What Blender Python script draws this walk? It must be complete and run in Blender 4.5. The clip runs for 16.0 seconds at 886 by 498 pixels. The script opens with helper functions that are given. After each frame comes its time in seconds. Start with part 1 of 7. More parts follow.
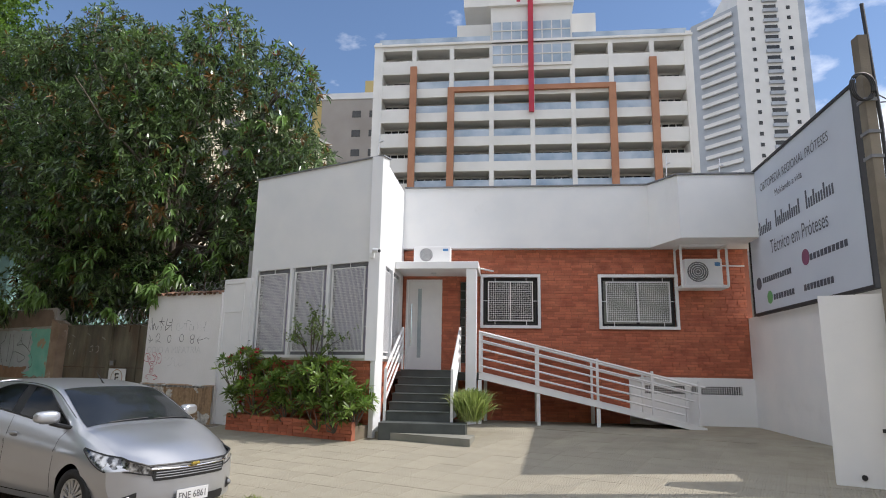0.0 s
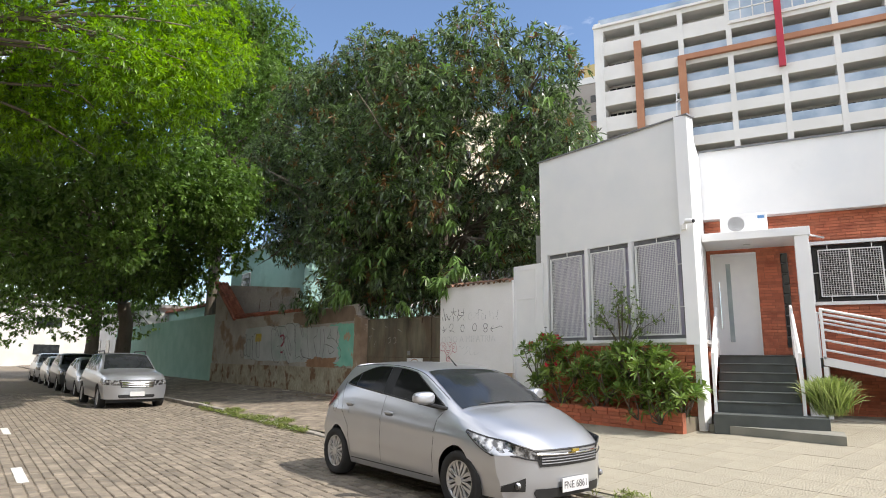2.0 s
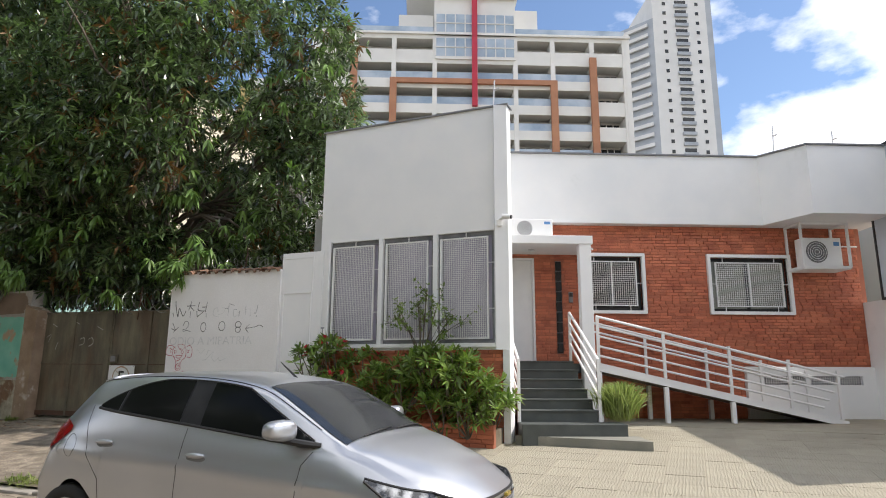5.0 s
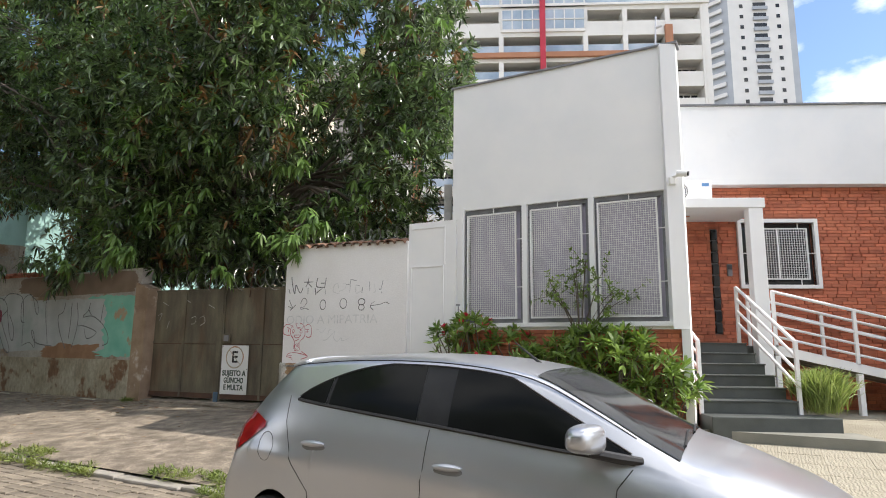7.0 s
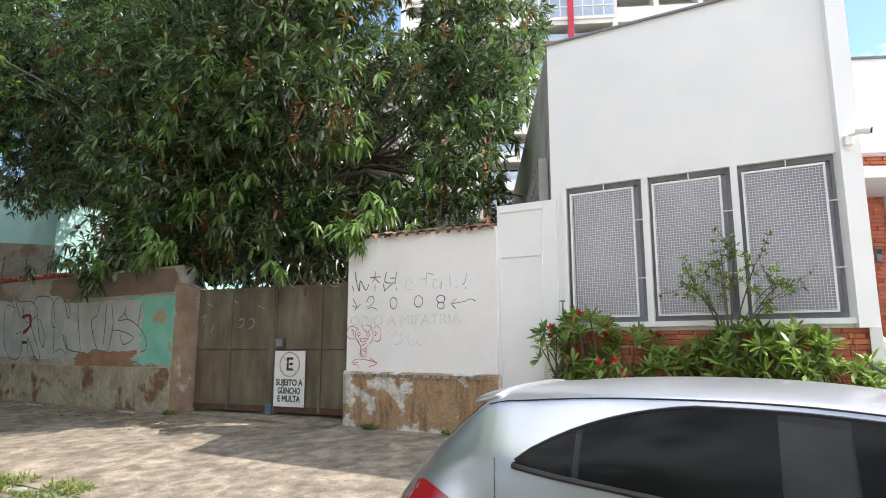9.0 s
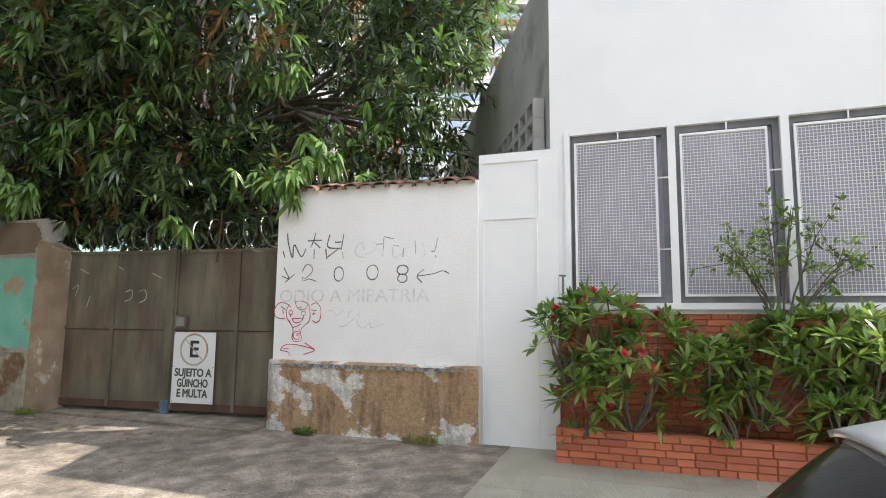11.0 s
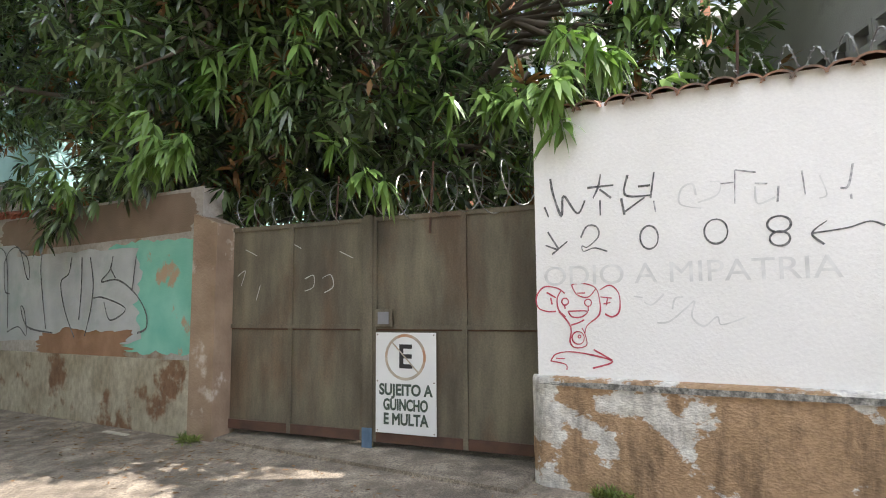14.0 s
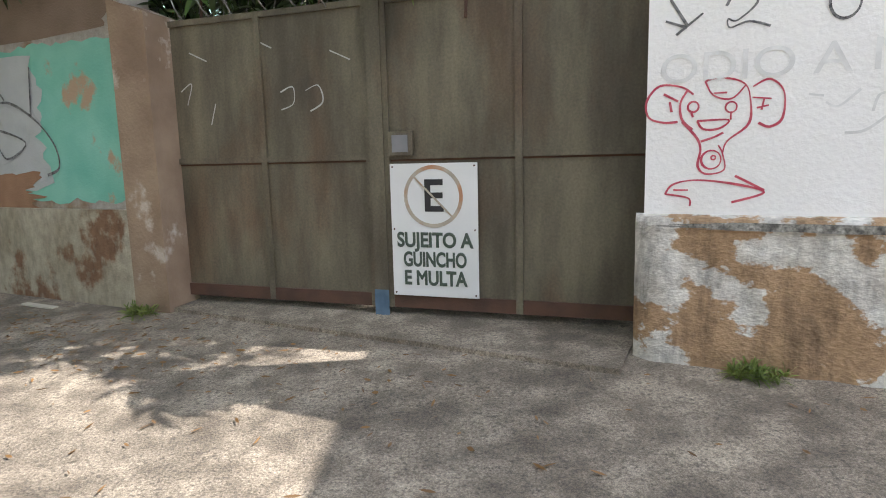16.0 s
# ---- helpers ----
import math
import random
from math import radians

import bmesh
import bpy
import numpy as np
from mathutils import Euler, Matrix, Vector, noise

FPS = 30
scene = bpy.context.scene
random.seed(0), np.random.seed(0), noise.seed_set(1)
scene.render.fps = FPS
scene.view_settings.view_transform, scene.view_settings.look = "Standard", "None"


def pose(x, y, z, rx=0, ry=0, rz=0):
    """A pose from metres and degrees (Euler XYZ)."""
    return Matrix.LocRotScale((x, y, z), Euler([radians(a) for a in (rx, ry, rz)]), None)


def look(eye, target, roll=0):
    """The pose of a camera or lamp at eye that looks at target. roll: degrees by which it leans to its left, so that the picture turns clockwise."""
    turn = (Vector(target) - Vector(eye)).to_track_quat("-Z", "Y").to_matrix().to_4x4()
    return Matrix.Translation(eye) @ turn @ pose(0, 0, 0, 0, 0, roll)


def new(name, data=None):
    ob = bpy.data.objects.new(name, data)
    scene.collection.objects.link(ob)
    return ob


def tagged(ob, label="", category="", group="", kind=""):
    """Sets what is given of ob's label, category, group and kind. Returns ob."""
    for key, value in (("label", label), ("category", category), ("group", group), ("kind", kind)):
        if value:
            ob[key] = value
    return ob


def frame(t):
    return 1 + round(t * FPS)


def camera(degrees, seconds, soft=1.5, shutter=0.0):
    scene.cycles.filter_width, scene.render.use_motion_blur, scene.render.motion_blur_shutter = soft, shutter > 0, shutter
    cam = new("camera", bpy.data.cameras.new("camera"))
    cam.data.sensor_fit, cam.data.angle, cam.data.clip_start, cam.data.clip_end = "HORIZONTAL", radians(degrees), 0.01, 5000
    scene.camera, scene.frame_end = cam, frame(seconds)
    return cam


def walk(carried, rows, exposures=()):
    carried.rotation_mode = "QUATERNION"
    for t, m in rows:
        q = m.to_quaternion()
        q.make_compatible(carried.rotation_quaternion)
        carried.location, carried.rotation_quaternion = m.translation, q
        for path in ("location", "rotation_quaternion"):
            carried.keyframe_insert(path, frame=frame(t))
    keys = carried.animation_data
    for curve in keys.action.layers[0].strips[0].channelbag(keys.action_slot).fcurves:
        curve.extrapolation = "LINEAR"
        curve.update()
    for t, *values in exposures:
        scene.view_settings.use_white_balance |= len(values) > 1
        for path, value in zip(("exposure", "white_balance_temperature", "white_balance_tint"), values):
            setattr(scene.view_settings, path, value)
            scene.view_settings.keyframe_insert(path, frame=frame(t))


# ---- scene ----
cam = camera(72.5, 16.0, soft=1.0)
PLAN = 1.1  # metres to one unit of the plan
PATH = [
    (0, (1.192, -0.431, 1.134), (0.976, 1.519, 1.521), 1.0),
    (0.5, (0.857, -0.462, 0.992), (0.37, 1.434, 1.4), 1.9),
    (1, (0.406, -0.439, 0.923), (-0.39, 1.358, 1.289), 1.5),
    (1.5, (0.053, -0.32, 0.962), (-0.862, 1.418, 1.342), 0.8),
    (2, (-0.295, -0.118, 0.98), (-1.206, 1.626, 1.338), 0.6),
    (2.5, (-0.574, 0.19, 1.02), (-1.342, 2.004, 1.367), -0.1),
    (3, (-0.794, 0.464, 1.041), (-1.087, 2.41, 1.396), 0.7),
    (5.5, (-2.794, 1.583, 0.973), (-2.721, 3.544, 1.36), 0.3),
    (6, (-3.084, 1.837, 0.974), (-3.02, 3.803, 1.333), 0.2),
    (6.5, (-3.357, 2.141, 0.959), (-3.31, 4.11, 1.308), 0.3),
    (7, (-3.704, 2.483, 0.978), (-3.826, 4.452, 1.302), 0.6),
    (7.5, (-3.983, 2.843, 1.028), (-4.229, 4.801, 1.352), -0.2),
    (8, (-4.266, 3.206, 1.04), (-4.592, 5.157, 1.335), -0.0),
    (8.5, (-4.532, 3.538, 1.043), (-4.853, 5.488, 1.354), 0.0),
    (9, (-4.759, 3.869, 1.079), (-4.952, 5.835, 1.393), -0.1),
    (9.5, (-4.983, 4.212, 1.101), (-5.056, 6.188, 1.402), -0.0),
    (12, (-6.231, 6.607, 1.169), (-6.048, 8.585, 1.4), 0.8),
    (12.5, (-6.613, 7.059, 1.202), (-6.55, 9.039, 1.478), 0.2),
    (13, (-6.847, 7.369, 1.206), (-6.872, 9.353, 1.459), -1.1),
    (13.5, (-6.983, 7.813, 1.183), (-7.117, 9.795, 1.41), -1.2),
    (14, (-7.256, 8.153, 1.179), (-7.475, 10.131, 1.383), -0.4),
    (14.5, (-7.669, 8.408, 1.15), (-7.81, 10.396, 0.984), -0.3),
    (15, (-7.858, 8.879, 1.137), (-8.014, 10.849, 0.827), -0.5),
    (15.5, (-8.045, 9.22, 1.101), (-8.197, 11.192, 0.806), -0.5),
    (16, (-8.053, 9.562, 1.019), (-8.093, 11.54, 0.722), -1.4),
]
EXPOSURES = [(0.0, 0.02, 6350, 13), (1.5, 0.52, 6550, 12), (3.0, 0.46, 6450, 12), (5.5, 0.26, 6550, 12), (8.0, 0.86, 6500, 12), (9.5, 1.1, 6400, 12), (12.5, 1.22, 6350, 13), (14.0, 1.4, 6400, 13), (16.0, 1.3, 6250, 12)]
walk(cam, [(t, look(Vector(eye) * PLAN, Vector(target) * PLAN, roll)) for t, eye, target, roll in PATH], EXPOSURES)

# ---- world, sun and exposure ----
SUN = Vector((0.87, 0.045, 1.0)).normalized()
world = bpy.data.worlds.new("sky_world")
scene.world = world
world.use_nodes = True
wn, wl = world.node_tree.nodes, world.node_tree.links
sky = wn.new("ShaderNodeTexSky")
sky.sky_type = "NISHITA"
sky.sun_disc = False
sky.sun_elevation = math.asin(SUN.z)
sky.sun_rotation = math.atan2(SUN.x, SUN.y)
sky.air_density, sky.dust_density, sky.ozone_density = 1.0, 0.25, 2.5
geo = wn.new("ShaderNodeNewGeometry")
cl_map = wn.new("ShaderNodeMapping")
cl_map.inputs["Scale"].default_value = (1.6, 1.6, 3.2)
cl_map.inputs["Location"].default_value = (0.55, 0.1, 0.35)
cl_noise = wn.new("ShaderNodeTexNoise")
cl_noise.inputs["Scale"].default_value = 2.1
cl_noise.inputs["Detail"].default_value = 9
cl_noise.inputs["Roughness"].default_value = 0.55
cl_ramp = wn.new("ShaderNodeValToRGB")
cl_ramp.color_ramp.elements[0].position, cl_ramp.color_ramp.elements[1].position = 0.52, 0.66
tc = wn.new("ShaderNodeTexCoord")
wl.new(tc.outputs["Generated"], cl_map.inputs["Vector"])
wl.new(cl_map.outputs[0], cl_noise.inputs["Vector"])
cl_mix = wn.new("ShaderNodeMixRGB")
cl_mix.inputs["Color2"].default_value = (9.5, 9.6, 9.8, 1)
toward = wn.new("ShaderNodeVectorMath")
toward.operation = "DOT_PRODUCT"
toward.inputs[1].default_value = Vector((-0.35, 0.9, 0.45)).normalized()
bank = wn.new("ShaderNodeMapRange")
bank.interpolation_type = "SMOOTHSTEP"
bank.inputs[1].default_value, bank.inputs[2].default_value = 0.66, 0.9
bank.inputs[3].default_value, bank.inputs[4].default_value = 0.1, -0.1
wl.new(tc.outputs["Generated"], toward.inputs[0])
wl.new(toward.outputs["Value"], bank.inputs[0])
cl_sum = wn.new("ShaderNodeMath")
wl.new(cl_noise.outputs["Fac"], cl_sum.inputs[0])
wl.new(bank.outputs[0], cl_sum.inputs[1])
wl.new(cl_sum.outputs[0], cl_ramp.inputs["Fac"])
wl.new(cl_ramp.outputs["Color"], cl_mix.inputs["Fac"])
wl.new(sky.outputs["Color"], cl_mix.inputs["Color1"])
wl.new(cl_mix.outputs[0], wn["Background"].inputs["Color"])
wn["Background"].inputs["Strength"].default_value = 0.15

sun_lamp = new("sun", bpy.data.lights.new("sun", "SUN"))
sun_lamp.data.energy = 4.0
sun_lamp.data.angle = radians(0.53)
sun_lamp.data.color = (1.0, 0.95, 0.87)
sun_lamp.matrix_world = look(SUN * 60, (0, 0, 0))


# ---- materials ----
def mat(name, a, b, scale=3.0, rough=0.7, bump=0.25, fine=60.0, metal=0.0, mix=(0.35, 0.65), c=None, cscale=1.2, cmix=(0.55, 0.7), stretch=(1, 1, 1), spec=0.5, vary=0.0, trans=0.0, coat=0.0):
    """Two tones by coarse noise, a third by stains, fine grain as bump."""
    m = bpy.data.materials.new(name)
    m.use_nodes = True
    n, l = m.node_tree.nodes, m.node_tree.links
    p = n["Principled BSDF"]
    t = n.new("ShaderNodeTexCoord")
    mp = n.new("ShaderNodeMapping")
    mp.inputs["Scale"].default_value = stretch
    l.new(t.outputs["Object"], mp.inputs["Vector"])
    n1 = n.new("ShaderNodeTexNoise")
    n1.inputs["Scale"].default_value, n1.inputs["Detail"].default_value = scale, 6
    l.new(mp.outputs[0], n1.inputs["Vector"])
    r1 = n.new("ShaderNodeMapRange")
    r1.inputs[1].default_value, r1.inputs[2].default_value = mix
    l.new(n1.outputs["Fac"], r1.inputs[0])
    m1 = n.new("ShaderNodeMixRGB")
    m1.inputs[1].default_value, m1.inputs[2].default_value = (*a, 1), (*b, 1)
    l.new(r1.outputs[0], m1.inputs[0])
    col = m1
    n2 = n.new("ShaderNodeTexNoise")
    n2.inputs["Scale"].default_value, n2.inputs["Detail"].default_value = fine, 5
    l.new(mp.outputs[0], n2.inputs["Vector"])
    if c:
        n3 = n.new("ShaderNodeTexNoise")
        n3.inputs["Scale"].default_value, n3.inputs["Detail"].default_value, n3.inputs["Roughness"].default_value = cscale, 9, 0.62
        l.new(mp.outputs[0], n3.inputs["Vector"])
        r3 = n.new("ShaderNodeMapRange")
        r3.inputs[1].default_value, r3.inputs[2].default_value = cmix
        l.new(n3.outputs["Fac"], r3.inputs[0])
        m3 = n.new("ShaderNodeMixRGB")
        m3.inputs[2].default_value = (*c, 1)
        l.new(r3.outputs[0], m3.inputs[0])
        l.new(col.outputs[0], m3.inputs[1])
        col = m3
    if vary:
        oi = n.new("ShaderNodeObjectInfo")
        gi = n.new("ShaderNodeNewGeometry")
        ad = n.new("ShaderNodeMath")
        ad.operation = "ADD"
        l.new(oi.outputs["Random"], ad.inputs[0])
        l.new(gi.outputs["Random Per Island"], ad.inputs[1])
        fr = n.new("ShaderNodeMath")
        fr.operation = "FRACT"
        l.new(ad.outputs[0], fr.inputs[0])
        mr = n.new("ShaderNodeMapRange")
        mr.inputs[3].default_value, mr.inputs[4].default_value = 1 - vary, 1 + vary
        l.new(fr.outputs[0], mr.inputs[0])
        hv = n.new("ShaderNodeHueSaturation")
        l.new(mr.outputs[0], hv.inputs["Value"])
        l.new(col.outputs[0], hv.inputs["Color"])
        col = hv
    l.new(col.outputs[0], p.inputs["Base Color"])
    rr = n.new("ShaderNodeMapRange")
    rr.inputs[3].default_value, rr.inputs[4].default_value = max(0.02, rough - 0.12), min(1, rough + 0.12)
    l.new(n1.outputs["Fac"], rr.inputs[0])
    l.new(rr.outputs[0], p.inputs["Roughness"])
    p.inputs["Metallic"].default_value = metal
    p.inputs["Specular IOR Level"].default_value = spec
    p.inputs["Coat Weight"].default_value = coat
    p.inputs["Coat Roughness"].default_value = 0.04
    if bump:
        bp = n.new("ShaderNodeBump")
        bp.inputs["Strength"].default_value, bp.inputs["Distance"].default_value = bump, 0.01
        l.new(n2.outputs["Fac"], bp.inputs["Height"])
        l.new(bp.outputs[0], p.inputs["Normal"])
    if trans:
        tr = n.new("ShaderNodeBsdfTranslucent")
        hs = n.new("ShaderNodeHueSaturation")
        hs.inputs["Value"].default_value, hs.inputs["Saturation"].default_value = 1.6, 1.1
        l.new(col.outputs[0], hs.inputs["Color"])
        l.new(hs.outputs[0], tr.inputs["Color"])
        mx = n.new("ShaderNodeMixShader")
        mx.inputs[0].default_value = trans
        l.new(p.outputs[0], mx.inputs[1])
        l.new(tr.outputs[0], mx.inputs[2])
        l.new(mx.outputs[0], n["Material Output"].inputs["Surface"])
    return m


def speckle(m, scale, low, high, stretch=(1, 1, 1), span=(0.35, 0.65), detail=4):
    """Grain laid over a material's colour: its value runs from low to high."""
    n, l = m.node_tree.nodes, m.node_tree.links
    p = n["Principled BSDF"]
    col = p.inputs["Base Color"].links[0].from_socket
    t, mp, nz, mr, hv = n.new("ShaderNodeTexCoord"), n.new("ShaderNodeMapping"), n.new("ShaderNodeTexNoise"), n.new("ShaderNodeMapRange"), n.new("ShaderNodeHueSaturation")
    mp.inputs["Scale"].default_value = stretch
    nz.inputs["Scale"].default_value, nz.inputs["Detail"].default_value, nz.inputs["Roughness"].default_value = scale, detail, 0.65
    mr.inputs[1].default_value, mr.inputs[2].default_value = span
    mr.inputs[3].default_value, mr.inputs[4].default_value = low, high
    l.new(t.outputs["Object"], mp.inputs["Vector"])
    l.new(mp.outputs[0], nz.inputs["Vector"])
    l.new(nz.outputs["Fac"], mr.inputs[0])
    l.new(mr.outputs[0], hv.inputs["Value"])
    l.new(col, hv.inputs["Color"])
    l.new(hv.outputs[0], p.inputs["Base Color"])
    return m


white_paint = mat("white_paint", (0.79, 0.8, 0.8), (0.84, 0.84, 0.83), 1.5, 0.6, 0.12, 90, c=(0.68, 0.68, 0.66), cscale=0.9, cmix=(0.6, 0.85))
white_wall = mat("white_graffiti_wall", (0.8, 0.79, 0.77), (0.85, 0.84, 0.83), 1.2, 0.8, 0.3, 45, c=(0.66, 0.62, 0.55), cscale=1.0, cmix=(0.64, 0.88))
white_metal = mat("white_metal", (0.8, 0.8, 0.8), (0.84, 0.84, 0.83), 4, 0.4, 0.05, 60)
grey_frame = mat("grey_frame", (0.16, 0.17, 0.18), (0.22, 0.22, 0.23), 6, 0.5, 0.05)
frosted = mat("frosted_glass", (0.4, 0.385, 0.48), (0.5, 0.48, 0.58), 1.2, 0.25, 0.02)
dark_glass = mat("dark_window_glass", (0.012, 0.014, 0.015), (0.03, 0.033, 0.034), 2, 0.06, 0.0)
brick_mat = mat("thin_brick", (0.47, 0.135, 0.07), (0.55, 0.185, 0.1), 2.5, 0.75, 0.4, 55, c=(0.33, 0.09, 0.05), cscale=3.0, cmix=(0.5, 0.75), vary=0.2)
mortar = mat("brick_mortar", (0.34, 0.115, 0.066), (0.4, 0.145, 0.085), 8, 0.9, 0.4)
slate = mat("dark_step_stone", (0.06, 0.068, 0.064), (0.09, 0.1, 0.094), 3, 0.55, 0.2)
tile_mat = mat("pavement_tile", (0.31, 0.28, 0.212), (0.37, 0.338, 0.26), 1.6, 0.85, 0.5, 40, c=(0.25, 0.22, 0.165), cscale=1.0, cmix=(0.5, 0.8), vary=0.05)
concrete = mat("old_concrete", (0.17, 0.138, 0.104), (0.37, 0.31, 0.238), 4.8, 0.92, 1.0, 80, mix=(0.36, 0.66), c=(0.145, 0.12, 0.094), cscale=40, cmix=(0.48, 0.66))
cobble_mat = mat("cobble_stone", (0.17, 0.142, 0.108), (0.25, 0.21, 0.16), 5, 0.85, 0.6, 40, c=(0.14, 0.118, 0.092), cscale=2, vary=0.22)
earth = mat("earth_joint", (0.16, 0.13, 0.09), (0.22, 0.18, 0.13), 4, 0.95, 0.6)
ground_mat = mat("plain_ground", (0.18, 0.16, 0.12), (0.25, 0.22, 0.17), 0.4, 0.95, 0.5)
kerb_mat = mat("kerb_stone", (0.24, 0.22, 0.19), (0.34, 0.31, 0.27), 4, 0.9, 0.6, 30)
gate_mat = mat("gate_steel", (0.078, 0.066, 0.046), (0.15, 0.132, 0.09), 2.6, 0.55, 0.1, 50, c=(0.115, 0.072, 0.042), cscale=2.4, cmix=(0.5, 0.75), stretch=(1, 1, 0.4))
teal_mat = mat("teal_paint", (0.26, 0.46, 0.38), (0.33, 0.53, 0.45), 1.2, 0.8, 0.2)


speckle(concrete, 75, 0.66, 1.34, detail=6)
speckle(concrete, 170, 0.7, 1.3, detail=2)
speckle(concrete, 1.3, 0.68, 1.22, detail=6)
speckle(gate_mat, 6, 0.8, 1.25, (1, 1, 0.2))
speckle(gate_mat, 60, 0.85, 1.15)
speckle(white_wall, 40, 0.97, 1.02)


def paint(name, a, b):
    m = mat(name, a, b, 1.5, 0.27, 0.0, metal=0.75, coat=0.4, spec=0.4)
    gloss = m.node_tree.nodes["Principled BSDF"].inputs["Roughness"]
    m.node_tree.links.remove(gloss.links[0])
    gloss.default_value = 0.29
    return m


silver = paint("silver_car_paint", (0.50, 0.515, 0.545), (0.53, 0.545, 0.575))
car_glass = mat("tinted_car_glass", (0.008, 0.009, 0.009), (0.012, 0.013, 0.013), 2, 0.05, 0.0, spec=0.1)
screen_glass = mat("windscreen_glass", (0.012, 0.014, 0.016), (0.03, 0.033, 0.036), 2, 0.03, 0.0, spec=0.45)
black_plastic = mat("black_plastic", (0.012, 0.012, 0.013), (0.02, 0.02, 0.02), 8, 0.5, 0.1)
pillar_black = mat("pillar_black", (0.022, 0.023, 0.025), (0.03, 0.031, 0.033), 8, 0.45, 0.0, spec=0.2)
rubber = mat("tyre_rubber", (0.018, 0.018, 0.018), (0.03, 0.029, 0.028), 8, 0.85, 0.3)
alloy = mat("alloy_rim", (0.5, 0.5, 0.51), (0.58, 0.58, 0.58), 6, 0.3, 0.05, metal=0.7)
chrome = mat("chrome", (0.7, 0.7, 0.7), (0.75, 0.75, 0.75), 6, 0.12, 0.0, metal=1.0)
lamp_clear = mat("headlight_lens", (0.05, 0.052, 0.055), (0.55, 0.56, 0.57), 16, 0.1, 0.0, metal=0.5, coat=1.0, mix=(0.42, 0.62))
lamp_red = mat("tail_light_lens", (0.3, 0.008, 0.012), (0.45, 0.015, 0.02), 9, 0.1, 0.0, coat=1.0)
gold = mat("gold_badge", (0.6, 0.45, 0.1), (0.66, 0.5, 0.12), 6, 0.25, 0.0, metal=0.8)
plate_mat = mat("number_plate", (0.6, 0.6, 0.6), (0.66, 0.66, 0.65), 6, 0.5, 0.05)
ink = mat("black_paint", (0.02, 0.02, 0.022), (0.03, 0.03, 0.032), 8, 0.6, 0.05)


# ---- building helpers ----
def part(name, bm, material, parent=None, label="", smooth=False):
    me = bpy.data.meshes.new(name)
    bm.to_mesh(me)
    bm.free()
    if material:
        me.materials.append(material)
    if smooth:
        me.polygons.foreach_set("use_smooth", [True] * len(me.polygons))
    ob = new(name, me)
    if parent:
        ob.parent = parent
    if label:
        ob["label"] = label
    return ob


def thing(name, label, category, m=None, group="", kind=""):
    ob = new(name)
    ob.empty_display_size = 0.1
    if m is not None:
        ob.matrix_world = m
    return tagged(ob, label, category, group, kind)


def add_box(bm, x0, x1, y0, y1, z0, z1, m=None, bevel=0.0):
    vs = [bm.verts.new((x, y, z)) for z in (z0, z1) for y in (y0, y1) for x in (x0, x1)]
    fs = [bm.faces.new([vs[i] for i in f]) for f in ((0, 2, 3, 1), (4, 5, 7, 6), (0, 1, 5, 4), (2, 6, 7, 3), (0, 4, 6, 2), (1, 3, 7, 5))]
    if bevel:
        es = list({e for f in fs for e in f.edges})
        r = bmesh.ops.bevel(bm, geom=es, offset=bevel, segments=2, affect="EDGES", profile=0.5)
        vs = list({v for f in r["faces"] for v in f.verts} | {v for v in vs if v.is_valid})
    if m is not None:
        for v in vs:
            v.co = m @ v.co
    return vs


def box(x0, x1, y0, y1, z0, z1, m=None, bevel=0.0):
    bm = bmesh.new()
    add_box(bm, x0, x1, y0, y1, z0, z1, m, bevel)
    return bm


def prism(points, z0, z1, m=None):
    """An upright block over a plan outline; z1 may be one height or one for each point."""
    bm = bmesh.new()
    tops = z1 if isinstance(z1, (list, tuple)) else [z1] * len(points)
    lows = z0 if isinstance(z0, (list, tuple)) else [z0] * len(points)
    a = [bm.verts.new((x, y, z)) for (x, y), z in zip(points, lows)]
    b = [bm.verts.new((x, y, z)) for (x, y), z in zip(points, tops)]
    k = len(points)
    bm.faces.new(a[::-1])
    bm.faces.new(b)
    for i in range(k):
        bm.faces.new((a[i], a[(i + 1) % k], b[(i + 1) % k], b[i]))
    bmesh.ops.recalc_face_normals(bm, faces=bm.faces)
    if m is not None:
        bm.transform(m)
    return bm


def add_tube(bm, points, r, sides=8, m=None, taper=None):
    """A round bar along points."""
    pts = [Vector(p) for p in points]
    rings = []
    for i, p in enumerate(pts):
        d = (pts[min(i + 1, len(pts) - 1)] - pts[max(i - 1, 0)]).normalized()
        up = Vector((0, 0, 1)) if abs(d.z) < 0.9 else Vector((1, 0, 0))
        a = d.cross(up).normalized()
        b = a.cross(d)
        rr = r if taper is None else taper[i]
        ring = []
        for j in range(sides):
            w = 2 * math.pi * j / sides
            q = p + (a * math.cos(w) + b * math.sin(w)) * rr
            ring.append(bm.verts.new(m @ q if m is not None else q))
        rings.append(ring)
    for a, b in zip(rings, rings[1:]):
        for j in range(sides):
            bm.faces.new((a[j], a[(j + 1) % sides], b[(j + 1) % sides], b[j]))
    bm.faces.new(rings[0][::-1])
    bm.faces.new(rings[-1])


def tube(points, r, sides=8, m=None, taper=None):
    bm = bmesh.new()
    add_tube(bm, points, r, sides, m, taper)
    return bm


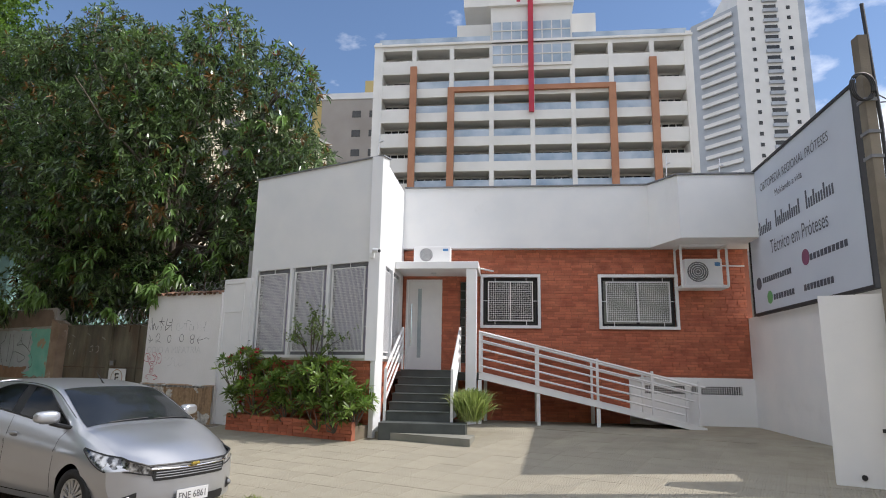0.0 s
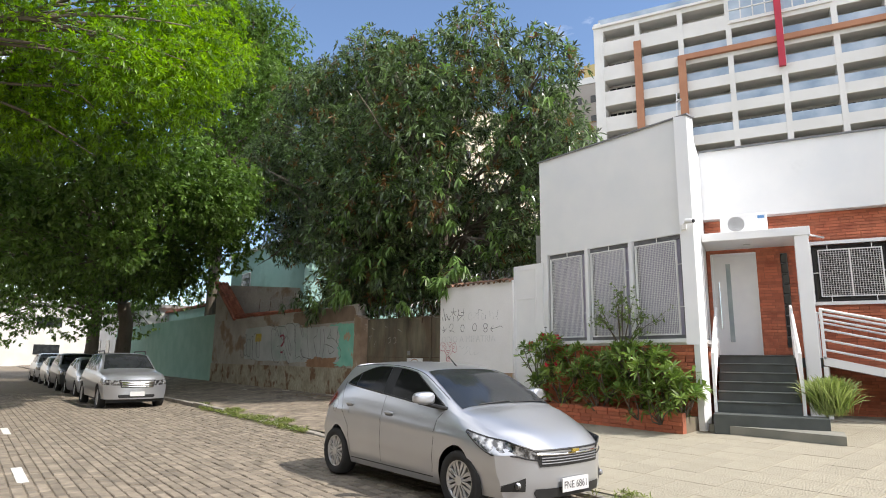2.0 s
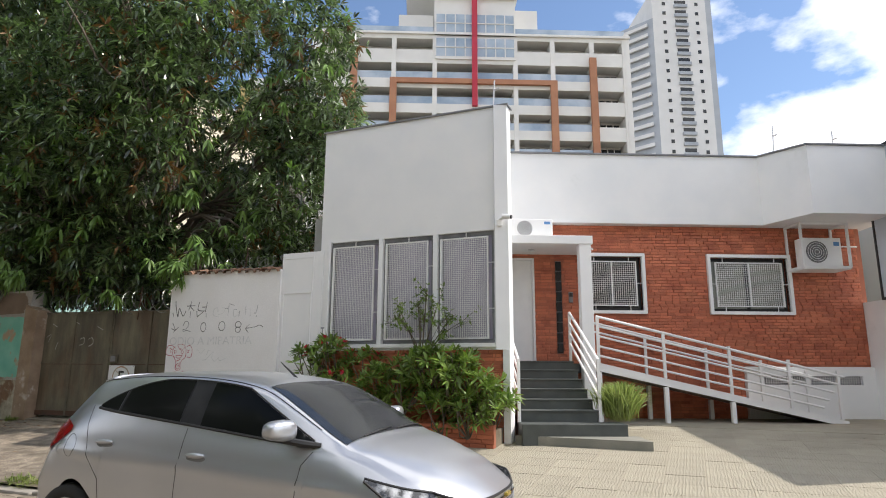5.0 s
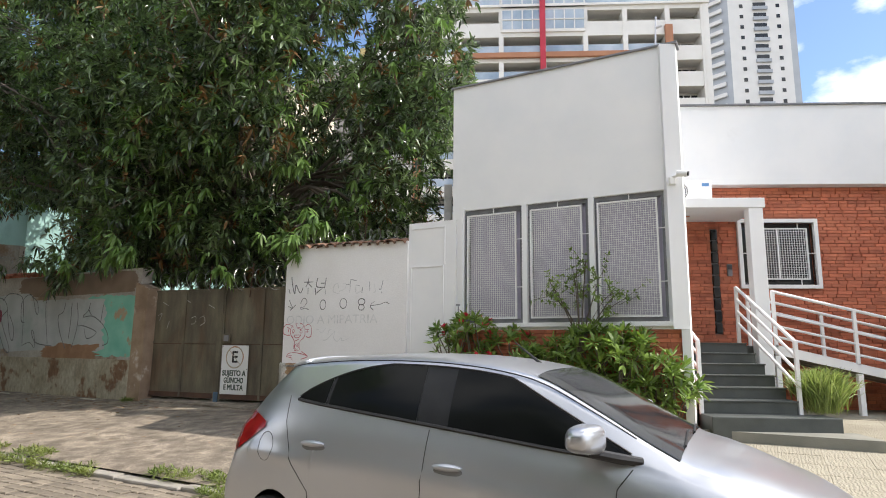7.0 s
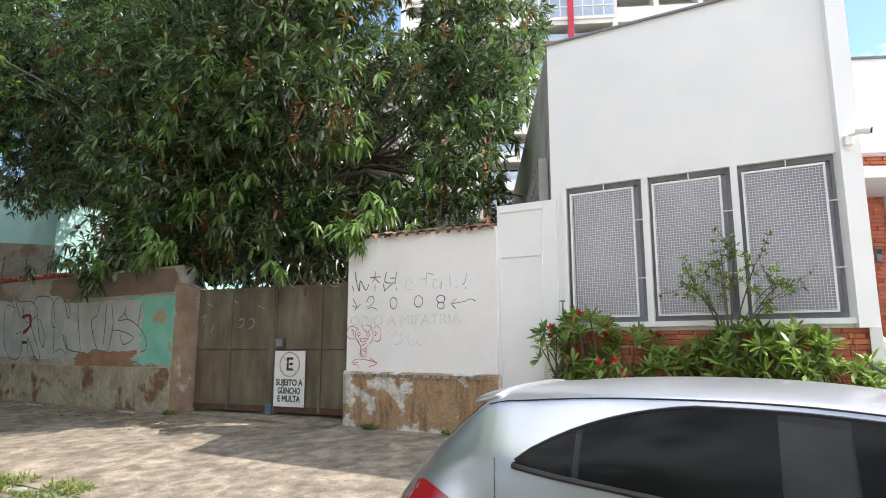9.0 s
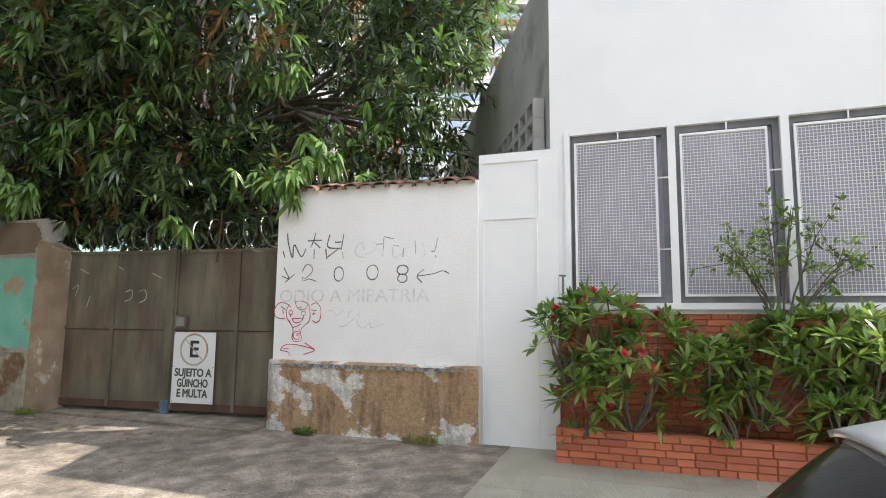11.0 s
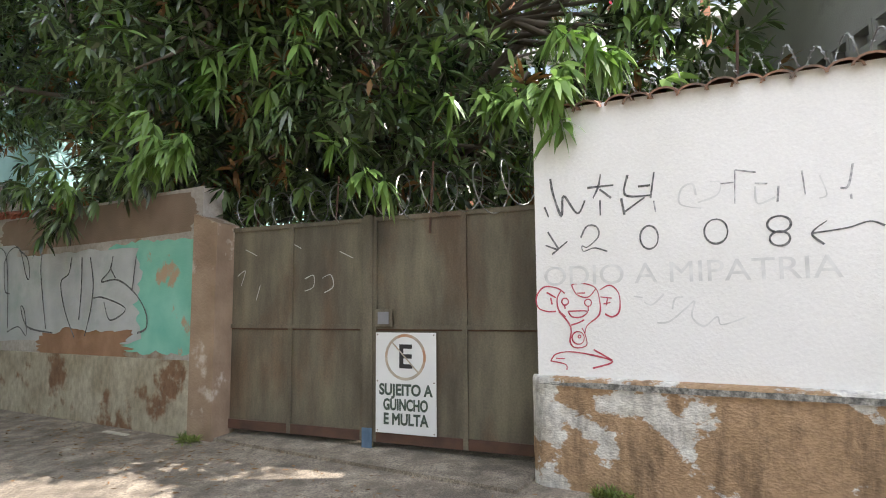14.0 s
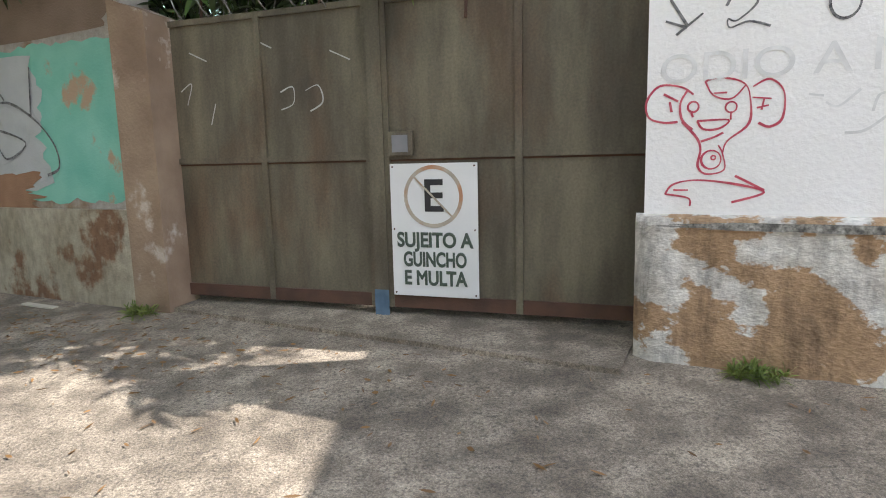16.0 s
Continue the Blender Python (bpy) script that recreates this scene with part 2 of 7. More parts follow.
def mesh_part(name, verts, faces, material, parent=None, label="", smooth=False):
    me = bpy.data.meshes.new(name)
    me.from_pydata([tuple(v) for v in verts], [], faces)
    me.materials.append(material)
    if smooth:
        me.polygons.foreach_set("use_smooth", [True] * len(me.polygons))
    ob = new(name, me)
    if parent:
        ob.parent = parent
    if label:
        ob["label"] = label
    return ob


def structure(ob, label, category):
    return tagged(ob, label, category, kind="structure")


# The street runs at 24.4 degrees to the house front: s along it, d across it towards the houses.
HS = Matrix.Scale(PLAN, 4)
ST = HS @ pose(0, 0, 0, 0, 0, -24.4)


def sd(s, d, z=0.0):
    return ST @ Vector((s, d, z))


def ground_z(d):
    if d < 4.95:
        return -0.37 + 0.004 * min(0, d - 4)
    if d < 10.9:
        return -0.31 + 0.068 * (d - 5.0)
    return 0.09


# ---- ground, road, pavement ----
tile_bed = mat("tile_bed", (0.3, 0.265, 0.2), (0.36, 0.32, 0.24), 3, 0.95, 0.4)
bm = bmesh.new()
bmesh.ops.create_grid(bm, x_segments=8, y_segments=8, size=700)
bm.transform(pose(0, 60, -0.6))
structure(part("ground", bm, ground_mat), "plain earth under the whole neighbourhood", "ground")


def strip(name, s0, s1, ds, material, lift=0.0, label="", category=""):
    bm = bmesh.new()
    k = max(2, int((s1 - s0) / 2))
    rows = [[bm.verts.new(sd(s0 + (s1 - s0) * i / k, d, ground_z(d) + lift)) for i in range(k + 1)] for d in ds]
    for a, b in zip(rows, rows[1:]):
        for i in range(k):
            bm.faces.new((a[i], a[i + 1], b[i + 1], b[i]))
    return structure(part(name, bm, material), label, category)


road = strip("road", -90, 60, (-7.5, -4, 0, 3, 4.9), earth, -0.012, "street paved with worn sandy cobbles", "road")
pavement = strip("pavement", -90, -8.9, (4.97, 6.4, 7.5, 8.6, 9.0, 10.5), concrete, 0, "worn stained concrete pavement before the walls", "pavement")
structure(part("gate_apron", prism([(-15.1, 8.5), (-11.75, 8.38), (-11.75, 9.1), (-15.1, 8.82)], -0.2, [-0.045, -0.05, -0.03, -0.03], ST), concrete), "thin concrete apron before the gate", "pavement")
forecourt = strip("forecourt", -8.9, 60, (4.97, 6.4, 7.5, 8.6, 10, 10.9, 15, 19), tile_bed, -0.003, "forecourt paved with square patterned tiles", "pavement")
structure(part("far_pavement", box(-90, 60, -9.4, -7.5, -0.5, -0.25, ST), concrete), "plain pavement across the street", "pavement")
# unseen wall, added to close the street and throw back sunlight
structure(part("far_wall", box(-90, 60, -9.7, -9.4, -0.5, 3.2, ST), mat("beige_render", (0.45, 0.4, 0.33), (0.55, 0.5, 0.42), 1, 0.9, 0.3)), "unseen plain rendered wall added across the street", "wall")

# ---- clinic building ----
A, B = Vector((-4.117, 11.48)), Vector((-1.126, 10.123))
FACE = math.degrees(math.atan2(B.y - A.y, B.x - A.x))
FL = (B - A).length
BX = pose(A.x, A.y, 0, 0, 0, FACE)
SX = pose(B.x, B.y, 0, 0, 0, 90)
house = thing("clinic_building", "low white clinic with red brick front and flat parapet", "building", HS)


def wall_with_holes(x0, x1, z0, z1, y0, y1, holes, m=None):
    bm = bmesh.new()
    xs = sorted({x0, x1, *(h[0] for h in holes), *(h[1] for h in holes)})
    for a, b in zip(xs, xs[1:]):
        hs = sorted((h[2], h[3]) for h in holes if h[0] <= a and h[1] >= b)
        z = z0
        for lo, hi in hs:
            if lo > z:
                add_box(bm, a, b, y0, y1, z, lo, m)
            z = hi
        if z < z1:
            add_box(bm, a, b, y0, y1, z, z1, m)
    bmesh.ops.remove_doubles(bm, verts=bm.verts, dist=0.0005)
    return bm


WALL_Y = 12.7
DOOR = (-1.06, -0.26, 1.08, 3.05)
W1, W2 = (0.64, 1.81, 2.06, 3.10), (3.15, 4.67, 2.06, 3.10)
STRIP = (0.14, 0.26, 1.25, 3.0)
HOLES = [DOOR, STRIP, W1, W2]
PZ0, PZ1 = 1.34, 3.03
grey_render = mat("grey_render", (0.3, 0.3, 0.28), (0.4, 0.4, 0.38), 1, 0.9, 0.3, c=(0.2, 0.2, 0.19))
brick_wall = part("brick_wall", wall_with_holes(-1.15, 6.2, -0.1, 3.9, WALL_Y, 12.9, HOLES), mortar, house, "red thin-brick facing")
part("room_back", box(-1.1, 6.2, 14.4, 14.5, 0, 3.9), white_paint, house)
part("room_floor", box(-1.1, 6.2, 12.9, 14.4, 0.95, 1.05), slate, house)
part("wing_wall", wall_with_holes(0, FL, 1.24, 5.0, 0, 0.2, [(0.2, FL - 0.22, PZ0, PZ1)], BX), white_paint, house)
wing_plinth = part("wing_plinth", box(0.0, FL - 0.1, 0.03, 0.2, -0.2, 1.24, BX), mortar, house, "red brick plinth")
part("corner_post", box(FL - 0.1, FL, -0.02, 0.2, -0.2, 1.24, BX), white_paint, house)
part("side_wall", wall_with_holes(0.0, 2.5, 1.24, 5.0, 0.003, 0.2, [(0.3, 2.1, PZ0, PZ1)], SX), white_paint, house)
part("side_plinth", box(0.1, 2.5, 0.02, 0.2, -0.2, 1.24, SX), mortar, house)
part("party_wall", prism([(-4.117, 11.49), (-3.95, 11.6), (-4.3, 21), (-4.5, 21)], -0.1, [4.98, 4.98, 4.98, 4.98]), grey_render, house, "stained grey side wall")
part("wing_ceiling", prism([(-4.0, 11.65), (-1.3, 10.4), (-1.3, 21), (-4.2, 21)], 4.7, 4.8), white_paint, house)
part("wing_back", box(-4.0, -1.3, 13.0, 13.1, 0, 4.7), white_paint, house)
part("main_roof", prism([(-1.2, 12.9), (6.3, 12.9), (8.5, 24), (-1.2, 24)], 4.5, 4.62), white_paint, house)
part("parapet", prism([(-1.13, 12.48), (4.17, 12.48), (4.53, 11.5), (6.25, 11.5), (6.35, 12.9), (-1.13, 12.9)], 3.71, [5.08, 5.08, 4.98, 4.98, 5.05, 5.08]), white_paint, house)
part("parapet_coping", prism([(-1.12, 12.44), (4.15, 12.44), (4.51, 11.46), (6.28, 11.46), (6.38, 12.92), (-1.12, 12.92)], [5.082, 5.082, 4.982, 4.982, 5.052, 5.082], [5.11, 5.11, 5.01, 5.01, 5.08, 5.11]), grey_frame, house)
part("wing_coping", box(-0.03, FL + 0.03, -0.03, 0.22, 5.0, 5.025, BX), grey_frame, house)
part("white_base", wall_with_holes(3.65, 6.2, -0.05, 1.03, 12.6, WALL_Y - 0.001, [(3.95, 4.75, 0.7, 0.86), (4.85, 5.85, 0.7, 0.86)]), white_paint, house)
for x0, x1 in ((3.95, 4.75), (4.85, 5.85)):
    v = part("base_vent", box(x0, x1, 12.66, 12.69, 0.7, 0.86), ink, house, "dark vent with a white grille")
    bm = bmesh.new()
    for x in np.arange(x0 + 0.02, x1, 0.045):
        add_box(bm, x, x + 0.01, 12.61, 12.62, 0.7, 0.86)
    for z in (0.74, 0.78, 0.82):
        add_box(bm, x0, x1, 12.61, 12.62, z, z + 0.008)
    part("vent_grille", bm, white_metal, v)


def lattice(x0, x1, z0, z1, y, step, m, parent, bar=0.011, rim=0.028):
    """A welded grid in a flat frame."""
    bm = bmesh.new()
    for a, b, c, d in ((x0, x1, z0, z0 + rim), (x0, x1, z1 - rim, z1), (x0, x0 + rim, z0 + rim, z1 - rim), (x1 - rim, x1, z0 + rim, z1 - rim)):
        add_box(bm, a, b, y - 0.02, y + 0.01, c, d, m)
    f = part("lattice_frame", bm, white_metal, parent)
    bm = bmesh.new()
    for i in range(1, int((x1 - x0) / step)):
        add_box(bm, x0 + i * step, x0 + i * step + bar, y - 0.008, y, z0 + rim, z1 - rim, m)
    for i in range(1, int((z1 - z0) / step)):
        add_box(bm, x0 + rim, x1 - rim, y - 0.013, y - 0.004, z0 + i * step, z0 + i * step + bar, m)
    tagged(part("lattice", bm, white_metal, f, "white welded grid"), kind="stuff")
    return f


def barred_window(name, hole, back, label):
    x0, x1, z0, z1 = hole
    w = structure(thing(name, label, "window", HS), label, "window")
    bm = bmesh.new()
    for a, b, c, d in ((x0 - 0.06, x1 + 0.06, z1, z1 + 0.06), (x0 - 0.06, x1 + 0.06, z0 - 0.06, z0), (x0 - 0.06, x0, z0, z1), (x1, x1 + 0.06, z0, z1)):
        add_box(bm, a, b, 12.63, 12.75, c, d)
    part("window_surround", bm, white_paint, w)
    bm = bmesh.new()
    for a, b, c, d in ((x0, x1, z1 - 0.06, z1), (x0, x1, z0, z0 + 0.06), (x0, x0 + 0.06, z0 + 0.06, z1 - 0.06), (x1 - 0.06, x1, z0 + 0.06, z1 - 0.06), ((x0 + x1) / 2 - 0.03, (x0 + x1) / 2 + 0.03, z0 + 0.06, z1 - 0.06)):
        add_box(bm, a, b, 12.78, 12.83, c, d)
    part("window_frame", bm, ink, w)
    part("pane", box(x0 + 0.05, x1 - 0.05, 12.8, 12.81, z0 + 0.05, z1 - 0.05), back, w)
    lattice(x0 + 0.1, x1 - 0.1, z0 + 0.09, z1 - 0.09, 12.69, 0.04, None, w, 0.005, 0.02)
    bm = bmesh.new()
    for x in (x0 + 0.25, x1 - 0.25):
        for c, d in ((z0, z0 + 0.09), (z1 - 0.09, z1)):
            add_box(bm, x, x + 0.012, 12.675, 12.687, c, d)
    for z in ((z0 + z1) / 2,):
        add_box(bm, x0, x0 + 0.1, 12.675, 12.687, z, z + 0.012)
        add_box(bm, x1 - 0.1, x1, 12.675, 12.687, z, z + 0.012)
    part("lattice_stay", bm, white_metal, w)
    part("centre_bar", box((x0 + x1) / 2 - 0.012, (x0 + x1) / 2 + 0.012, 12.665, 12.68, z0 + 0.09, z1 - 0.09), white_metal, w)
    return w


blind_glass = mat("glass_before_blind", (0.22, 0.23, 0.2), (0.3, 0.31, 0.27), 1.5, 0.15, 0.02)
barred_window("window_1", W1, dark_glass, "white framed window behind a white lattice grille")
barred_window("window_2", W2, blind_glass, "wide white framed window with lattice grille and pale blind")

# three tall panels in the wing, two in its side
for m_, x0, x1, k, nm in ((BX, 0.2, FL - 0.22, 3, "window_3"), (SX, 0.3, 2.1, 2, "window_4")):
    w = structure(thing(nm, "", "", HS), "tall frosted window behind white lattice panels", "window")
    part("pane", box(x0, x1, 0.12, 0.13, PZ0, PZ1, m_), frosted, w, "frosted grey-lilac glass")
    part("sill", box(x0 - 0.04, x1 + 0.04, -0.05, 0.1, PZ0 - 0.06, PZ0 - 0.001, m_), white_paint, w)
    step = (x1 - x0) / k
    for i in range(k):
        a, b = x0 + i * step, x0 + (i + 1) * step
        if i:
            part("mullion", box(a - 0.035, a + 0.035, -0.03, 0.12, PZ0, PZ1, m_), white_paint, w)
        a, b = a + (0.035 if i else 0), b - (0.035 if i < k - 1 else 0)
        bm = bmesh.new()
        for p, q, c, d in ((a, b, PZ1 - 0.06, PZ1), (a, b, PZ0, PZ0 + 0.06), (a, a + 0.055, PZ0 + 0.06, PZ1 - 0.06), (b - 0.055, b, PZ0 + 0.06, PZ1 - 0.06)):
            add_box(bm, p, q, 0.05, 0.118, c, d, m_)
        part("panel_frame", bm, grey_frame, w, "grey aluminium frame")
        lattice(a + 0.04, b - 0.1, PZ0 + 0.06, PZ1 - 0.085, 0.02, 0.03, m_, w, 0.0048, 0.022)
        bm = bmesh.new()
        add_box(bm, (a + b) / 2, (a + b) / 2 + 0.012, 0.008, 0.02, PZ1 - 0.09, PZ1, m_)
        for z in (PZ0 + 0.5, PZ1 - 0.5):
            add_box(bm, b - 0.1, b, 0.008, 0.02, z, z + 0.012, m_)
        part("lattice_stay", bm, white_metal, w)
    part("edge_trim", box(x0 - 0.05, x0, -0.035, 0.1, PZ0, PZ1 + 0.03, m_), white_paint, w)

# entrance
door = structure(thing("door_1", "", "", HS), "closed white entrance door with a glass slit", "door")
part("door_leaf", box(DOOR[0] + 0.04, DOOR[1] - 0.04, 12.74, 12.79, DOOR[2], DOOR[3] - 0.04), white_metal, door)
bm = bmesh.new()
for a, b, c, d in ((DOOR[0], DOOR[0] + 0.04, DOOR[2], DOOR[3]), (DOOR[1] - 0.04, DOOR[1], DOOR[2], DOOR[3]), (DOOR[0] + 0.04, DOOR[1] - 0.04, DOOR[3] - 0.04, DOOR[3])):
    add_box(bm, a, b, 12.69, 12.8, c, d)
part("door_frame", bm, white_metal, door)
part("glass_slit", box(-0.8, -0.72, 12.725, 12.735, 1.35, 2.85), mat("slit_glass", (0.3, 0.36, 0.38), (0.45, 0.5, 0.5), 3, 0.05, 0.0), door, "bright narrow glass")
part("pull_handle", tube([(-0.93, 12.68, 1.6), (-0.93, 12.68, 2.5)], 0.016, 8), chrome, door, "long steel pull handle")
blocks = thing("glass_block_strip", "upright strip of dark square glass blocks", "glass blocks", HS)
for i in range(9):
    z = STRIP[2] + i * 0.194
    part("glass_block", box(STRIP[0] + 0.01, STRIP[1] - 0.01, 12.66, 12.76, z + 0.012, z + 0.18, None, 0.01), dark_glass, blocks)
part("strip_frame", box(STRIP[0], STRIP[1], 12.72, 12.75, STRIP[2], STRIP[3]), grey_frame, blocks)

canopy = thing("entrance_canopy", "white slab canopy resting on a square pillar", "canopy", HS)
part("slab", box(-1.12, 0.58, 11.62, WALL_Y - 0.01, 3.12, 3.27, None, 0.008), white_paint, canopy)
part("pillar", box(0.34, 0.55, 11.64, 11.82, 0.05, 3.12, None, 0.008), white_paint, canopy)
part("downlight", tube([(-0.4, 12.2, 3.105), (-0.4, 12.2, 3.12)], 0.06, 14), chrome, canopy)

steps = thing("entrance_steps", "dark grey stone steps up to the door", "steps", HS)
for i in range(6):
    part("step", box(-0.95, 0.17, 10.32 + 0.265 * i, 12.0, 0.222 + 0.1433 * i, 0.222 + 0.1433 * (i + 1) - 0.002), slate, steps)
    part("tread", box(-0.96, 0.18, 10.30 + 0.265 * i, 10.6 + 0.265 * i, 0.222 + 0.1433 * (i + 1) - 0.002, 0.222 + 0.1433 * (i + 1) + 0.018, None, 0.006), slate, steps)
part("landing", box(-1.1, 0.62, 11.9, WALL_Y, 0.9, 1.06), slate, steps)
part("base_block", box(-1.0, 0.47, 9.93, 10.35, -0.1, 0.222, None, 0.008), slate, steps)
part("bottom_slab", prism([(-1.08, 10.06), (0.58, 9.32), (0.62, 9.95), (0.47, 10.0), (-1.0, 10.12)], -0.15, 0.06), mat("worn_slab", (0.2, 0.2, 0.17), (0.28, 0.27, 0.23), 2, 0.8, 0.3), steps, "pale worn stone slab")


def rail_flight(name, label, x, parent_m):
    r = thing(name, label, "handrail", parent_m)
    y0, y1, z0, z1 = 10.32, 11.95, 0.24, 1.08
    for k, h in enumerate((0.86, 0.68, 0.5, 0.32)):
        part("rail", tube([(x, y0, z0 + h), (x, y1, z1 + h)], 0.025 if k == 0 else 0.02, 8), white_metal, r)
    for y, z in ((y0, z0), (y1, z1)):
        part("post", box(x - 0.022, x + 0.022, y - 0.022, y + 0.022, z - 0.03, z + 0.87), white_metal, r)
    return r


rail_flight("stair_handrail", "white steel stair railing beside the wing", -0.98, HS)
rail_flight("stair_handrail", "white steel stair railing beside the grass clump", 0.2, HS)

ramp = thing("access_ramp", "white sloping access ramp with steel railing", "ramp", HS)
RX0, RZ0, RX1, RZ1 = 0.6, 1.0, 4.85, 0.08


def rz(x):
    return RZ0 + (RZ1 - RZ0) * (x - RX0) / (RX1 - RX0)


part("deck", prism([(RX0, 11.72), (RX1, 11.72), (RX1, 12.58), (RX0, 12.58)], [RZ0 - 0.06, RZ1 - 0.06, RZ1 - 0.06, RZ0 - 0.06], [RZ0 + 0.04, RZ1 + 0.02, RZ1 + 0.02, RZ0 + 0.04]), concrete, ramp, "grey ramp deck")
for y in (11.68, 12.58):
    part("side_beam", prism([(RX0, y), (RX1, y), (RX1, y + 0.04), (RX0, y + 0.04)], [RZ0 - 0.06, RZ1 - 0.06, RZ1 - 0.06, RZ0 - 0.06], [RZ0 + 0.08, RZ1 + 0.04, RZ1 + 0.04, RZ0 + 0.08]), white_metal, ramp)
for y, hs in ((11.7, (0.86, 0.7, 0.53, 0.36, 0.2)), (12.56, (0.86, 0.7))):
    for k, h in enumerate(hs):
        part("rail", tube([(RX0, y, RZ0 + h), (RX1 - 0.1 * k, y, rz(RX1 - 0.1 * k) + h * 0.9)], 0.024 if k == 0 else 0.019, 8), white_metal, ramp)
    for x in (0.62, 1.75, 2.88, 3.9, 4.75):
        part("post", box(x - 0.023, x + 0.023, y - 0.02, y + 0.02, rz(x) + 0.05, rz(x) + 0.86), white_metal, ramp)
for x, y in ((0.62, 11.7), (1.75, 11.7), (2.88, 11.7), (1.75, 12.5), (2.88, 12.5), (0.7, 12.5)):
    part("support", box(x - 0.035, x + 0.035, y - 0.035, y + 0.035, -0.05, rz(x) - 0.075), white_metal, ramp)


# ---- air conditioners ----
def outdoor_unit(label, m, w=0.62, h=0.5, caged=False):
    ac = thing("air_conditioner", label, "air conditioner", m)
    cream = white_metal
    part("casing", box(-w / 2, w / 2, -0.13, 0.13, 0, h, None, 0.015), cream, ac)
    # flat grey disc on the solid casing: the fan opening's shade as colour
    part("fan_well", tube([(-w * 0.16, -0.133, h / 2), (-w * 0.16, -0.128, h / 2)], h * 0.38, 28), mat("fan_shadow", (0.13, 0.13, 0.13), (0.18, 0.18, 0.18), 6, 0.6, 0.0), ac)
    for i in range(5):
        rr = h * 0.4 * (i + 1) / 5
        ring = [(-w * 0.16 + rr * math.cos(a), -0.14, h / 2 + rr * math.sin(a)) for a in np.linspace(0, 2 * math.pi, 29)]
        part("fan_guard", tube(ring, 0.005, 5), white_metal, ac)
    for i in range(5):
        a = 2 * math.pi * i / 5
        part("fan_blade", box(0.03, h * 0.36, -0.003, 0.003, -0.05, 0.05, pose(-w * 0.16, -0.136, h / 2) @ Matrix.Rotation(a, 4, "Y")), grey_frame, ac)
    part("label_plate", box(w * 0.3, w * 0.44, -0.135, -0.129, h * 0.72, h * 0.86), mat("blue_label", (0.1, 0.25, 0.5), (0.12, 0.28, 0.55), 4, 0.4, 0.0), ac)
    for x in (-w * 0.3, w * 0.3):
        part("foot", box(x - 0.04, x + 0.04, -0.15, 0.15, -0.03, 0.0), black_plastic, ac)
    return ac


# ---- cars ----
def curve(points):
    """A smooth function through (x, value) pairs."""
    xs, ys = np.array([p[0] for p in points], float), np.array([p[1] for p in points], float)
    d = np.gradient(ys, xs)

    def f(x):
        x = np.clip(x, xs[0], xs[-1])
        i = int(np.clip(np.searchsorted(xs, x) - 1, 0, len(xs) - 2))
        h = xs[i + 1] - xs[i]
        t = (x - xs[i]) / h
        sl = (ys[i + 1] - ys[i]) / h
        a, b = d[i], d[i + 1]
        if a * sl <= 0:
            a = 0
        if b * sl <= 0:
            b = 0
        a, b = (min(abs(a), 3 * abs(sl)) * np.sign(a), min(abs(b), 3 * abs(sl)) * np.sign(b))
        return float((2 * t**3 - 3 * t**2 + 1) * ys[i] + (t**3 - 2 * t**2 + t) * h * a + (3 * t**2 - 2 * t**3) * ys[i + 1] + (t**3 - t**2) * h * b)

    return f


class Shape:
    """The skin of a car, x from nose to tail, y to the side, z up."""

    def __init__(self, k):
        self.length, self.wheel, self.arch, self.axles, self.sill, self.mid = k["length"], k["wheel"], k["arch"], k["axles"], k["sill"], k["mid"]
        self.crease, self.nose, self.tail, self.panes, self.screen, self.back = k["crease"], k["nose"], k["tail"], k["panes"], k["screen"], k["back"]
        self.lift, self.crown = k.get("lift", 0.0), k.get("crown", 0.075)
        self.lamp_len, self.a_line, self.c_line, self.lamp_z = k["lamp_len"], k["a_line"], k["c_line"], k["lamp_z"]
        self.zt, self.zb, self.ws, self.wb, self.wr = curve(k["top"]), curve(k["belt"]), curve(k["wide"]), curve(k["belt_w"]), curve(k["roof_w"])

    def low(self, x):
        for c in self.axles:
            if abs(x - c) < self.arch:
                return self.wheel + math.sqrt(self.arch**2 - (x - c) ** 2)
        return self.sill

    def side(self, x, z):
        zb, wm, wb = self.zb(x), self.ws(x), self.wb(x)
        if z <= zb:
            m = self.mid
            if z < m:
                y = wm - 0.09 * ((m - z) / (m - 0.15)) ** 2.2
            else:
                y = wm - (wm - wb) * ((z - m) / max(0.05, zb - m)) ** 2.4
            y += self.crease * math.exp(-(((z - (0.68 + 0.05 * x)) / 0.028) ** 2)) * min(1, max(0, (x - 0.6) * 2))
            y -= 0.008 * math.exp(-(((z - (0.36 + 0.03 * x)) / 0.05) ** 2))
            return y
        ze, wr = self.zt(x) - self.crown, self.wr(x)
        t = (z - zb) / max(0.01, ze - zb)
        return wb - (wb - wr) * min(1.2, t) ** 1.25

    def over(self, x, y):
        """Height of the upper skin at y."""
        wr, zt = self.wr(x), self.zt(x)
        ze = max(self.zb(x), zt - self.crown)
        t = min(1, abs(y) / max(0.05, wr))
        return zt - (zt - ze) * (0.35 * t**2 + 0.65 * t**5)

    def warp(self, x, y, z):
        a = abs(y) / 0.85
        x += self.nose * a**2.8 * max(0, 1 - x / 0.95) ** 1.3
        x -= self.tail * a**2.6 * max(0, (x - (self.length - 0.8)) / 0.8)
        if x < 0.3:
            x += 0.10 * max(0, 0.34 - z) ** 1.0
        return (-x, y, z)


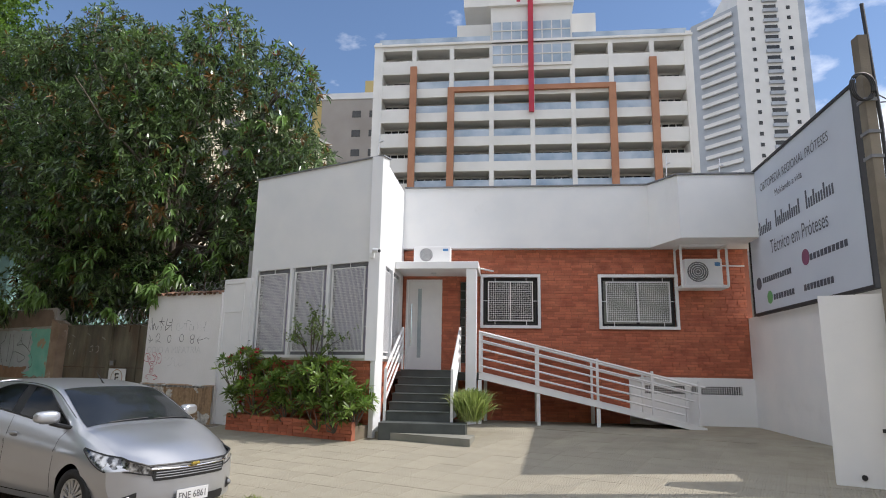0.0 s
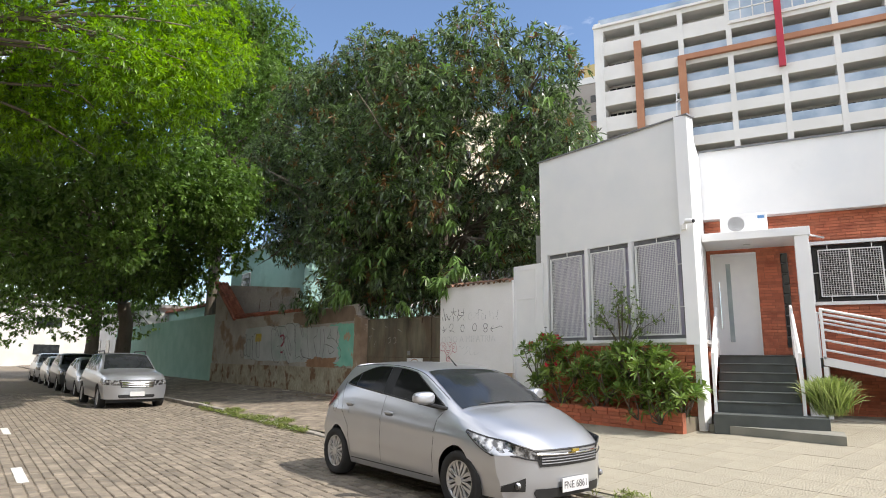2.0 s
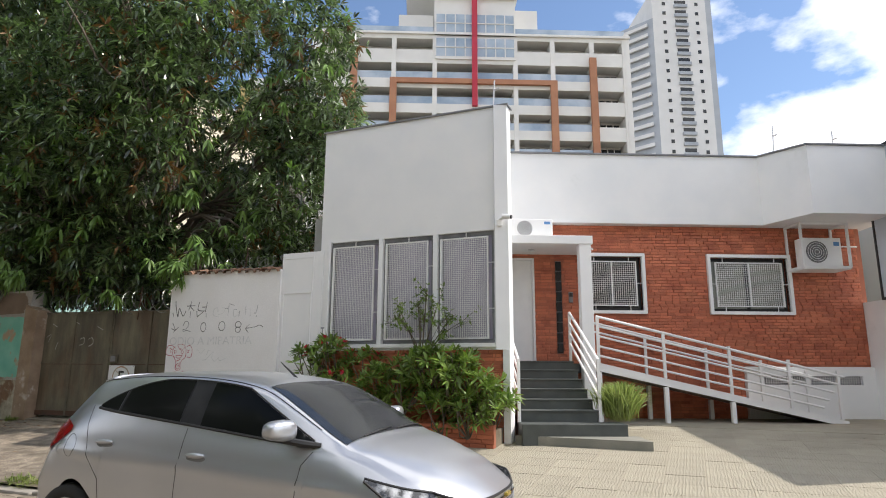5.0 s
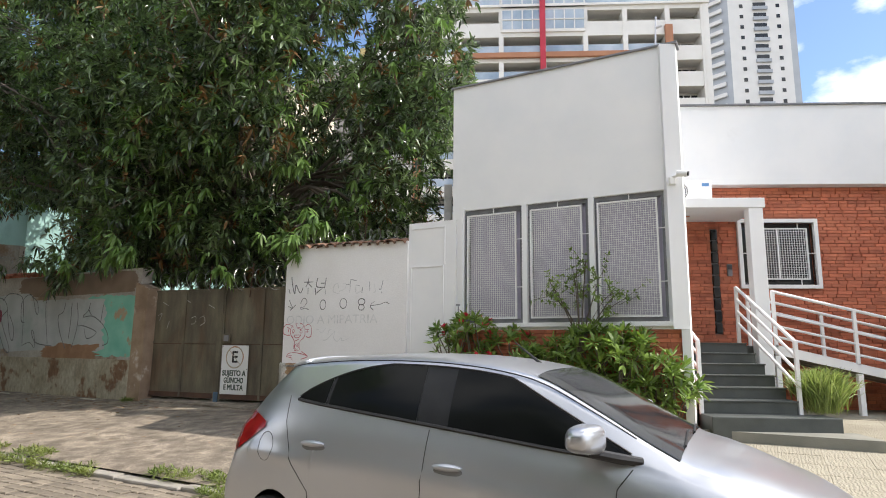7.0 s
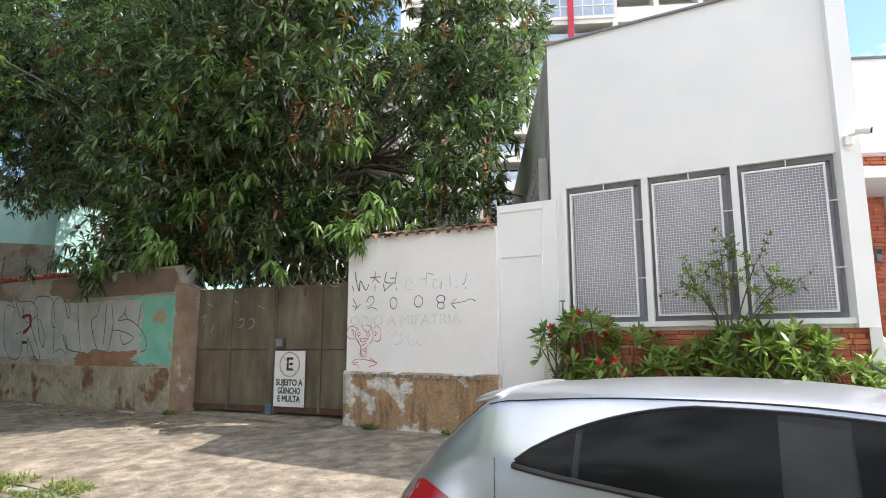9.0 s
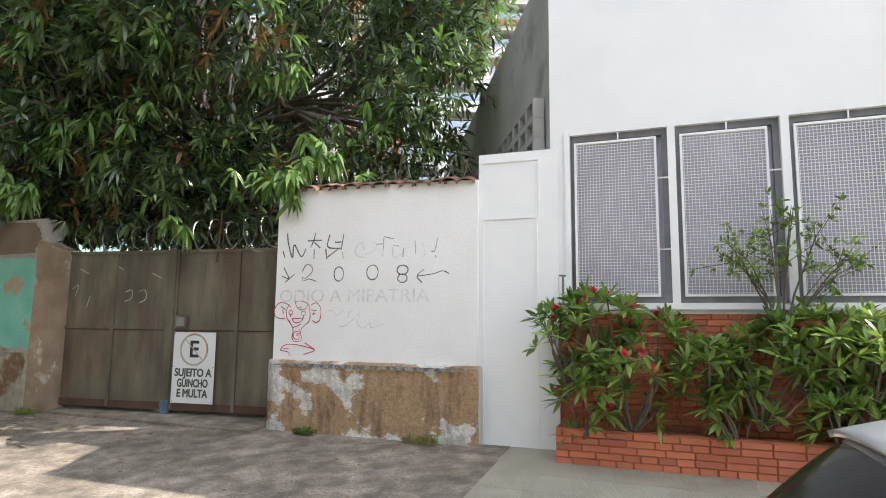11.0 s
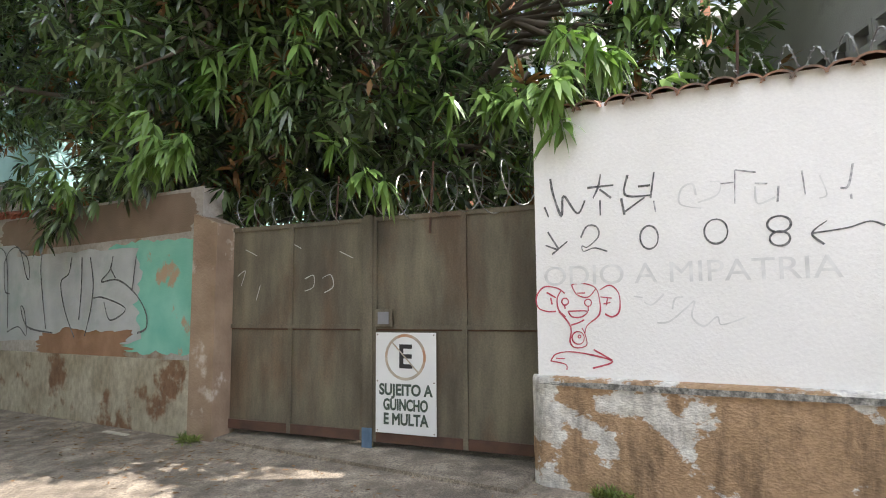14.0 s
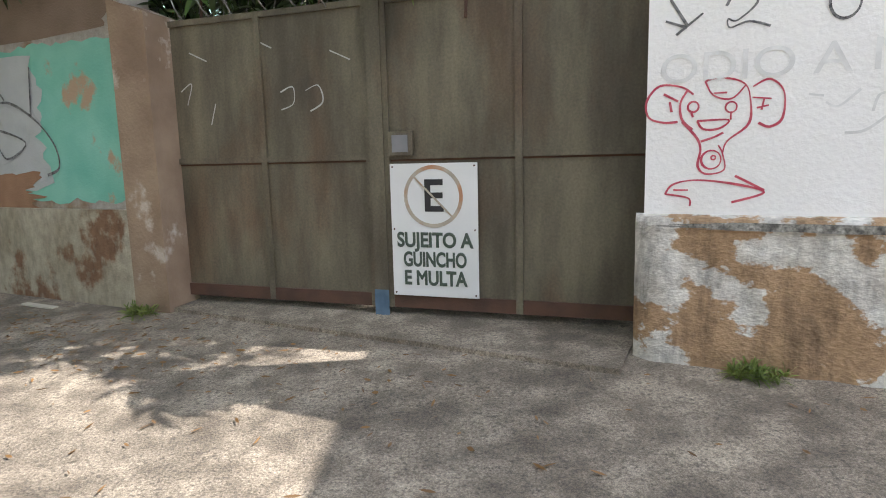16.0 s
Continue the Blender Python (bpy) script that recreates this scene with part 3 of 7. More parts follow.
def grid_mesh(name, rows, material, parent, label="", flip=False, smooth=True):
    vs, fs = [], []
    k = len(rows[0])
    for r in rows:
        vs += r
    for i in range(len(rows) - 1):
        for j in range(k - 1):
            f = (i * k + j, i * k + j + 1, (i + 1) * k + j + 1, (i + 1) * k + j)
            fs.append(f[::-1] if flip else f)
    return mesh_part(name, vs, fs, material, parent, label, smooth)


def build_wheel(parent, x, y, r, material_rim):
    s = -1 if y < 0 else 1
    w = thing("wheel", "black tyre on a silver wheel", "wheel", None)
    del w["category"]
    w.parent = parent
    w.location = (x, y, r)
    prof = [(r * 0.64, 0.0), (r * 0.7, 0.025), (r * 0.86, 0.035), (r * 0.96, 0.02), (r, -0.02), (r, -0.13), (r * 0.95, -0.17), (r * 0.65, -0.18)]
    rows = [[(rr * math.cos(a), s * yy, rr * math.sin(a)) for rr, yy in prof] for a in np.linspace(0, 2 * math.pi, 41)]
    grid_mesh("tyre", rows, rubber, w)
    prof = [(r * 0.66, 0.012), (r * 0.63, 0.014), (r * 0.6, -0.02), (r * 0.59, -0.12)]
    rows = [[(rr * math.cos(a), s * yy, rr * math.sin(a)) for rr, yy in prof] for a in np.linspace(0, 2 * math.pi, 41)]
    rim = grid_mesh("rim", rows, material_rim, w)
    bm = bmesh.new()
    for i in range(8):
        a = 2 * math.pi * i / 8
        m = Matrix.Rotation(a, 4, "Y")
        for k in (-1, 1):
            p = [(0.05, 0.012 * k), (r * 0.36, 0.022 * k + 0.012 * k), (r * 0.63, 0.075 * k), (r * 0.63, 0.028 * k), (r * 0.36, 0.004 * k), (0.05, 0.0)]
            f0 = [bm.verts.new(m @ Vector((q[0], s * (0.004 if q[0] > 0.1 else 0.012), q[1]))) for q in p]
            f1 = [bm.verts.new(m @ Vector((q[0], s * -0.03, q[1]))) for q in p]
            bm.faces.new(f0)
            for j in range(6):
                bm.faces.new((f0[j], f0[(j + 1) % 6], f1[(j + 1) % 6], f1[j]))
    bmesh.ops.recalc_face_normals(bm, faces=bm.faces)
    part("spokes", bm, material_rim, w)
    bm = bmesh.new()
    bmesh.ops.create_cone(bm, cap_ends=True, segments=24, radius1=r * 0.62, radius2=r * 0.62, depth=0.02)
    bm.transform(pose(0, s * -0.07, 0, 90))
    part("brake_disc", bm, black_plastic, w)
    bm = bmesh.new()
    bmesh.ops.create_cone(bm, cap_ends=True, segments=20, radius1=0.055, radius2=0.05, depth=0.03)
    bm.transform(pose(0, s * 0.004, 0, 90))
    part("hub", bm, material_rim, w)


def letters(name, text, size, m, material, parent=None, spacing=1.0, width=None, depth=0.0, bold=0.0, swell=0.0):
    """Words in the built-in font, turned into a mesh, upright in the plane of m."""
    cu = bpy.data.curves.new(name, "FONT")
    cu.body, cu.size, cu.extrude, cu.offset, cu.bevel_depth = text, size, depth, bold, swell
    cu.align_x, cu.align_y, cu.space_character = "CENTER", "CENTER", spacing
    tmp = bpy.data.objects.new("tmp_text", cu)
    me = bpy.data.meshes.new_from_object(tmp)
    bpy.data.objects.remove(tmp)
    bpy.data.curves.remove(cu)
    if width:
        xs = [v.co.x for v in me.vertices]
        k = width / (max(xs) - min(xs))
        for v in me.vertices:
            v.co.x *= k
    me.transform(m)
    me.materials.append(material)
    me.name = name
    ob = new(name, me)
    if parent:
        ob.parent = parent
    return ob


def build_car(label, m, k, colour, group="", plate=None, detail=True):
    sh = Shape(k)
    L = sh.length
    car = thing("car", label, "car", m, group)
    xs = sorted({*np.linspace(0, L, 66 if detail else 40), *(c + e * (sh.arch + o) for c in sh.axles for e in (-1, 1) for o in (-0.001, 0.001)), *(c + sh.arch * math.sin(w) for c in sh.axles for w in np.linspace(-1.5, 1.5, 15))})
    xs = [float(x) for x in xs if 0 <= x <= L]
    n_low, n_up, n_top = 16, 9, 9

    def section(x):
        zl, zb = sh.low(x), sh.zb(x)
        pts = []
        for i in range(n_low):
            z = zl + (zb - zl) * i / n_low
            pts.append((sh.side(x, z), z))
        ze = max(zb + 0.002, sh.zt(x) - sh.crown)
        for i in range(n_up):
            z = zb + (ze - zb) * i / n_up
            pts.append((sh.side(x, z), z))
        wr = min(sh.wr(x), pts[-1][0])
        for i in range(n_top + 1):
            y = wr * (1 - i / n_top)
            pts.append((y, max(ze, sh.over(x, y)) if i == 0 else sh.over(x, y)))
        return pts

    rows = []
    for x in xs:
        p = section(x)
        full = [(y, z) for y, z in p] + [(-y, z) for y, z in p[-2::-1]]
        rows.append([sh.warp(x, y, z) for y, z in full])
    body = grid_mesh("body", rows, colour, car, flip=True)
    for x, nm in ((0.0, "front_panel"), (L, "tail_panel")):
        p = section(x)
        caps = []
        for y, z in p:
            caps.append([sh.warp(x, y * f, z) for f in np.linspace(-1, 1, 25)])
        grid_mesh(nm, caps, colour, car, flip=(x == 0))
    # dark belly and arch liners
    part("underbody", box(-L + 0.35, -0.3, -0.72, 0.72, 0.2, 0.42), black_plastic, car)
    for c in sh.axles:
        part("arch_liner", box(-c - sh.arch - 0.02, -c + sh.arch + 0.02, -0.6, 0.6, 0.25, 0.72), black_plastic, car)
    for c in sh.axles:
        for y in (-1, 1):
            build_wheel(car, -c, y * (sh.ws(c) - 0.035), sh.wheel, alloy)

    def on_side(x, z, y, out=0.005):
        return sh.warp(x, y * (sh.side(x, z) + out), z)

    # side glass
    for s in (-1, 1):
        for x0, x1 in sh.panes:
            rows = []
            for x in np.linspace(x0, x1, 22):
                x = float(x)
                lo = sh.zb(x) + 0.02
                hi = max(lo + 0.003, min(sh.zt(x) - sh.crown - 0.025, sh.a_line(x), sh.c_line(x)))
                rows.append([on_side(x, lo + (hi - lo) * j / 6, s) for j in range(7)])
            grid_mesh("side_window", rows, car_glass, car, "black tinted glass", flip=(s < 0))
        if detail:
            for x0, x1 in zip([p[1] for p in sh.panes[:-1]], [p[0] for p in sh.panes[1:]]):
                rows = [[on_side(x, sh.zb(x) + 0.015 + (min(sh.zt(x) - sh.crown - 0.015, sh.c_line(x)) - sh.zb(x) - 0.015) * j / 6, s, 0.003) for j in range(7)] for x in np.linspace(x0, x1, 4)]
                grid_mesh("door_pillar", rows, pillar_black, car, flip=(s < 0))
    # windscreen and rear window
    for nm, (x0, x1), (f0, f1), g in (("windscreen", sh.screen, (0.97, 0.9), screen_glass), ("rear_window", sh.back, (0.88, 0.9), car_glass)):
        rows = []
        for i in range(15):
            x = x0 + (x1 - x0) * i / 14
            w = (f0 + (f1 - f0) * i / 14) * sh.wr(x)
            rows.append([(lambda q: (q[0], q[1], q[2] + 0.006))(sh.warp(x, w * e, sh.over(x, w * e))) for e in np.linspace(-1, 1, 17)])
        grid_mesh(nm, rows, g, car, "glossy glass", flip=True)
    # lamps
    for s in (-1, 1):
        rows = []
        for i in range(19):
            u = i / 18
            if u < 0.35:
                y = 0.44 + (sh.side(0, 0.66) - 0.44) * u / 0.35
                x = 0.0
            else:
                y, x = None, (u - 0.35) / 0.65 * sh.lamp_len
            lo, hi = sh.lamp_z(u)
            r = []
            for j in range(6):
                z = lo + (hi - lo) * j / 5
                if y is None:
                    r.append(on_side(x, z, s, 0.007))
                else:
                    q = sh.warp(-0.007, s * y, z)
                    r.append(q)
            rows.append(r)
        grid_mesh("headlight", rows, lamp_clear, car, "clear headlight lens", flip=(s > 0))
        if detail:
            rim = [r[0] for r in rows] + [r[-1] for r in rows[::-1]]
            part("headlight_surround", tube(rim + rim[:1], 0.009, 5), black_plastic, car)
        rows = []
        for i in range(10):
            x = L - 0.42 + 0.34 * i / 9
            lo, hi = (1.0 - 0.17 * i / 9, 1.035 + 0.05 * math.sin(math.pi * min(1, i / 6) * 0.5))
            rows.append([on_side(x, lo + (min(hi, sh.zb(x) + 0.03) - lo) * j / 5, s, 0.008) for j in range(6)])
        grid_mesh("tail_light", rows, lamp_red, car, "red tail light", flip=(s < 0))
    # grille and plate on the nose
    def on_nose(y, z, out=0.008):
        q = sh.warp(-out, y, z)
        return q

    for (z0, z1), hw, nm in (((0.49 + sh.lift, 0.615 + sh.lift * 1.3), 0.47, "grille"), ((0.2 + sh.lift, 0.29 + sh.lift), 0.5, "lower_grille")):
        rows = [[on_nose(y * (1 - 0.12 * abs(j / 4 - 0.6)), z0 + (z1 - z0) * j / 4) for j in range(5)] for y in np.linspace(-hw, hw, 21)]
        grid_mesh(nm, rows, black_plastic, car, flip=True)
    bm = bmesh.new()
    for z in (0.522 + sh.lift, 0.548 + sh.lift * 1.15, 0.574 + sh.lift * 1.3):
        add_tube(bm, [on_nose(y, z, 0.014) for y in np.linspace(-0.42, 0.42, 15)], 0.015 if sh.lift else 0.006, 6)
    part("grille_bars", bm, chrome if sh.lift else grey_frame, car)
    part("grille_strip", tube([on_nose(y, 0.612 + sh.lift * 1.3 - 0.012 * (1 - (y / 0.47) ** 2), 0.012) for y in np.linspace(-0.47, 0.47, 17)], 0.011, 6), chrome, car, "chrome strip")
    part("hood_gap", tube([on_nose(y, 0.645 + sh.lift * 1.4, 0.0) for y in np.linspace(-0.5, 0.5, 17)], 0.011, 6), black_plastic, car)
    px, py, pz = on_nose(0, 0.39, 0.02)
    pl = part("number_plate", box(px, px + 0.012, -0.2, 0.2, 0.245 + sh.lift, 0.375 + sh.lift), plate_mat, car, "white number plate")
    if plate:
        letters("plate_text", plate, 0.1, Matrix.Translation((px + 0.014, 0, 0.305)) @ pose(0, 0, 0, 90, 0, 90), ink, pl, width=0.34)
    if detail:
        part("badge", box(px + 0.0, px + 0.03, -0.05, 0.05, 0.615, 0.645, bevel=0.008), gold, car, "small gold badge")
        for s in (-1, 1):
            rows = [[on_nose(s * y, 0.27 + (0.13 - 0.1 * (y - 0.56) / 0.26) * j / 4, 0.006) for j in range(5)] for y in np.linspace(0.57, 0.76, 7)]
            grid_mesh("fog_light", rows, black_plastic, car, flip=(s > 0))
            q = on_nose(s * 0.64, 0.325, 0.012)
            bm = bmesh.new()
            bmesh.ops.create_uvsphere(bm, u_segments=14, v_segments=8, radius=0.035)
            bm.transform(Matrix.Translation(q))
            part("fog_bulb", bm, lamp_clear, car, smooth=True)
            # door seams, handles, sill, mirror
            for pts in ([(1.11, 0.95), (1.18, 0.86), (1.21, 0.6), (1.25, 0.32)], [(2.21, 1.06), (2.23, 0.75), (2.25, 0.3)], [(3.3, 1.2), (3.27, 1.05), (3.13, 0.8), (3.0, 0.66), (2.95, 0.32)]):
                line = []
                for (xa, za), (xb, zc) in zip(pts, pts[1:]):
                    for t in np.linspace(0, 1, 8):
                        line.append(on_side(xa + (xb - xa) * t, za + (zc - za) * t, s, 0.0))
                part("door_seam", tube(line, 0.0026, 5), black_plastic, car)
            part("sill_trim", tube([on_side(x, 0.27, s, -0.004) for x in np.linspace(1.25, 2.95, 12)], 0.008, 5), black_plastic, car)
            part("window_trim", tube([on_side(x, sh.zb(x) + 0.012, s, 0.003) for x in np.linspace(1.1, 3.2, 24)], 0.011, 6), black_plastic, car)
            arc = [on_side(x, min(sh.zt(x) - sh.crown - 0.02, sh.c_line(x) + 0.006, sh.a_line(x) + 0.006), s, 0.003) for x in np.linspace(1.12, 3.19, 30)]
            part("window_seal", tube(arc, 0.006, 5), black_plastic, car)
            for x, z in ((2.07, 0.88), (2.98, 0.935)):
                bm = bmesh.new()
                bmesh.ops.create_uvsphere(bm, u_segments=16, v_segments=10, radius=1)
                bm.transform(Matrix.Translation(on_side(x, z, s, 0.015)) @ Matrix.Diagonal((0.09, 0.022, 0.02, 1)))
                h = part("door_handle", bm, colour, car, smooth=True)
                # dark grey bulge paints the shading of the hollow under the handle
                bm = bmesh.new()
                bmesh.ops.create_uvsphere(bm, u_segments=16, v_segments=10, radius=1)
                bm.transform(Matrix.Translation(on_side(x, z - 0.022, s, 0.0)) @ Matrix.Diagonal((0.088, 0.006, 0.03, 1)))
                part("handle_recess_shade", bm, grey_frame, h, smooth=True)
            q = Vector(on_side(1.3, 1.085, s, 0.17))
            bm = bmesh.new()
            bmesh.ops.create_uvsphere(bm, u_segments=24, v_segments=16, radius=1)
            for v in bm.verts:
                n = (abs(v.co.x) ** 3.2 + abs(v.co.y) ** 3.2 + abs(v.co.z) ** 3.2) ** (1 / 3.2)
                v.co /= n
                out_ = 0.5 + 0.5 * v.co.y * s
                v.co.z *= 1 - 0.28 * out_ * (v.co.z < 0) - 0.1 * out_
                v.co.x *= 1 - 0.3 * out_ * (v.co.x > 0)
            bm.transform(Matrix.Translation(q) @ pose(0, 0, 0, 0, 0, s * 8) @ Matrix.Diagonal((0.08, 0.125, 0.078, 1)))
            mir = part("side_mirror", bm, colour, car, "silver mirror shell", smooth=True)
            part("mirror_arm", tube([on_side(1.07, 0.985, s, -0.012), on_side(1.17, 1.0, s, 0.04), q + Vector((0.01, -s * 0.04, -0.06))], 0.025, 8, taper=[0.02, 0.026, 0.024]), black_plastic, mir)
            part("mirror_base", tube([q + Vector((0, -s * 0.085, -0.05)), q + Vector((0, s * 0.06, -0.043))], 0.02, 8), black_plastic, mir)
            part("roof_seam", tube([on_side(x, sh.zt(x) - sh.crown, s, -0.003) for x in np.linspace(1.1, 3.38, 26)], 0.005, 5), black_plastic, car)
        # fuel flap, wipers, aerial, spoiler
        ring = [on_side(3.46 + 0.085 * math.cos(w), 0.89 + 0.085 * math.sin(w), -1, 0.0) for w in np.linspace(0, 2 * math.pi, 28)]
        part("fuel_flap", tube(ring, 0.0022, 5), black_plastic, car)
        for y0 in (-0.45, 0.1):
            pts = [(lambda q: (q[0], q[1], q[2] + 0.012))(sh.warp(0.9 + 0.03 * t, y0 + 0.5 * t, sh.over(0.9 + 0.03 * t, y0 + 0.5 * t))) for t in np.linspace(0, 1, 7)]
            part("wiper", tube(pts, 0.007, 6), black_plastic, car)
        z = sh.zt(1.8)
        part("aerial", tube([(-1.8, 0, z - 0.01), (-1.98, 0, z + 0.13)], 0.007, 6, taper=[0.011, 0.004]), black_plastic, car)
        rows = [[(-(3.33 + 0.13 * j / 4), y * (1 - 0.06 * j / 4), sh.over(3.33, y) - 0.03 * j / 4 - 0.006) for j in range(5)] for y in np.linspace(-0.5, 0.5, 15)]
        sp = grid_mesh("spoiler", rows, colour, car)
        so = sp.modifiers.new("thick", "SOLIDIFY")
        so.thickness = 0.018
    return car


HATCH = dict(
    length=3.93, wheel=0.3, arch=0.345, axles=(0.80, 3.33), sill=0.2, mid=0.62, crease=0.016, nose=0.36, tail=0.25, crown=0.045,
    top=[(0, 0.655), (0.06, 0.70), (0.2, 0.79), (0.45, 0.89), (0.7, 0.975), (0.88, 1.02), (1.0, 1.075), (1.3, 1.235), (1.62, 1.385), (1.85, 1.435), (2.1, 1.463), (2.5, 1.478), (2.9, 1.47), (3.15, 1.452), (3.4, 1.42), (3.5, 1.35), (3.62, 1.25), (3.78, 1.09), (3.88, 0.97), (3.93, 0.76)],
    belt=[(0, 0.60), (0.2, 0.70), (0.5, 0.81), (0.75, 0.885), (1.05, 0.955), (1.5, 1.0), (2.16, 1.068), (3.0, 1.148), (3.3, 1.175), (3.5, 1.15), (3.7, 1.06), (3.85, 0.93), (3.93, 0.68)],
    wide=[(0, 0.80), (0.3, 0.83), (0.8, 0.85), (2.0, 0.852), (3.3, 0.85), (3.7, 0.82), (3.93, 0.78)],
    belt_w=[(0, 0.74), (0.5, 0.765), (1.2, 0.775), (2.0, 0.778), (3.0, 0.755), (3.5, 0.70), (3.93, 0.66)],
    roof_w=[(0, 0.66), (0.6, 0.70), (1.0, 0.71), (1.3, 0.685), (1.65, 0.64), (2.1, 0.61), (2.8, 0.595), (3.4, 0.555), (3.6, 0.57), (3.93, 0.6)],
    panes=[(1.09, 2.1), (2.3, 2.93), (2.955, 3.2)], screen=(0.9, 1.64), back=(3.46, 3.72), lamp_len=0.62,
    a_line=lambda x: 0.985 + (x - 1.07) * 0.53, c_line=lambda x: 1.175 + 0.24 * (1 - (max(0, x - 2.3) / 0.92) ** 2.6),
    lamp_z=lambda u: (0.555 + 0.235 * u**1.7, 0.615 + 0.19 * u**0.8 + 0.003),
)
STREET = pose(0, 0, 0, 0, 0, -24.4)
hatch = build_car("silver five-door hatchback parked on the cobbled street by the kerb", STREET @ pose(*(PLAN * v for v in (-3.96, 4.2, -0.37)), 0, 0, 1.2) @ Matrix.Scale(0.98, 4), HATCH, silver, plate="FNE 6861")


outdoor_unit("small white outdoor air conditioner on the canopy slab", HS @ pose(-0.42, 12.15, 3.3), 0.78, 0.36)
cage = thing("equipment_cage", "white frame cage hung under the parapet", "cage", HS)
CX0, CX1, CY0, CY1, CZ0, CZ1 = 4.7, 5.6, 12.2, 12.66, 2.86, 3.71
bm = bmesh.new()
for x in (CX0, CX1):
    for y in (CY0, CY1):
        add_box(bm, x - 0.02, x + 0.02, y - 0.02, y + 0.02, CZ0, CZ1)
for z in (CZ0, CZ1 - 0.02):
    add_box(bm, CX0, CX1, CY0 - 0.02, CY0 + 0.02, z - 0.02, z + 0.02)
    add_box(bm, CX0 - 0.02, CX0 + 0.02, CY0, CY1, z - 0.02, z + 0.02)
    add_box(bm, CX1 - 0.02, CX1 + 0.02, CY0, CY1, z - 0.02, z + 0.02)
part("cage_frame", bm, white_metal, cage)
part("cage_floor", box(CX0, CX1, CY0, CY1, CZ0 - 0.04, CZ0 - 0.02), white_paint, cage)
outdoor_unit("white outdoor air conditioner inside the hanging cage", HS @ pose(5.17, 12.44, CZ0 + 0.03), 0.74, 0.55)

# security camera, intercom, conduit, fence wires
cctv = thing("security_camera", "small white bullet camera on the wing corner", "camera", HS)
part("bracket", box(-1.3, -1.22, 10.07, 10.19, 3.06, 3.16, None, 0.01), white_metal, cctv)
part("arm", tube([(-1.26, 10.09, 3.16), (-1.14, 10.0, 3.18)], 0.02, 8), white_metal, cctv)
part("housing", tube([(-1.22, 10.03, 3.19), (-1.11, 9.97, 3.17)], 0.04, 12), white_metal, cctv)
part("lens", tube([(-1.11, 9.97, 3.17), (-1.095, 9.962, 3.167)], 0.03, 12), ink, cctv)
com = thing("intercom", "small dark intercom on the brick wall", "intercom", HS)
part("body", box(0.38, 0.46, 12.65, 12.69, 2.2, 2.4, None, 0.008), grey_frame, com)
part("speaker", box(0.39, 0.45, 12.64, 12.652, 2.31, 2.38), ink, com)
cond = thing("wall_conduit", "thin white conduit along the brick wall", "conduit", HS)
part("pipe", tube([(5.55, 12.66, 3.35), (6.1, 12.66, 3.34)], 0.014, 8), white_metal, cond)
part("pipe", tube([(0.58, 12.2, 3.22), (0.85, 12.6, 3.22)], 0.02, 8), white_metal, cond)
for x, y, z, h in ((-1.3, 10.4, 5.0, 0.55), (4.6, 12.6, 5.1, 0.7), (5.6, 12.3, 5.0, 0.6), (2.2, 14.5, 4.6, 0.9)):
    mast = thing("fence_mast", "thin metal mast on the roof edge", "mast", HS)
    part("rod", tube([(x, y, z), (x + 0.03, y, z + h)], 0.012, 6), alloy, mast)
    part("insulator", tube([(x + 0.02, y, z + h * 0.7), (x + 0.1, y, z + h * 0.75)], 0.02, 6), alloy, mast)

# right boundary: side wall, street wall, big sign, pole
structure(part("boundary_wall", prism([(5.92, 7.4), (6.12, 7.4), (6.32, 12.9), (6.12, 12.9)], -0.2, 2.25, HS), white_paint), "white rendered wall beside the forecourt", "wall")
front_wall = structure(part("front_wall", box(1.45, 14, 8.5, 8.7, -0.3, 2.05, ST), white_paint), "white rendered street wall with a meter box", "wall")
part("meter_box", box(2.02, 2.22, 8.485, 8.5, 1.0, 1.17, ST), white_metal, front_wall, "flush white meter door")
part("letter_slot", box(1.93, 2.08, 8.488, 8.5, 0.52, 0.56, ST), ink, front_wall, "black letter slot")
part("drain_hole", tube([(1.72, 8.488, 0.03), (1.72, 8.5, 0.03)], 0.03, 12, ST), ink, front_wall, "round black drain")
board_paint = mat("sign_board_paint", (0.55, 0.6, 0.68), (0.6, 0.65, 0.72), 0.8, 0.5, 0.05)
sign = thing("clinic_sign", "large pale blue sign board with dark lettering", "sign", HS)
SG0, SG1 = Vector((6.0, 12.0)), Vector((5.86, 7.8))
SGL = (SG1 - SG0).length
SGM = pose(SG0.x, SG0.y, 0, 0, 0, math.degrees(math.atan2(SG1.y - SG0.y, SG1.x - SG0.x)))
part("board", box(0, SGL, 0.0, 0.05, 2.28, 5.0, SGM), board_paint, sign)
bm = bmesh.new()
for a, b, c, d in ((-0.04, SGL + 0.04, 5.0, 5.05), (-0.04, SGL + 0.04, 2.23, 2.28), (-0.04, 0, 2.28, 5.0), (SGL, SGL + 0.04, 2.28, 5.0)):
    add_box(bm, a, b, -0.02, 0.06, c, d, SGM)
part("sign_frame", bm, ink, sign, "black metal frame")
for x in (0.3, 2.1, 3.9):
    part("strut", box(x, x + 0.06, 0.06, 0.12, 2.3, 4.9, SGM), grey_frame, sign)
navy = mat("sign_ink", (0.06, 0.065, 0.09), (0.09, 0.095, 0.12), 4, 0.5, 0.0)
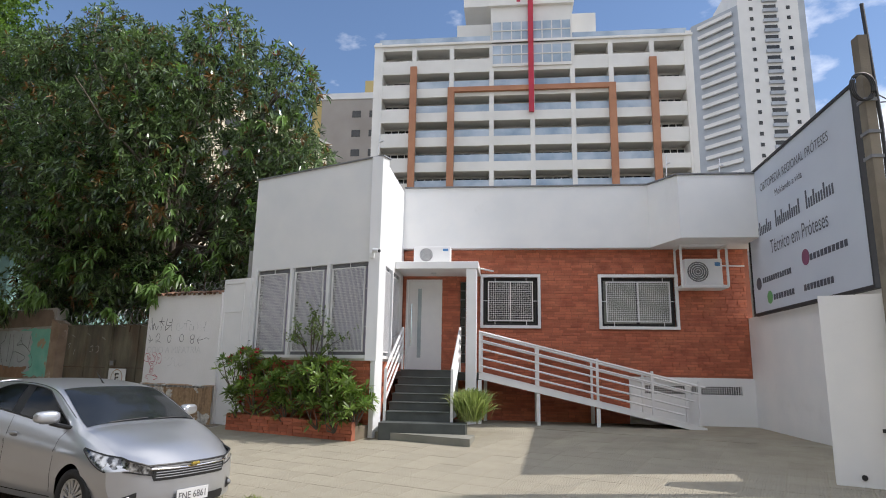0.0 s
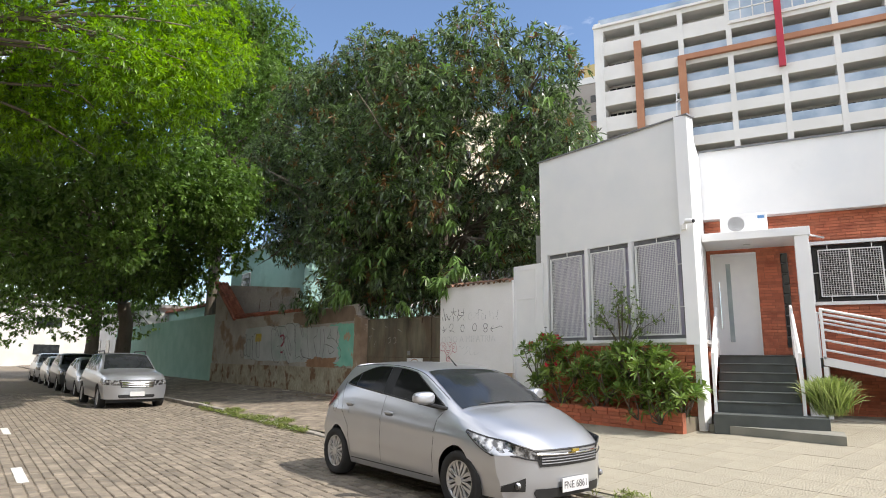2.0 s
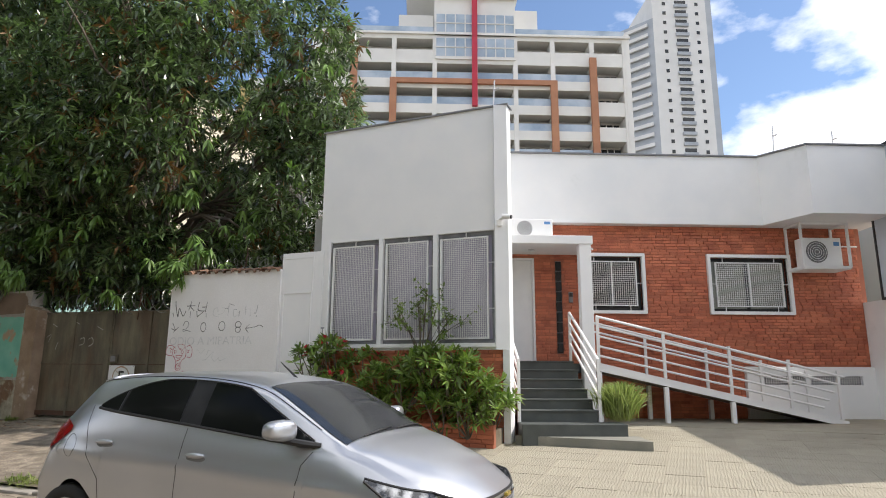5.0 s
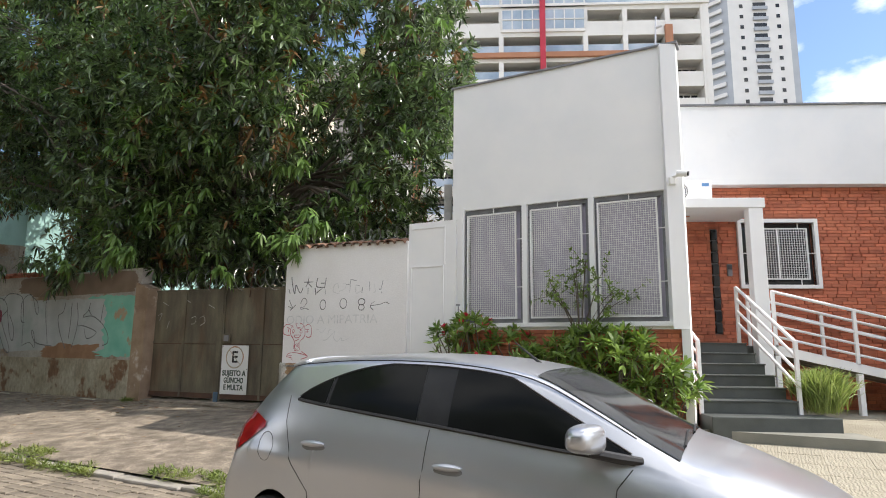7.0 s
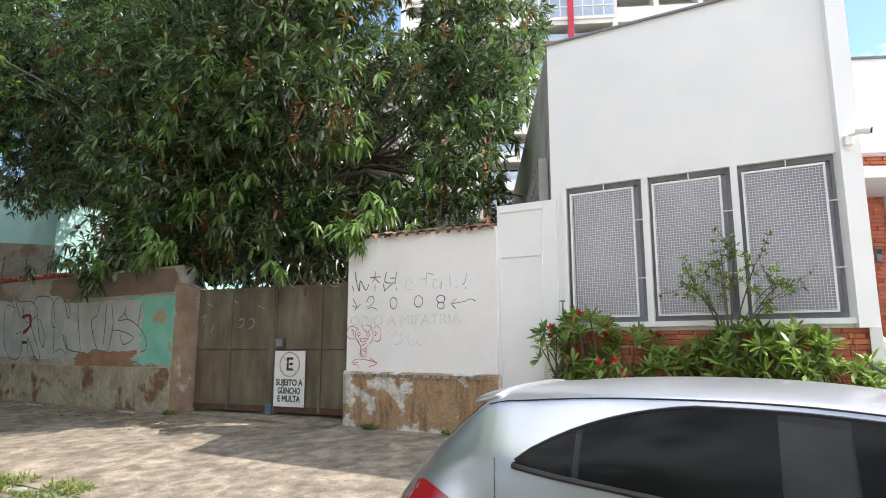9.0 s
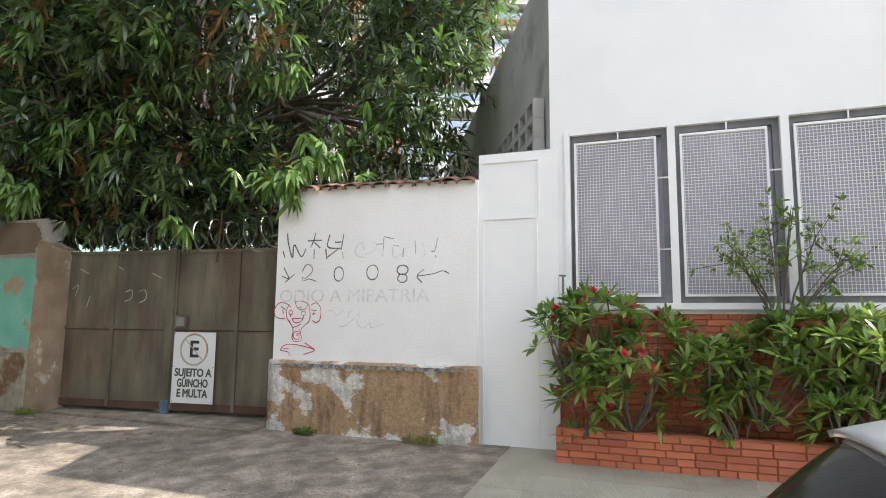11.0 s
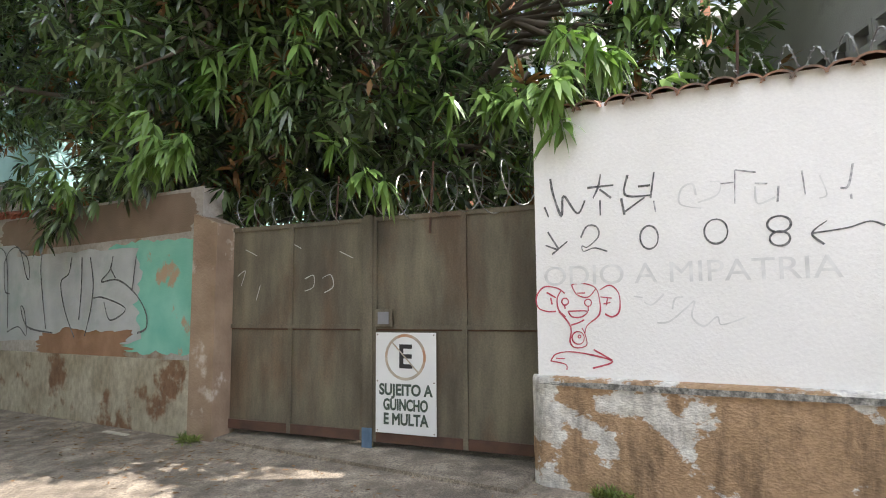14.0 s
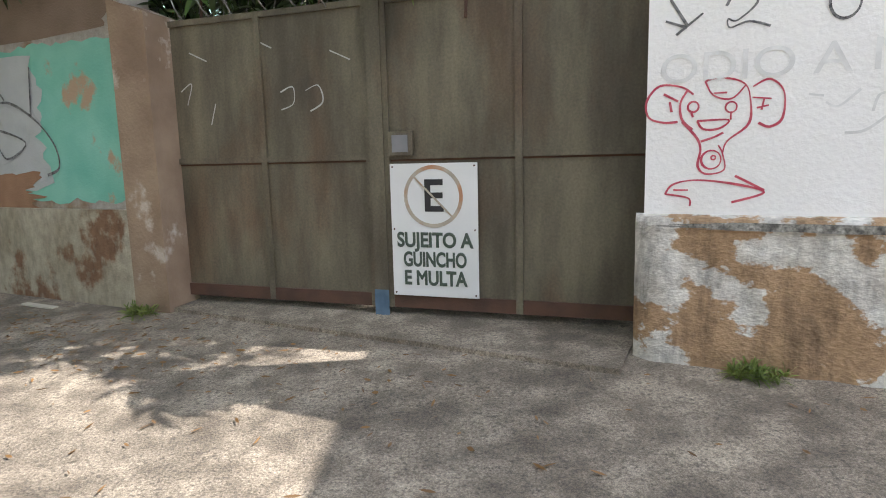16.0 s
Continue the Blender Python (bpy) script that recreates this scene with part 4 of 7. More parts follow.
for txt, x, z, size, wd in (("ORTOPEDIA REGIONAL PRÓTESES", 2.1, 4.6, 0.22, 2.7), ("Moldando a vida", 1.95, 4.32, 0.17, 1.1), ("Técnico em Próteses", 2.1, 3.4, 0.36, 2.2)):
    letters("sign_text", txt, size, SGM @ pose(x, -0.004, z, 90), navy, sign, width=wd)
for x, w in ((0.75, 0.9), (1.85, 1.05), (3.05, 1.0)):
    # the name line as plain bars
    for i in range(int(w / 0.085)):
        part("name_bar", box(x - w * 0.5 + i * 0.085, x - w * 0.5 + i * 0.085 + 0.045, -0.006, -0.001, 3.72, 3.88 + (0.14 if i == 0 else 0.09 if i % 4 == 3 else 0), SGM), navy, sign)
for x, z, w, cnt in ((1.15, 2.86, 1.3, 13), (3.1, 2.95, 1.2, 10), (1.4, 2.5, 0.9, 8), (2.7, 2.5, 1.0, 9)):
    for i in range(cnt):
        part("small_bar", box(x - w / 2 + i * w / cnt, x - w / 2 + (i + 0.7) * w / cnt, -0.006, -0.001, z - 0.05, z + 0.05, SGM), navy, sign)
for x, z, r, colr in ((0.22, 4.6, 0.26, navy), (0.3, 2.83, 0.12, navy), (2.35, 2.98, 0.13, mat("plum_disc", (0.2, 0.06, 0.12), (0.25, 0.08, 0.15), 4, 0.5, 0)), (0.78, 2.52, 0.12, mat("green_disc", (0.12, 0.35, 0.12), (0.15, 0.4, 0.15), 4, 0.5, 0))):
    part("emblem", tube([SGM @ Vector((x, -0.006, z)), SGM @ Vector((x, 0.0, z))], r, 24), colr, sign, "round emblem")

pole = thing("utility_pole", "weathered concrete utility pole with cables", "pole", HS)
pole_mat = mat("pole_concrete", (0.17, 0.145, 0.11), (0.25, 0.22, 0.17), 2, 0.9, 0.4, c=(0.11, 0.09, 0.07))
PX, PY = 5.42, 6.75
part("shaft", prism([(PX - 0.055, PY - 0.07), (PX + 0.055, PY - 0.07), (PX + 0.055, PY + 0.07), (PX - 0.055, PY + 0.07)], -0.3, 5.15), pole_mat, pole)
for z in (3.6, 3.9, 4.3):
    part("clamp", box(PX - 0.07, PX + 0.07, PY - 0.085, PY + 0.085, z, z + 0.04), grey_frame, pole)
for k in range(3):
    ring = [(PX - 0.12 + 0.02 * k + 0.12 * math.cos(a), PY - 0.13, 4.45 + 0.17 * math.sin(a)) for a in np.linspace(0, 2 * math.pi, 20)]
    part("cable_coil", tube(ring, 0.012, 6), black_plastic, pole)
part("riser_cable", tube([(PX + 0.08, PY - 0.05, 2.0), (PX + 0.1, PY - 0.05, 4.0), (PX + 0.08, PY, 5.6)], 0.022, 6), black_plastic, pole)
for (a, b, sag) in (((PX, PY, 4.3), (30, 2, 5.5), 0.6), ((PX, PY, 4.5), (16, 16, 6.2), 0.3)):
    pts = [(a[0] + (b[0] - a[0]) * t, a[1] + (b[1] - a[1]) * t, a[2] + (b[2] - a[2]) * t - sag * math.sin(math.pi * t)) for t in np.linspace(0, 1, 16)]
    w = thing("overhead_cable", "thin black overhead service cable", "cable", HS)
    part("wire", tube(pts, 0.008, 5), black_plastic, w)

# planter
planter = thing("brick_planter", "low red brick planter before the wing", "planter", HS)
part("planter_front", box(0.1, FL - 0.12, -0.42, -0.34, -0.2, 0.22, BX), mortar, planter)
part("planter_end", box(0.1, 0.18, -0.34, 0.0, -0.2, 0.22, BX), mortar, planter)
part("soil", box(0.18, FL - 0.12, -0.34, 0.02, -0.2, 0.15, BX), earth, planter)

# ---- walls of the old lot ----
wall_graffiti = structure(part("wall_graffiti", prism([(-11.69, 8.68), (-9.24, 8.68), (-9.24, 8.9), (-11.69, 8.9)], -0.2, [2.69, 2.63, 2.63, 2.69], ST), white_wall), "white plaster wall scrawled with graffiti", "wall")
plinth_mat = mat("peeling_plinth", (0.48, 0.45, 0.4), (0.66, 0.64, 0.59), 7, 0.92, 0.9, 45, c=(0.36, 0.235, 0.135), cscale=1.05, cmix=(0.485, 0.5), stretch=(1, 1, 1.5))
speckle(plinth_mat, 22, 0.72, 1.15, span=(0.3, 0.6), detail=8)
speckle(plinth_mat, 3.5, 0.55, 1.05, (2.2, 2.2, 0.5), (0.32, 0.5), 7)
rg = np.random.default_rng(3)
bm = bmesh.new()
n_, h_ = 60, 16
vs = [[bm.verts.new(ST @ Vector((-11.73 + 2.53 * i / n_, 8.605 + 0.02 * noise.noise((i * 0.3, j * 0.3, 2.0)) + (0.06 * max(0, 1 - i / 2.5)), -0.25 + 0.94 * j / h_ + (0.012 * noise.noise((i * 0.5, 3.1, 0)) if j == h_ else 0)))) for j in range(h_ + 1)] for i in range(n_ + 1)]
for i in range(n_):
    for j in range(h_):
        bm.faces.new((vs[i][j], vs[i + 1][j], vs[i + 1][j + 1], vs[i][j + 1]))
back = [bm.verts.new(ST @ Vector((-11.73 + 2.53 * i / n_, 8.69, 0.71))) for i in range(n_ + 1)]
for i in range(n_):
    bm.faces.new((vs[i][h_], vs[i + 1][h_], back[i + 1], back[i]))
end = [bm.verts.new(ST @ Vector((-11.73, 8.9, -0.25 + 0.94 * j / h_))) for j in range(h_ + 1)]
for j in range(h_):
    bm.faces.new((vs[0][j], vs[0][j + 1], end[j + 1], end[j]))
structure(part("wall_plinth", bm, plinth_mat, None, "", True), "peeling plaster plinth with bare ochre patches", "wall")
grime = speckle(mat("black_mould", (0.1, 0.095, 0.085), (0.3, 0.29, 0.26), 14, 0.95, 0.5, 60), 45, 0.5, 1.7)


def tile_row(name, label, s0, s1, d0, d1, z0f, material, width=0.16):
    """Curved clay tiles laid side by side across a wall top."""
    row = thing(name, label, "roof tiles")
    k = int((s1 - s0) / width)
    prof = [(width * 0.62 * math.cos(a), width * 0.42 * math.sin(a)) for a in np.linspace(math.pi, 0, 8)]
    for i in range(k):
        s = s0 + (i + 0.5) * (s1 - s0) / k
        z = z0f(s)
        j = rg.normal(0, 0.012, 3)
        vs = [ST @ Vector((s + x + j[0], dd, z + zz + dz + j[1])) for dd, dz in ((d0 + j[2], -0.05), ((d0 + d1) / 2, 0.0), (d1, -0.05)) for x, zz in prof]
        inner = [ST @ Vector((s + x * 0.85 + j[0], dd, z + zz * 0.78 + dz + j[1])) for dd, dz in ((d0 + j[2], -0.05), ((d0 + d1) / 2, 0.0), (d1, -0.05)) for x, zz in prof]
        fs = [(r * 8 + c, r * 8 + c + 1, (r + 1) * 8 + c + 1, (r + 1) * 8 + c) for r in range(2) for c in range(7)]
        fs += [(24 + c, 24 + c + 1, c + 1, c) for c in range(7)]
        mesh_part("roof_tile", vs + inner, fs, material, row, smooth=False)
    return row


clay = mat("old_clay_tile", (0.2, 0.105, 0.065), (0.3, 0.17, 0.11), 6, 0.9, 0.5, 40, c=(0.09, 0.075, 0.06), cscale=5, cmix=(0.45, 0.65), vary=0.25)
tile_row("tile_coping", "row of old clay tiles capping the graffiti wall", -11.66, -9.26, 8.62, 8.98, lambda s: 2.69 - 0.06 * (s + 11.69) / 2.45, clay, 0.165)
red_clay = mat("red_clay_tile", (0.33, 0.11, 0.07), (0.42, 0.16, 0.1), 6, 0.9, 0.4, vary=0.25, c=(0.18, 0.08, 0.05))
tile_row("tile_coping", "row of red clay tiles along the old wall", -25.3, -18.2, 8.42, 8.82, lambda s: 2.5 + 0.02 * (-18 - s), red_clay, 0.2)
wall_post = structure(part("wall_post", box(-9.24, -8.42, 8.72, 8.92, -0.2, 2.9, ST), white_paint), "white rendered wall piece with a flush door", "wall")
bm = bmesh.new()
for a, b, c, d in ((-9.2, -9.18, -0.1, 2.2), (-8.64, -8.62, -0.1, 2.2), (-9.2, -8.62, 2.2, 2.22), (-9.2, -8.6, 2.8, 2.82), (-8.62, -8.6, 2.24, 2.8)):
    add_box(bm, a, b, 8.708, 8.72, c, d, ST)
part("door_bead", bm, white_metal, wall_post, "thin white door bead")
vent = thing("wall_vent", "small white slatted vent on the wing wall", "vent", HS)
for i in range(3):
    part("slat", box(0.03 + i * 0.05, 0.055 + i * 0.05, -0.04, 0.0, 1.34, 1.6, BX), white_metal, vent)
part("vent_box", box(0.0, 0.19, -0.02, -0.001, 1.32, 1.62, BX), grey_frame, vent)

# concrete lattice blocks on the side wall's return
cobogo = thing("lattice_blocks", "grey openwork concrete blocks above the wall", "block screen", HS)
for i in range(8):
    for j in range(3):
        a = pose(-4.14 - 0.013 * i, 11.62 + 0.31 * i, 2.86 + 0.215 * j, 0, 0, 92.3)
        bm = bmesh.new()
        for p in ((0, 0.305, 0, 0.035), (0, 0.305, 0.18, 0.213), (0, 0.04, 0.035, 0.18), (0.265, 0.305, 0.035, 0.18)):
            add_box(bm, p[0], p[1], 0.0, 0.12, p[2], p[3], a)
        part("openwork_block", bm, grey_render, cobogo)

# ---- gate ----
GATE = ST @ pose(-13.33, 8.9, 0, 0, 0, 6.5) @ pose(13.33, -8.9, 0)
gate = thing("metal_gate", "olive grey rusty sheet steel double gate, closed", "gate", GATE)
GY, G0, GM, G1, GT = 8.9, -15.2, -13.42, -11.6, 2.05
rust = mat("rusty_rail", (0.075, 0.042, 0.03), (0.12, 0.062, 0.04), 5, 0.9, 0.5)
for a, b, nm in ((G0, GM - 0.04, "leaf"), (GM + 0.04, G1, "leaf")):
    lf = part(nm, box(a, b, GY, GY + 0.02, 0.02, GT), gate_mat, gate, "weathered sheet steel leaf")
    for c in (a, (a + b) / 2, b - 0.045):
        part("upright", box(c, c + 0.045, GY - 0.022, GY - 0.001, 0.02, GT), gate_mat, lf)
    for z in (0.02, 1.02, GT - 0.04):
        part("cross_bar", box(a, b, GY - 0.018, GY - 0.001, z, z + (0.09 if z < 0.1 else 0.04)), rust if z < 0.1 else gate_mat, lf)
    part("sheet_seam", box(a, b, GY - 0.003, GY - 0.001, 1.006, 1.018), rust, lf)
part("meeting_post", box(GM - 0.05, GM + 0.05, GY - 0.035, GY - 0.001, -0.05, GT + 0.02), gate_mat, gate)
part("post_foot", box(GM - 0.052, GM + 0.052, GY - 0.04, GY - 0.034, -0.04, 0.14), mat("faded_blue_paint", (0.07, 0.12, 0.18), (0.13, 0.2, 0.28), 8, 0.8, 0.3), gate, "faded blue paint")
part("lock_box", box(GM + 0.09, GM + 0.26, GY - 0.05, GY - 0.02, 1.04, 1.2, None, 0.006), gate_mat, gate)
part("lock_flap", box(GM + 0.12, GM + 0.23, GY - 0.056, GY - 0.05, 1.065, 1.175), grey_frame, gate)
nop = thing("no_parking_sign", "white no-parking sign plate fixed to the gate", "sign", GATE)
plate_white = mat("sign_plate_white", (0.68, 0.69, 0.68), (0.75, 0.76, 0.75), 2, 0.5, 0.1, c=(0.5, 0.45, 0.33), cscale=3, cmix=(0.66, 0.8))
NX0, NX1, NZ0, NZ1, NY = -13.33, -12.73, 0.11, 0.99, GY - 0.03
part("plate", box(NX0, NX1, NY - 0.006, NY, NZ0, NZ1, None, 0.002), plate_white, nop)
ring_mat = mat("faded_ring", (0.34, 0.3, 0.24), (0.5, 0.45, 0.36), 7, 0.7, 0.1, c=(0.42, 0.22, 0.12), cscale=4, cmix=(0.5, 0.65))
cx, cz = (NX0 + NX1) / 2, NZ0 + 0.665
bm = bmesh.new()
pr = [[bm.verts.new((cx + r * math.cos(a), NY - 0.009, cz + r * math.sin(a))) for a in np.linspace(0, 2 * math.pi, 49)[:-1]] for r in (0.178, 0.203)]
for i in range(48):
    bm.faces.new((pr[0][i], pr[0][(i + 1) % 48], pr[1][(i + 1) % 48], pr[1][i]))
add_box(bm, -0.18, 0.18, -0.001, 0.001, -0.006, 0.006, pose(cx, NY - 0.012, cz) @ Matrix.Rotation(radians(45), 4, "Y"))
part("ring", bm, ring_mat, nop, "faded brown ring with a thin slash")
letters("letter", "E", 0.29, pose(cx, NY - 0.0095, cz - 0.005, 90), ink, nop, width=0.13, bold=0.006)
green_ink = mat("dark_green_ink", (0.05, 0.075, 0.055), (0.075, 0.1, 0.08), 5, 0.6, 0.0)
for txt, z, wd in (("SUJEITO A", 0.375, 0.53), ("GUINCHO", 0.245, 0.44), ("E MULTA", 0.12, 0.44)):
    letters("wording", txt, 0.135, pose(cx, NY - 0.0075, NZ0 + z, 90), green_ink, nop, width=wd, swell=0.0045)
for x in (NX0 + 0.02, NX1 - 0.02):
    for z in (NZ0 + 0.02, NZ0 + 0.45, NZ1 - 0.02):
        part("rivet", tube([(x, NY - 0.01, z), (x, NY - 0.004, z)], 0.006, 8), rust, nop)

# razor wire over the gate and the walls
wire_mat = mat("razor_wire_steel", (0.28, 0.28, 0.27), (0.4, 0.4, 0.38), 8, 0.4, 0.1, metal=0.8)
for s0, s1, d, z, r in ((-15.2, -11.8, 8.95, 2.22, 0.2), (-11.6, -9.3, 9.0, 2.84, 0.09), (-24.0, -20.0, 8.9, 2.95, 0.18)):
    wv = thing("razor_wire", "coil of grey razor wire along the wall top", "razor wire")
    pts = [sd(s0 + (s1 - s0) * t / 260, d + r * math.cos(t * 0.32), z + r * math.sin(t * 0.32) + 0.03 * math.sin(t * 0.21)) for t in range(260)]
    part("coil", tube(pts, 0.0065, 4), wire_mat, wv)
    bm = bmesh.new()
    for t in range(0, 260, 2):
        p = pts[t]
        add_box(bm, p.x - 0.014, p.x + 0.014, p.y - 0.0015, p.y + 0.0015, p.z - 0.004, p.z + 0.004)
    tagged(part("barb_row", bm, wire_mat, wv), kind="stuff")
    for s in np.arange(s0 + 0.2, s1, 1.1):
        part("stake", tube([sd(s, d, z - 0.35), sd(s + 0.03, d + 0.02, z + 0.3)], 0.012, 6), rust, wv)

# ---- old graffiti wall ----
old_render = mat("old_render", (0.36, 0.33, 0.29), (0.45, 0.42, 0.38), 1.4, 0.92, 0.5, 40, c=(0.28, 0.2, 0.135), cscale=0.9, cmix=(0.54, 0.62))
wall_old = structure(part("wall_old", box(-27.9, -15.3, 8.5, 8.75, -0.3, 2.5, ST), old_render), "weathered grey wall with teal remnants and graffiti", "wall")
low_mat = mat("old_plinth", (0.32, 0.28, 0.2), (0.43, 0.39, 0.3), 2.2, 0.95, 0.7, 40, c=(0.2, 0.115, 0.065), cscale=1.9, cmix=(0.53, 0.6))
speckle(low_mat, 14, 0.75, 1.15, (1, 1, 0.6), detail=7)
speckle(old_render, 18, 0.85, 1.1, detail=6)
part("old_plinth", box(-27.9, -15.36, 8.46, 8.5, -0.3, 0.69, ST), low_mat, wall_old, "stained crumbling plinth")
structure(part("gate_pier", prism([(-15.36, 8.44), (-15.02, 8.46), (-15.06, 8.78), (-15.36, 8.78)], -0.3, [2.2, 2.08, 2.08, 2.2], ST), mat("pier_render", (0.22, 0.15, 0.1), (0.33, 0.24, 0.165), 2.5, 0.95, 0.8, 35, c=(0.5, 0.43, 0.36), cscale=2.0, cmix=(0.58, 0.64))), "crumbling brown rendered gate pier", "pier")


def patch(name, s0, s1, z0, z1, d, material, parent, seed, rough=0.12, label=""):
    """A flake of old paint with a ragged outline, a hair off the wall."""
    k = 90
    bm = bmesh.new()
    out = []
    for i in range(k):
        a = 2 * math.pi * i / k
        c, s = math.cos(a), math.sin(a)
        m = max(abs(c), abs(s)) ** 0.85
        q = 1 + rough * (noise.noise((c * 2.2, s * 2.2, seed)) + 0.6 * noise.noise((c * 7, s * 7, seed)) + 0.4 * noise.noise((c * 18, s * 18, seed)))
        out.append(bm.verts.new(sd((s0 + s1) / 2 + (s1 - s0) / 2 * c / m * q, d, (z0 + z1) / 2 + (z1 - z0) / 2 * s / m * q)))
    bm.faces.new(out)
    return part(name, bm, material, parent, label)


teal_old = mat("flaking_teal", (0.16, 0.46, 0.36), (0.24, 0.55, 0.44), 2.5, 0.85, 0.3, 40, c=(0.42, 0.3, 0.2), cscale=1.5, cmix=(0.62, 0.66))
white_old = mat("flaking_white", (0.4, 0.42, 0.42), (0.5, 0.52, 0.52), 1.6, 0.9, 0.4, 40, c=(0.32, 0.4, 0.37), cscale=1.1, cmix=(0.5, 0.7))
patch("paint_remnant", -17.0, -15.38, 0.74, 1.98, 8.496, teal_old, wall_old, 4.0, 0.1, "bright teal paint remnant")
patch("paint_remnant", -19.9, -16.3, 0.82, 1.95, 8.492, white_old, wall_old, 9.0, 0.1, "dirty white paint")
patch("paint_remnant", -24.0, -19.0, 0.85, 2.1, 8.494, white_old, wall_old, 14.0, 0.1, "dirty white paint")
patch("bare_patch", -18.4, -16.5, 0.62, 0.98, 8.488, mat("bare_ochre", (0.27, 0.15, 0.085), (0.34, 0.2, 0.12), 4, 0.95, 0.6), wall_old, 21.0, 0.3, "bare ochre render")
brown_top = mat("brown_render", (0.2, 0.145, 0.105), (0.27, 0.2, 0.15), 2, 0.95, 0.6)
patch("bare_patch", -19.6, -15.4, 2.02, 2.47, 8.495, brown_top, wall_old, 51.0, 0.05, "bare brown render")
patch("yellow_mark", -22.9, -22.3, 1.55, 1.85, 8.489, mat("yellow_mark", (0.5, 0.36, 0.05), (0.55, 0.42, 0.1), 4, 0.9, 0.2), wall_old, 2.0, 0.1, "yellow paint mark")


patch("mould_stain", -11.5, -9.4, 0.64, 0.68, 8.578, grime, wall_graffiti, 31.0, 0.3, "black mould along the ledge")


def strokes(name, lines, width, to_world, material, parent, label=""):
    """Brush lines as flat ribbons; to_world maps a drawing's point onto the wall."""
    bm = bmesh.new()
    for ln in lines:
        pts = [Vector(p) for p in ln]
        if len(pts) > 2:
            sm = []
            for i in range(len(pts) - 1):
                p0, p1, p2, p3 = pts[max(0, i - 1)], pts[i], pts[i + 1], pts[min(len(pts) - 1, i + 2)]
                for t in np.linspace(0, 1, 7)[:-1]:
                    t = float(t)
                    sm.append(0.5 * ((2 * p1) + (p2 - p0) * t + (2 * p0 - 5 * p1 + 4 * p2 - p3) * t * t + (3 * p1 - p0 - 3 * p2 + p3) * t**3))
            pts = sm + [pts[-1]]
        prev = None
        for i, p in enumerate(pts):
            d = (pts[min(i + 1, len(pts) - 1)] - pts[max(i - 1, 0)])
            n = Vector((-d.y, d.x)).normalized() * width * 0.5 * (0.75 + 0.45 * noise.noise((p.x * 9, p.y * 9, 1.3)))
            cur = (bm.verts.new(to_world(p + n)), bm.verts.new(to_world(p - n)))
            if prev:
                bm.faces.new((prev[0], cur[0], cur[1], prev[1]))
            prev = cur
    return part(name, bm, material, parent, label)


def ring(cx, cy, rx, ry, k=12, a0=0.0, a1=6.283):
    return [(cx + rx * math.cos(a), cy + ry * math.sin(a)) for a in np.linspace(a0, a1, k)]


def on_white(p):
    return sd(p.x, 8.677, p.y)


spray_black = mat("black_spray", (0.05, 0.05, 0.055), (0.25, 0.25, 0.25), 40, 0.8, 0.1)
spray_faint = mat("faint_spray", (0.6, 0.6, 0.59), (0.76, 0.76, 0.75), 9, 0.85, 0.1)
spray_red = mat("red_spray", (0.4, 0.03, 0.07), (0.55, 0.12, 0.15), 20, 0.8, 0.1)
spray_thin = mat("thin_spray", (0.2, 0.2, 0.21), (0.62, 0.62, 0.62), 30, 0.8, 0.1)
tag_bold = [[(-11.56, 2.16), (-11.54, 2.04), (-11.48, 1.87), (-11.46, 2.02), (-11.36, 1.88), (-11.3, 1.97)], [(-11.61, 1.95), (-11.58, 1.87)], [(-11.28, 2.06), (-11.09, 2.06)], [(-11.18, 2.15), (-11.2, 2.06), (-11.24, 1.98)], [(-11.19, 2.04), (-11.11, 1.97)], [(-11.19, 1.96), (-11.19, 1.85)], [(-10.99, 2.12), (-11.01, 1.98), (-10.84, 1.96)], [(-10.81, 2.12), (-10.84, 1.94)], [(-10.92, 2.03), (-10.84, 2.03)], [(-11.04, 1.96), (-11.02, 1.84)], [(-11.02, 1.86), (-10.88, 1.95)]]
tag_worn = [[(-10.4, 1.99), (-10.32, 1.99)], [(-10.31, 2.07), (-10.32, 1.85)], [(-10.31, 2.07), (-10.19, 2.04)], [(-10.2, 1.97), (-10.13, 1.96)], [(-10.07, 1.94), (-10.08, 1.84)], [(-9.94, 2.02), (-9.93, 1.87)], [(-9.68, 2.03), (-9.71, 1.9), (-9.75, 1.89)], [(-9.7, 1.85), (-9.7, 1.82)], [(-10.82, 1.92), (-10.81, 1.84)]]
tag_pale = [[(-10.55, 1.93), (-10.57, 2.01), (-10.64, 1.98), (-10.65, 1.88), (-10.52, 1.84)], [(-10.54, 1.88), (-10.42, 1.92), (-10.4, 2.0), (-10.46, 2.01)], [(-10.2, 1.95), (-10.19, 1.84), (-10.09, 1.87)], [(-9.85, 1.98), (-9.82, 1.86), (-9.86, 1.84)]]
strokes("tag_line", tag_bold, 0.019, on_white, spray_black, wall_graffiti, "black spray tag")
strokes("tag_line", tag_worn, 0.014, on_white, spray_thin, wall_graffiti, "half-faded spray tag")
strokes("tag_line", tag_pale, 0.014, on_white, spray_faint, wall_graffiti, "nearly faded spray tag")
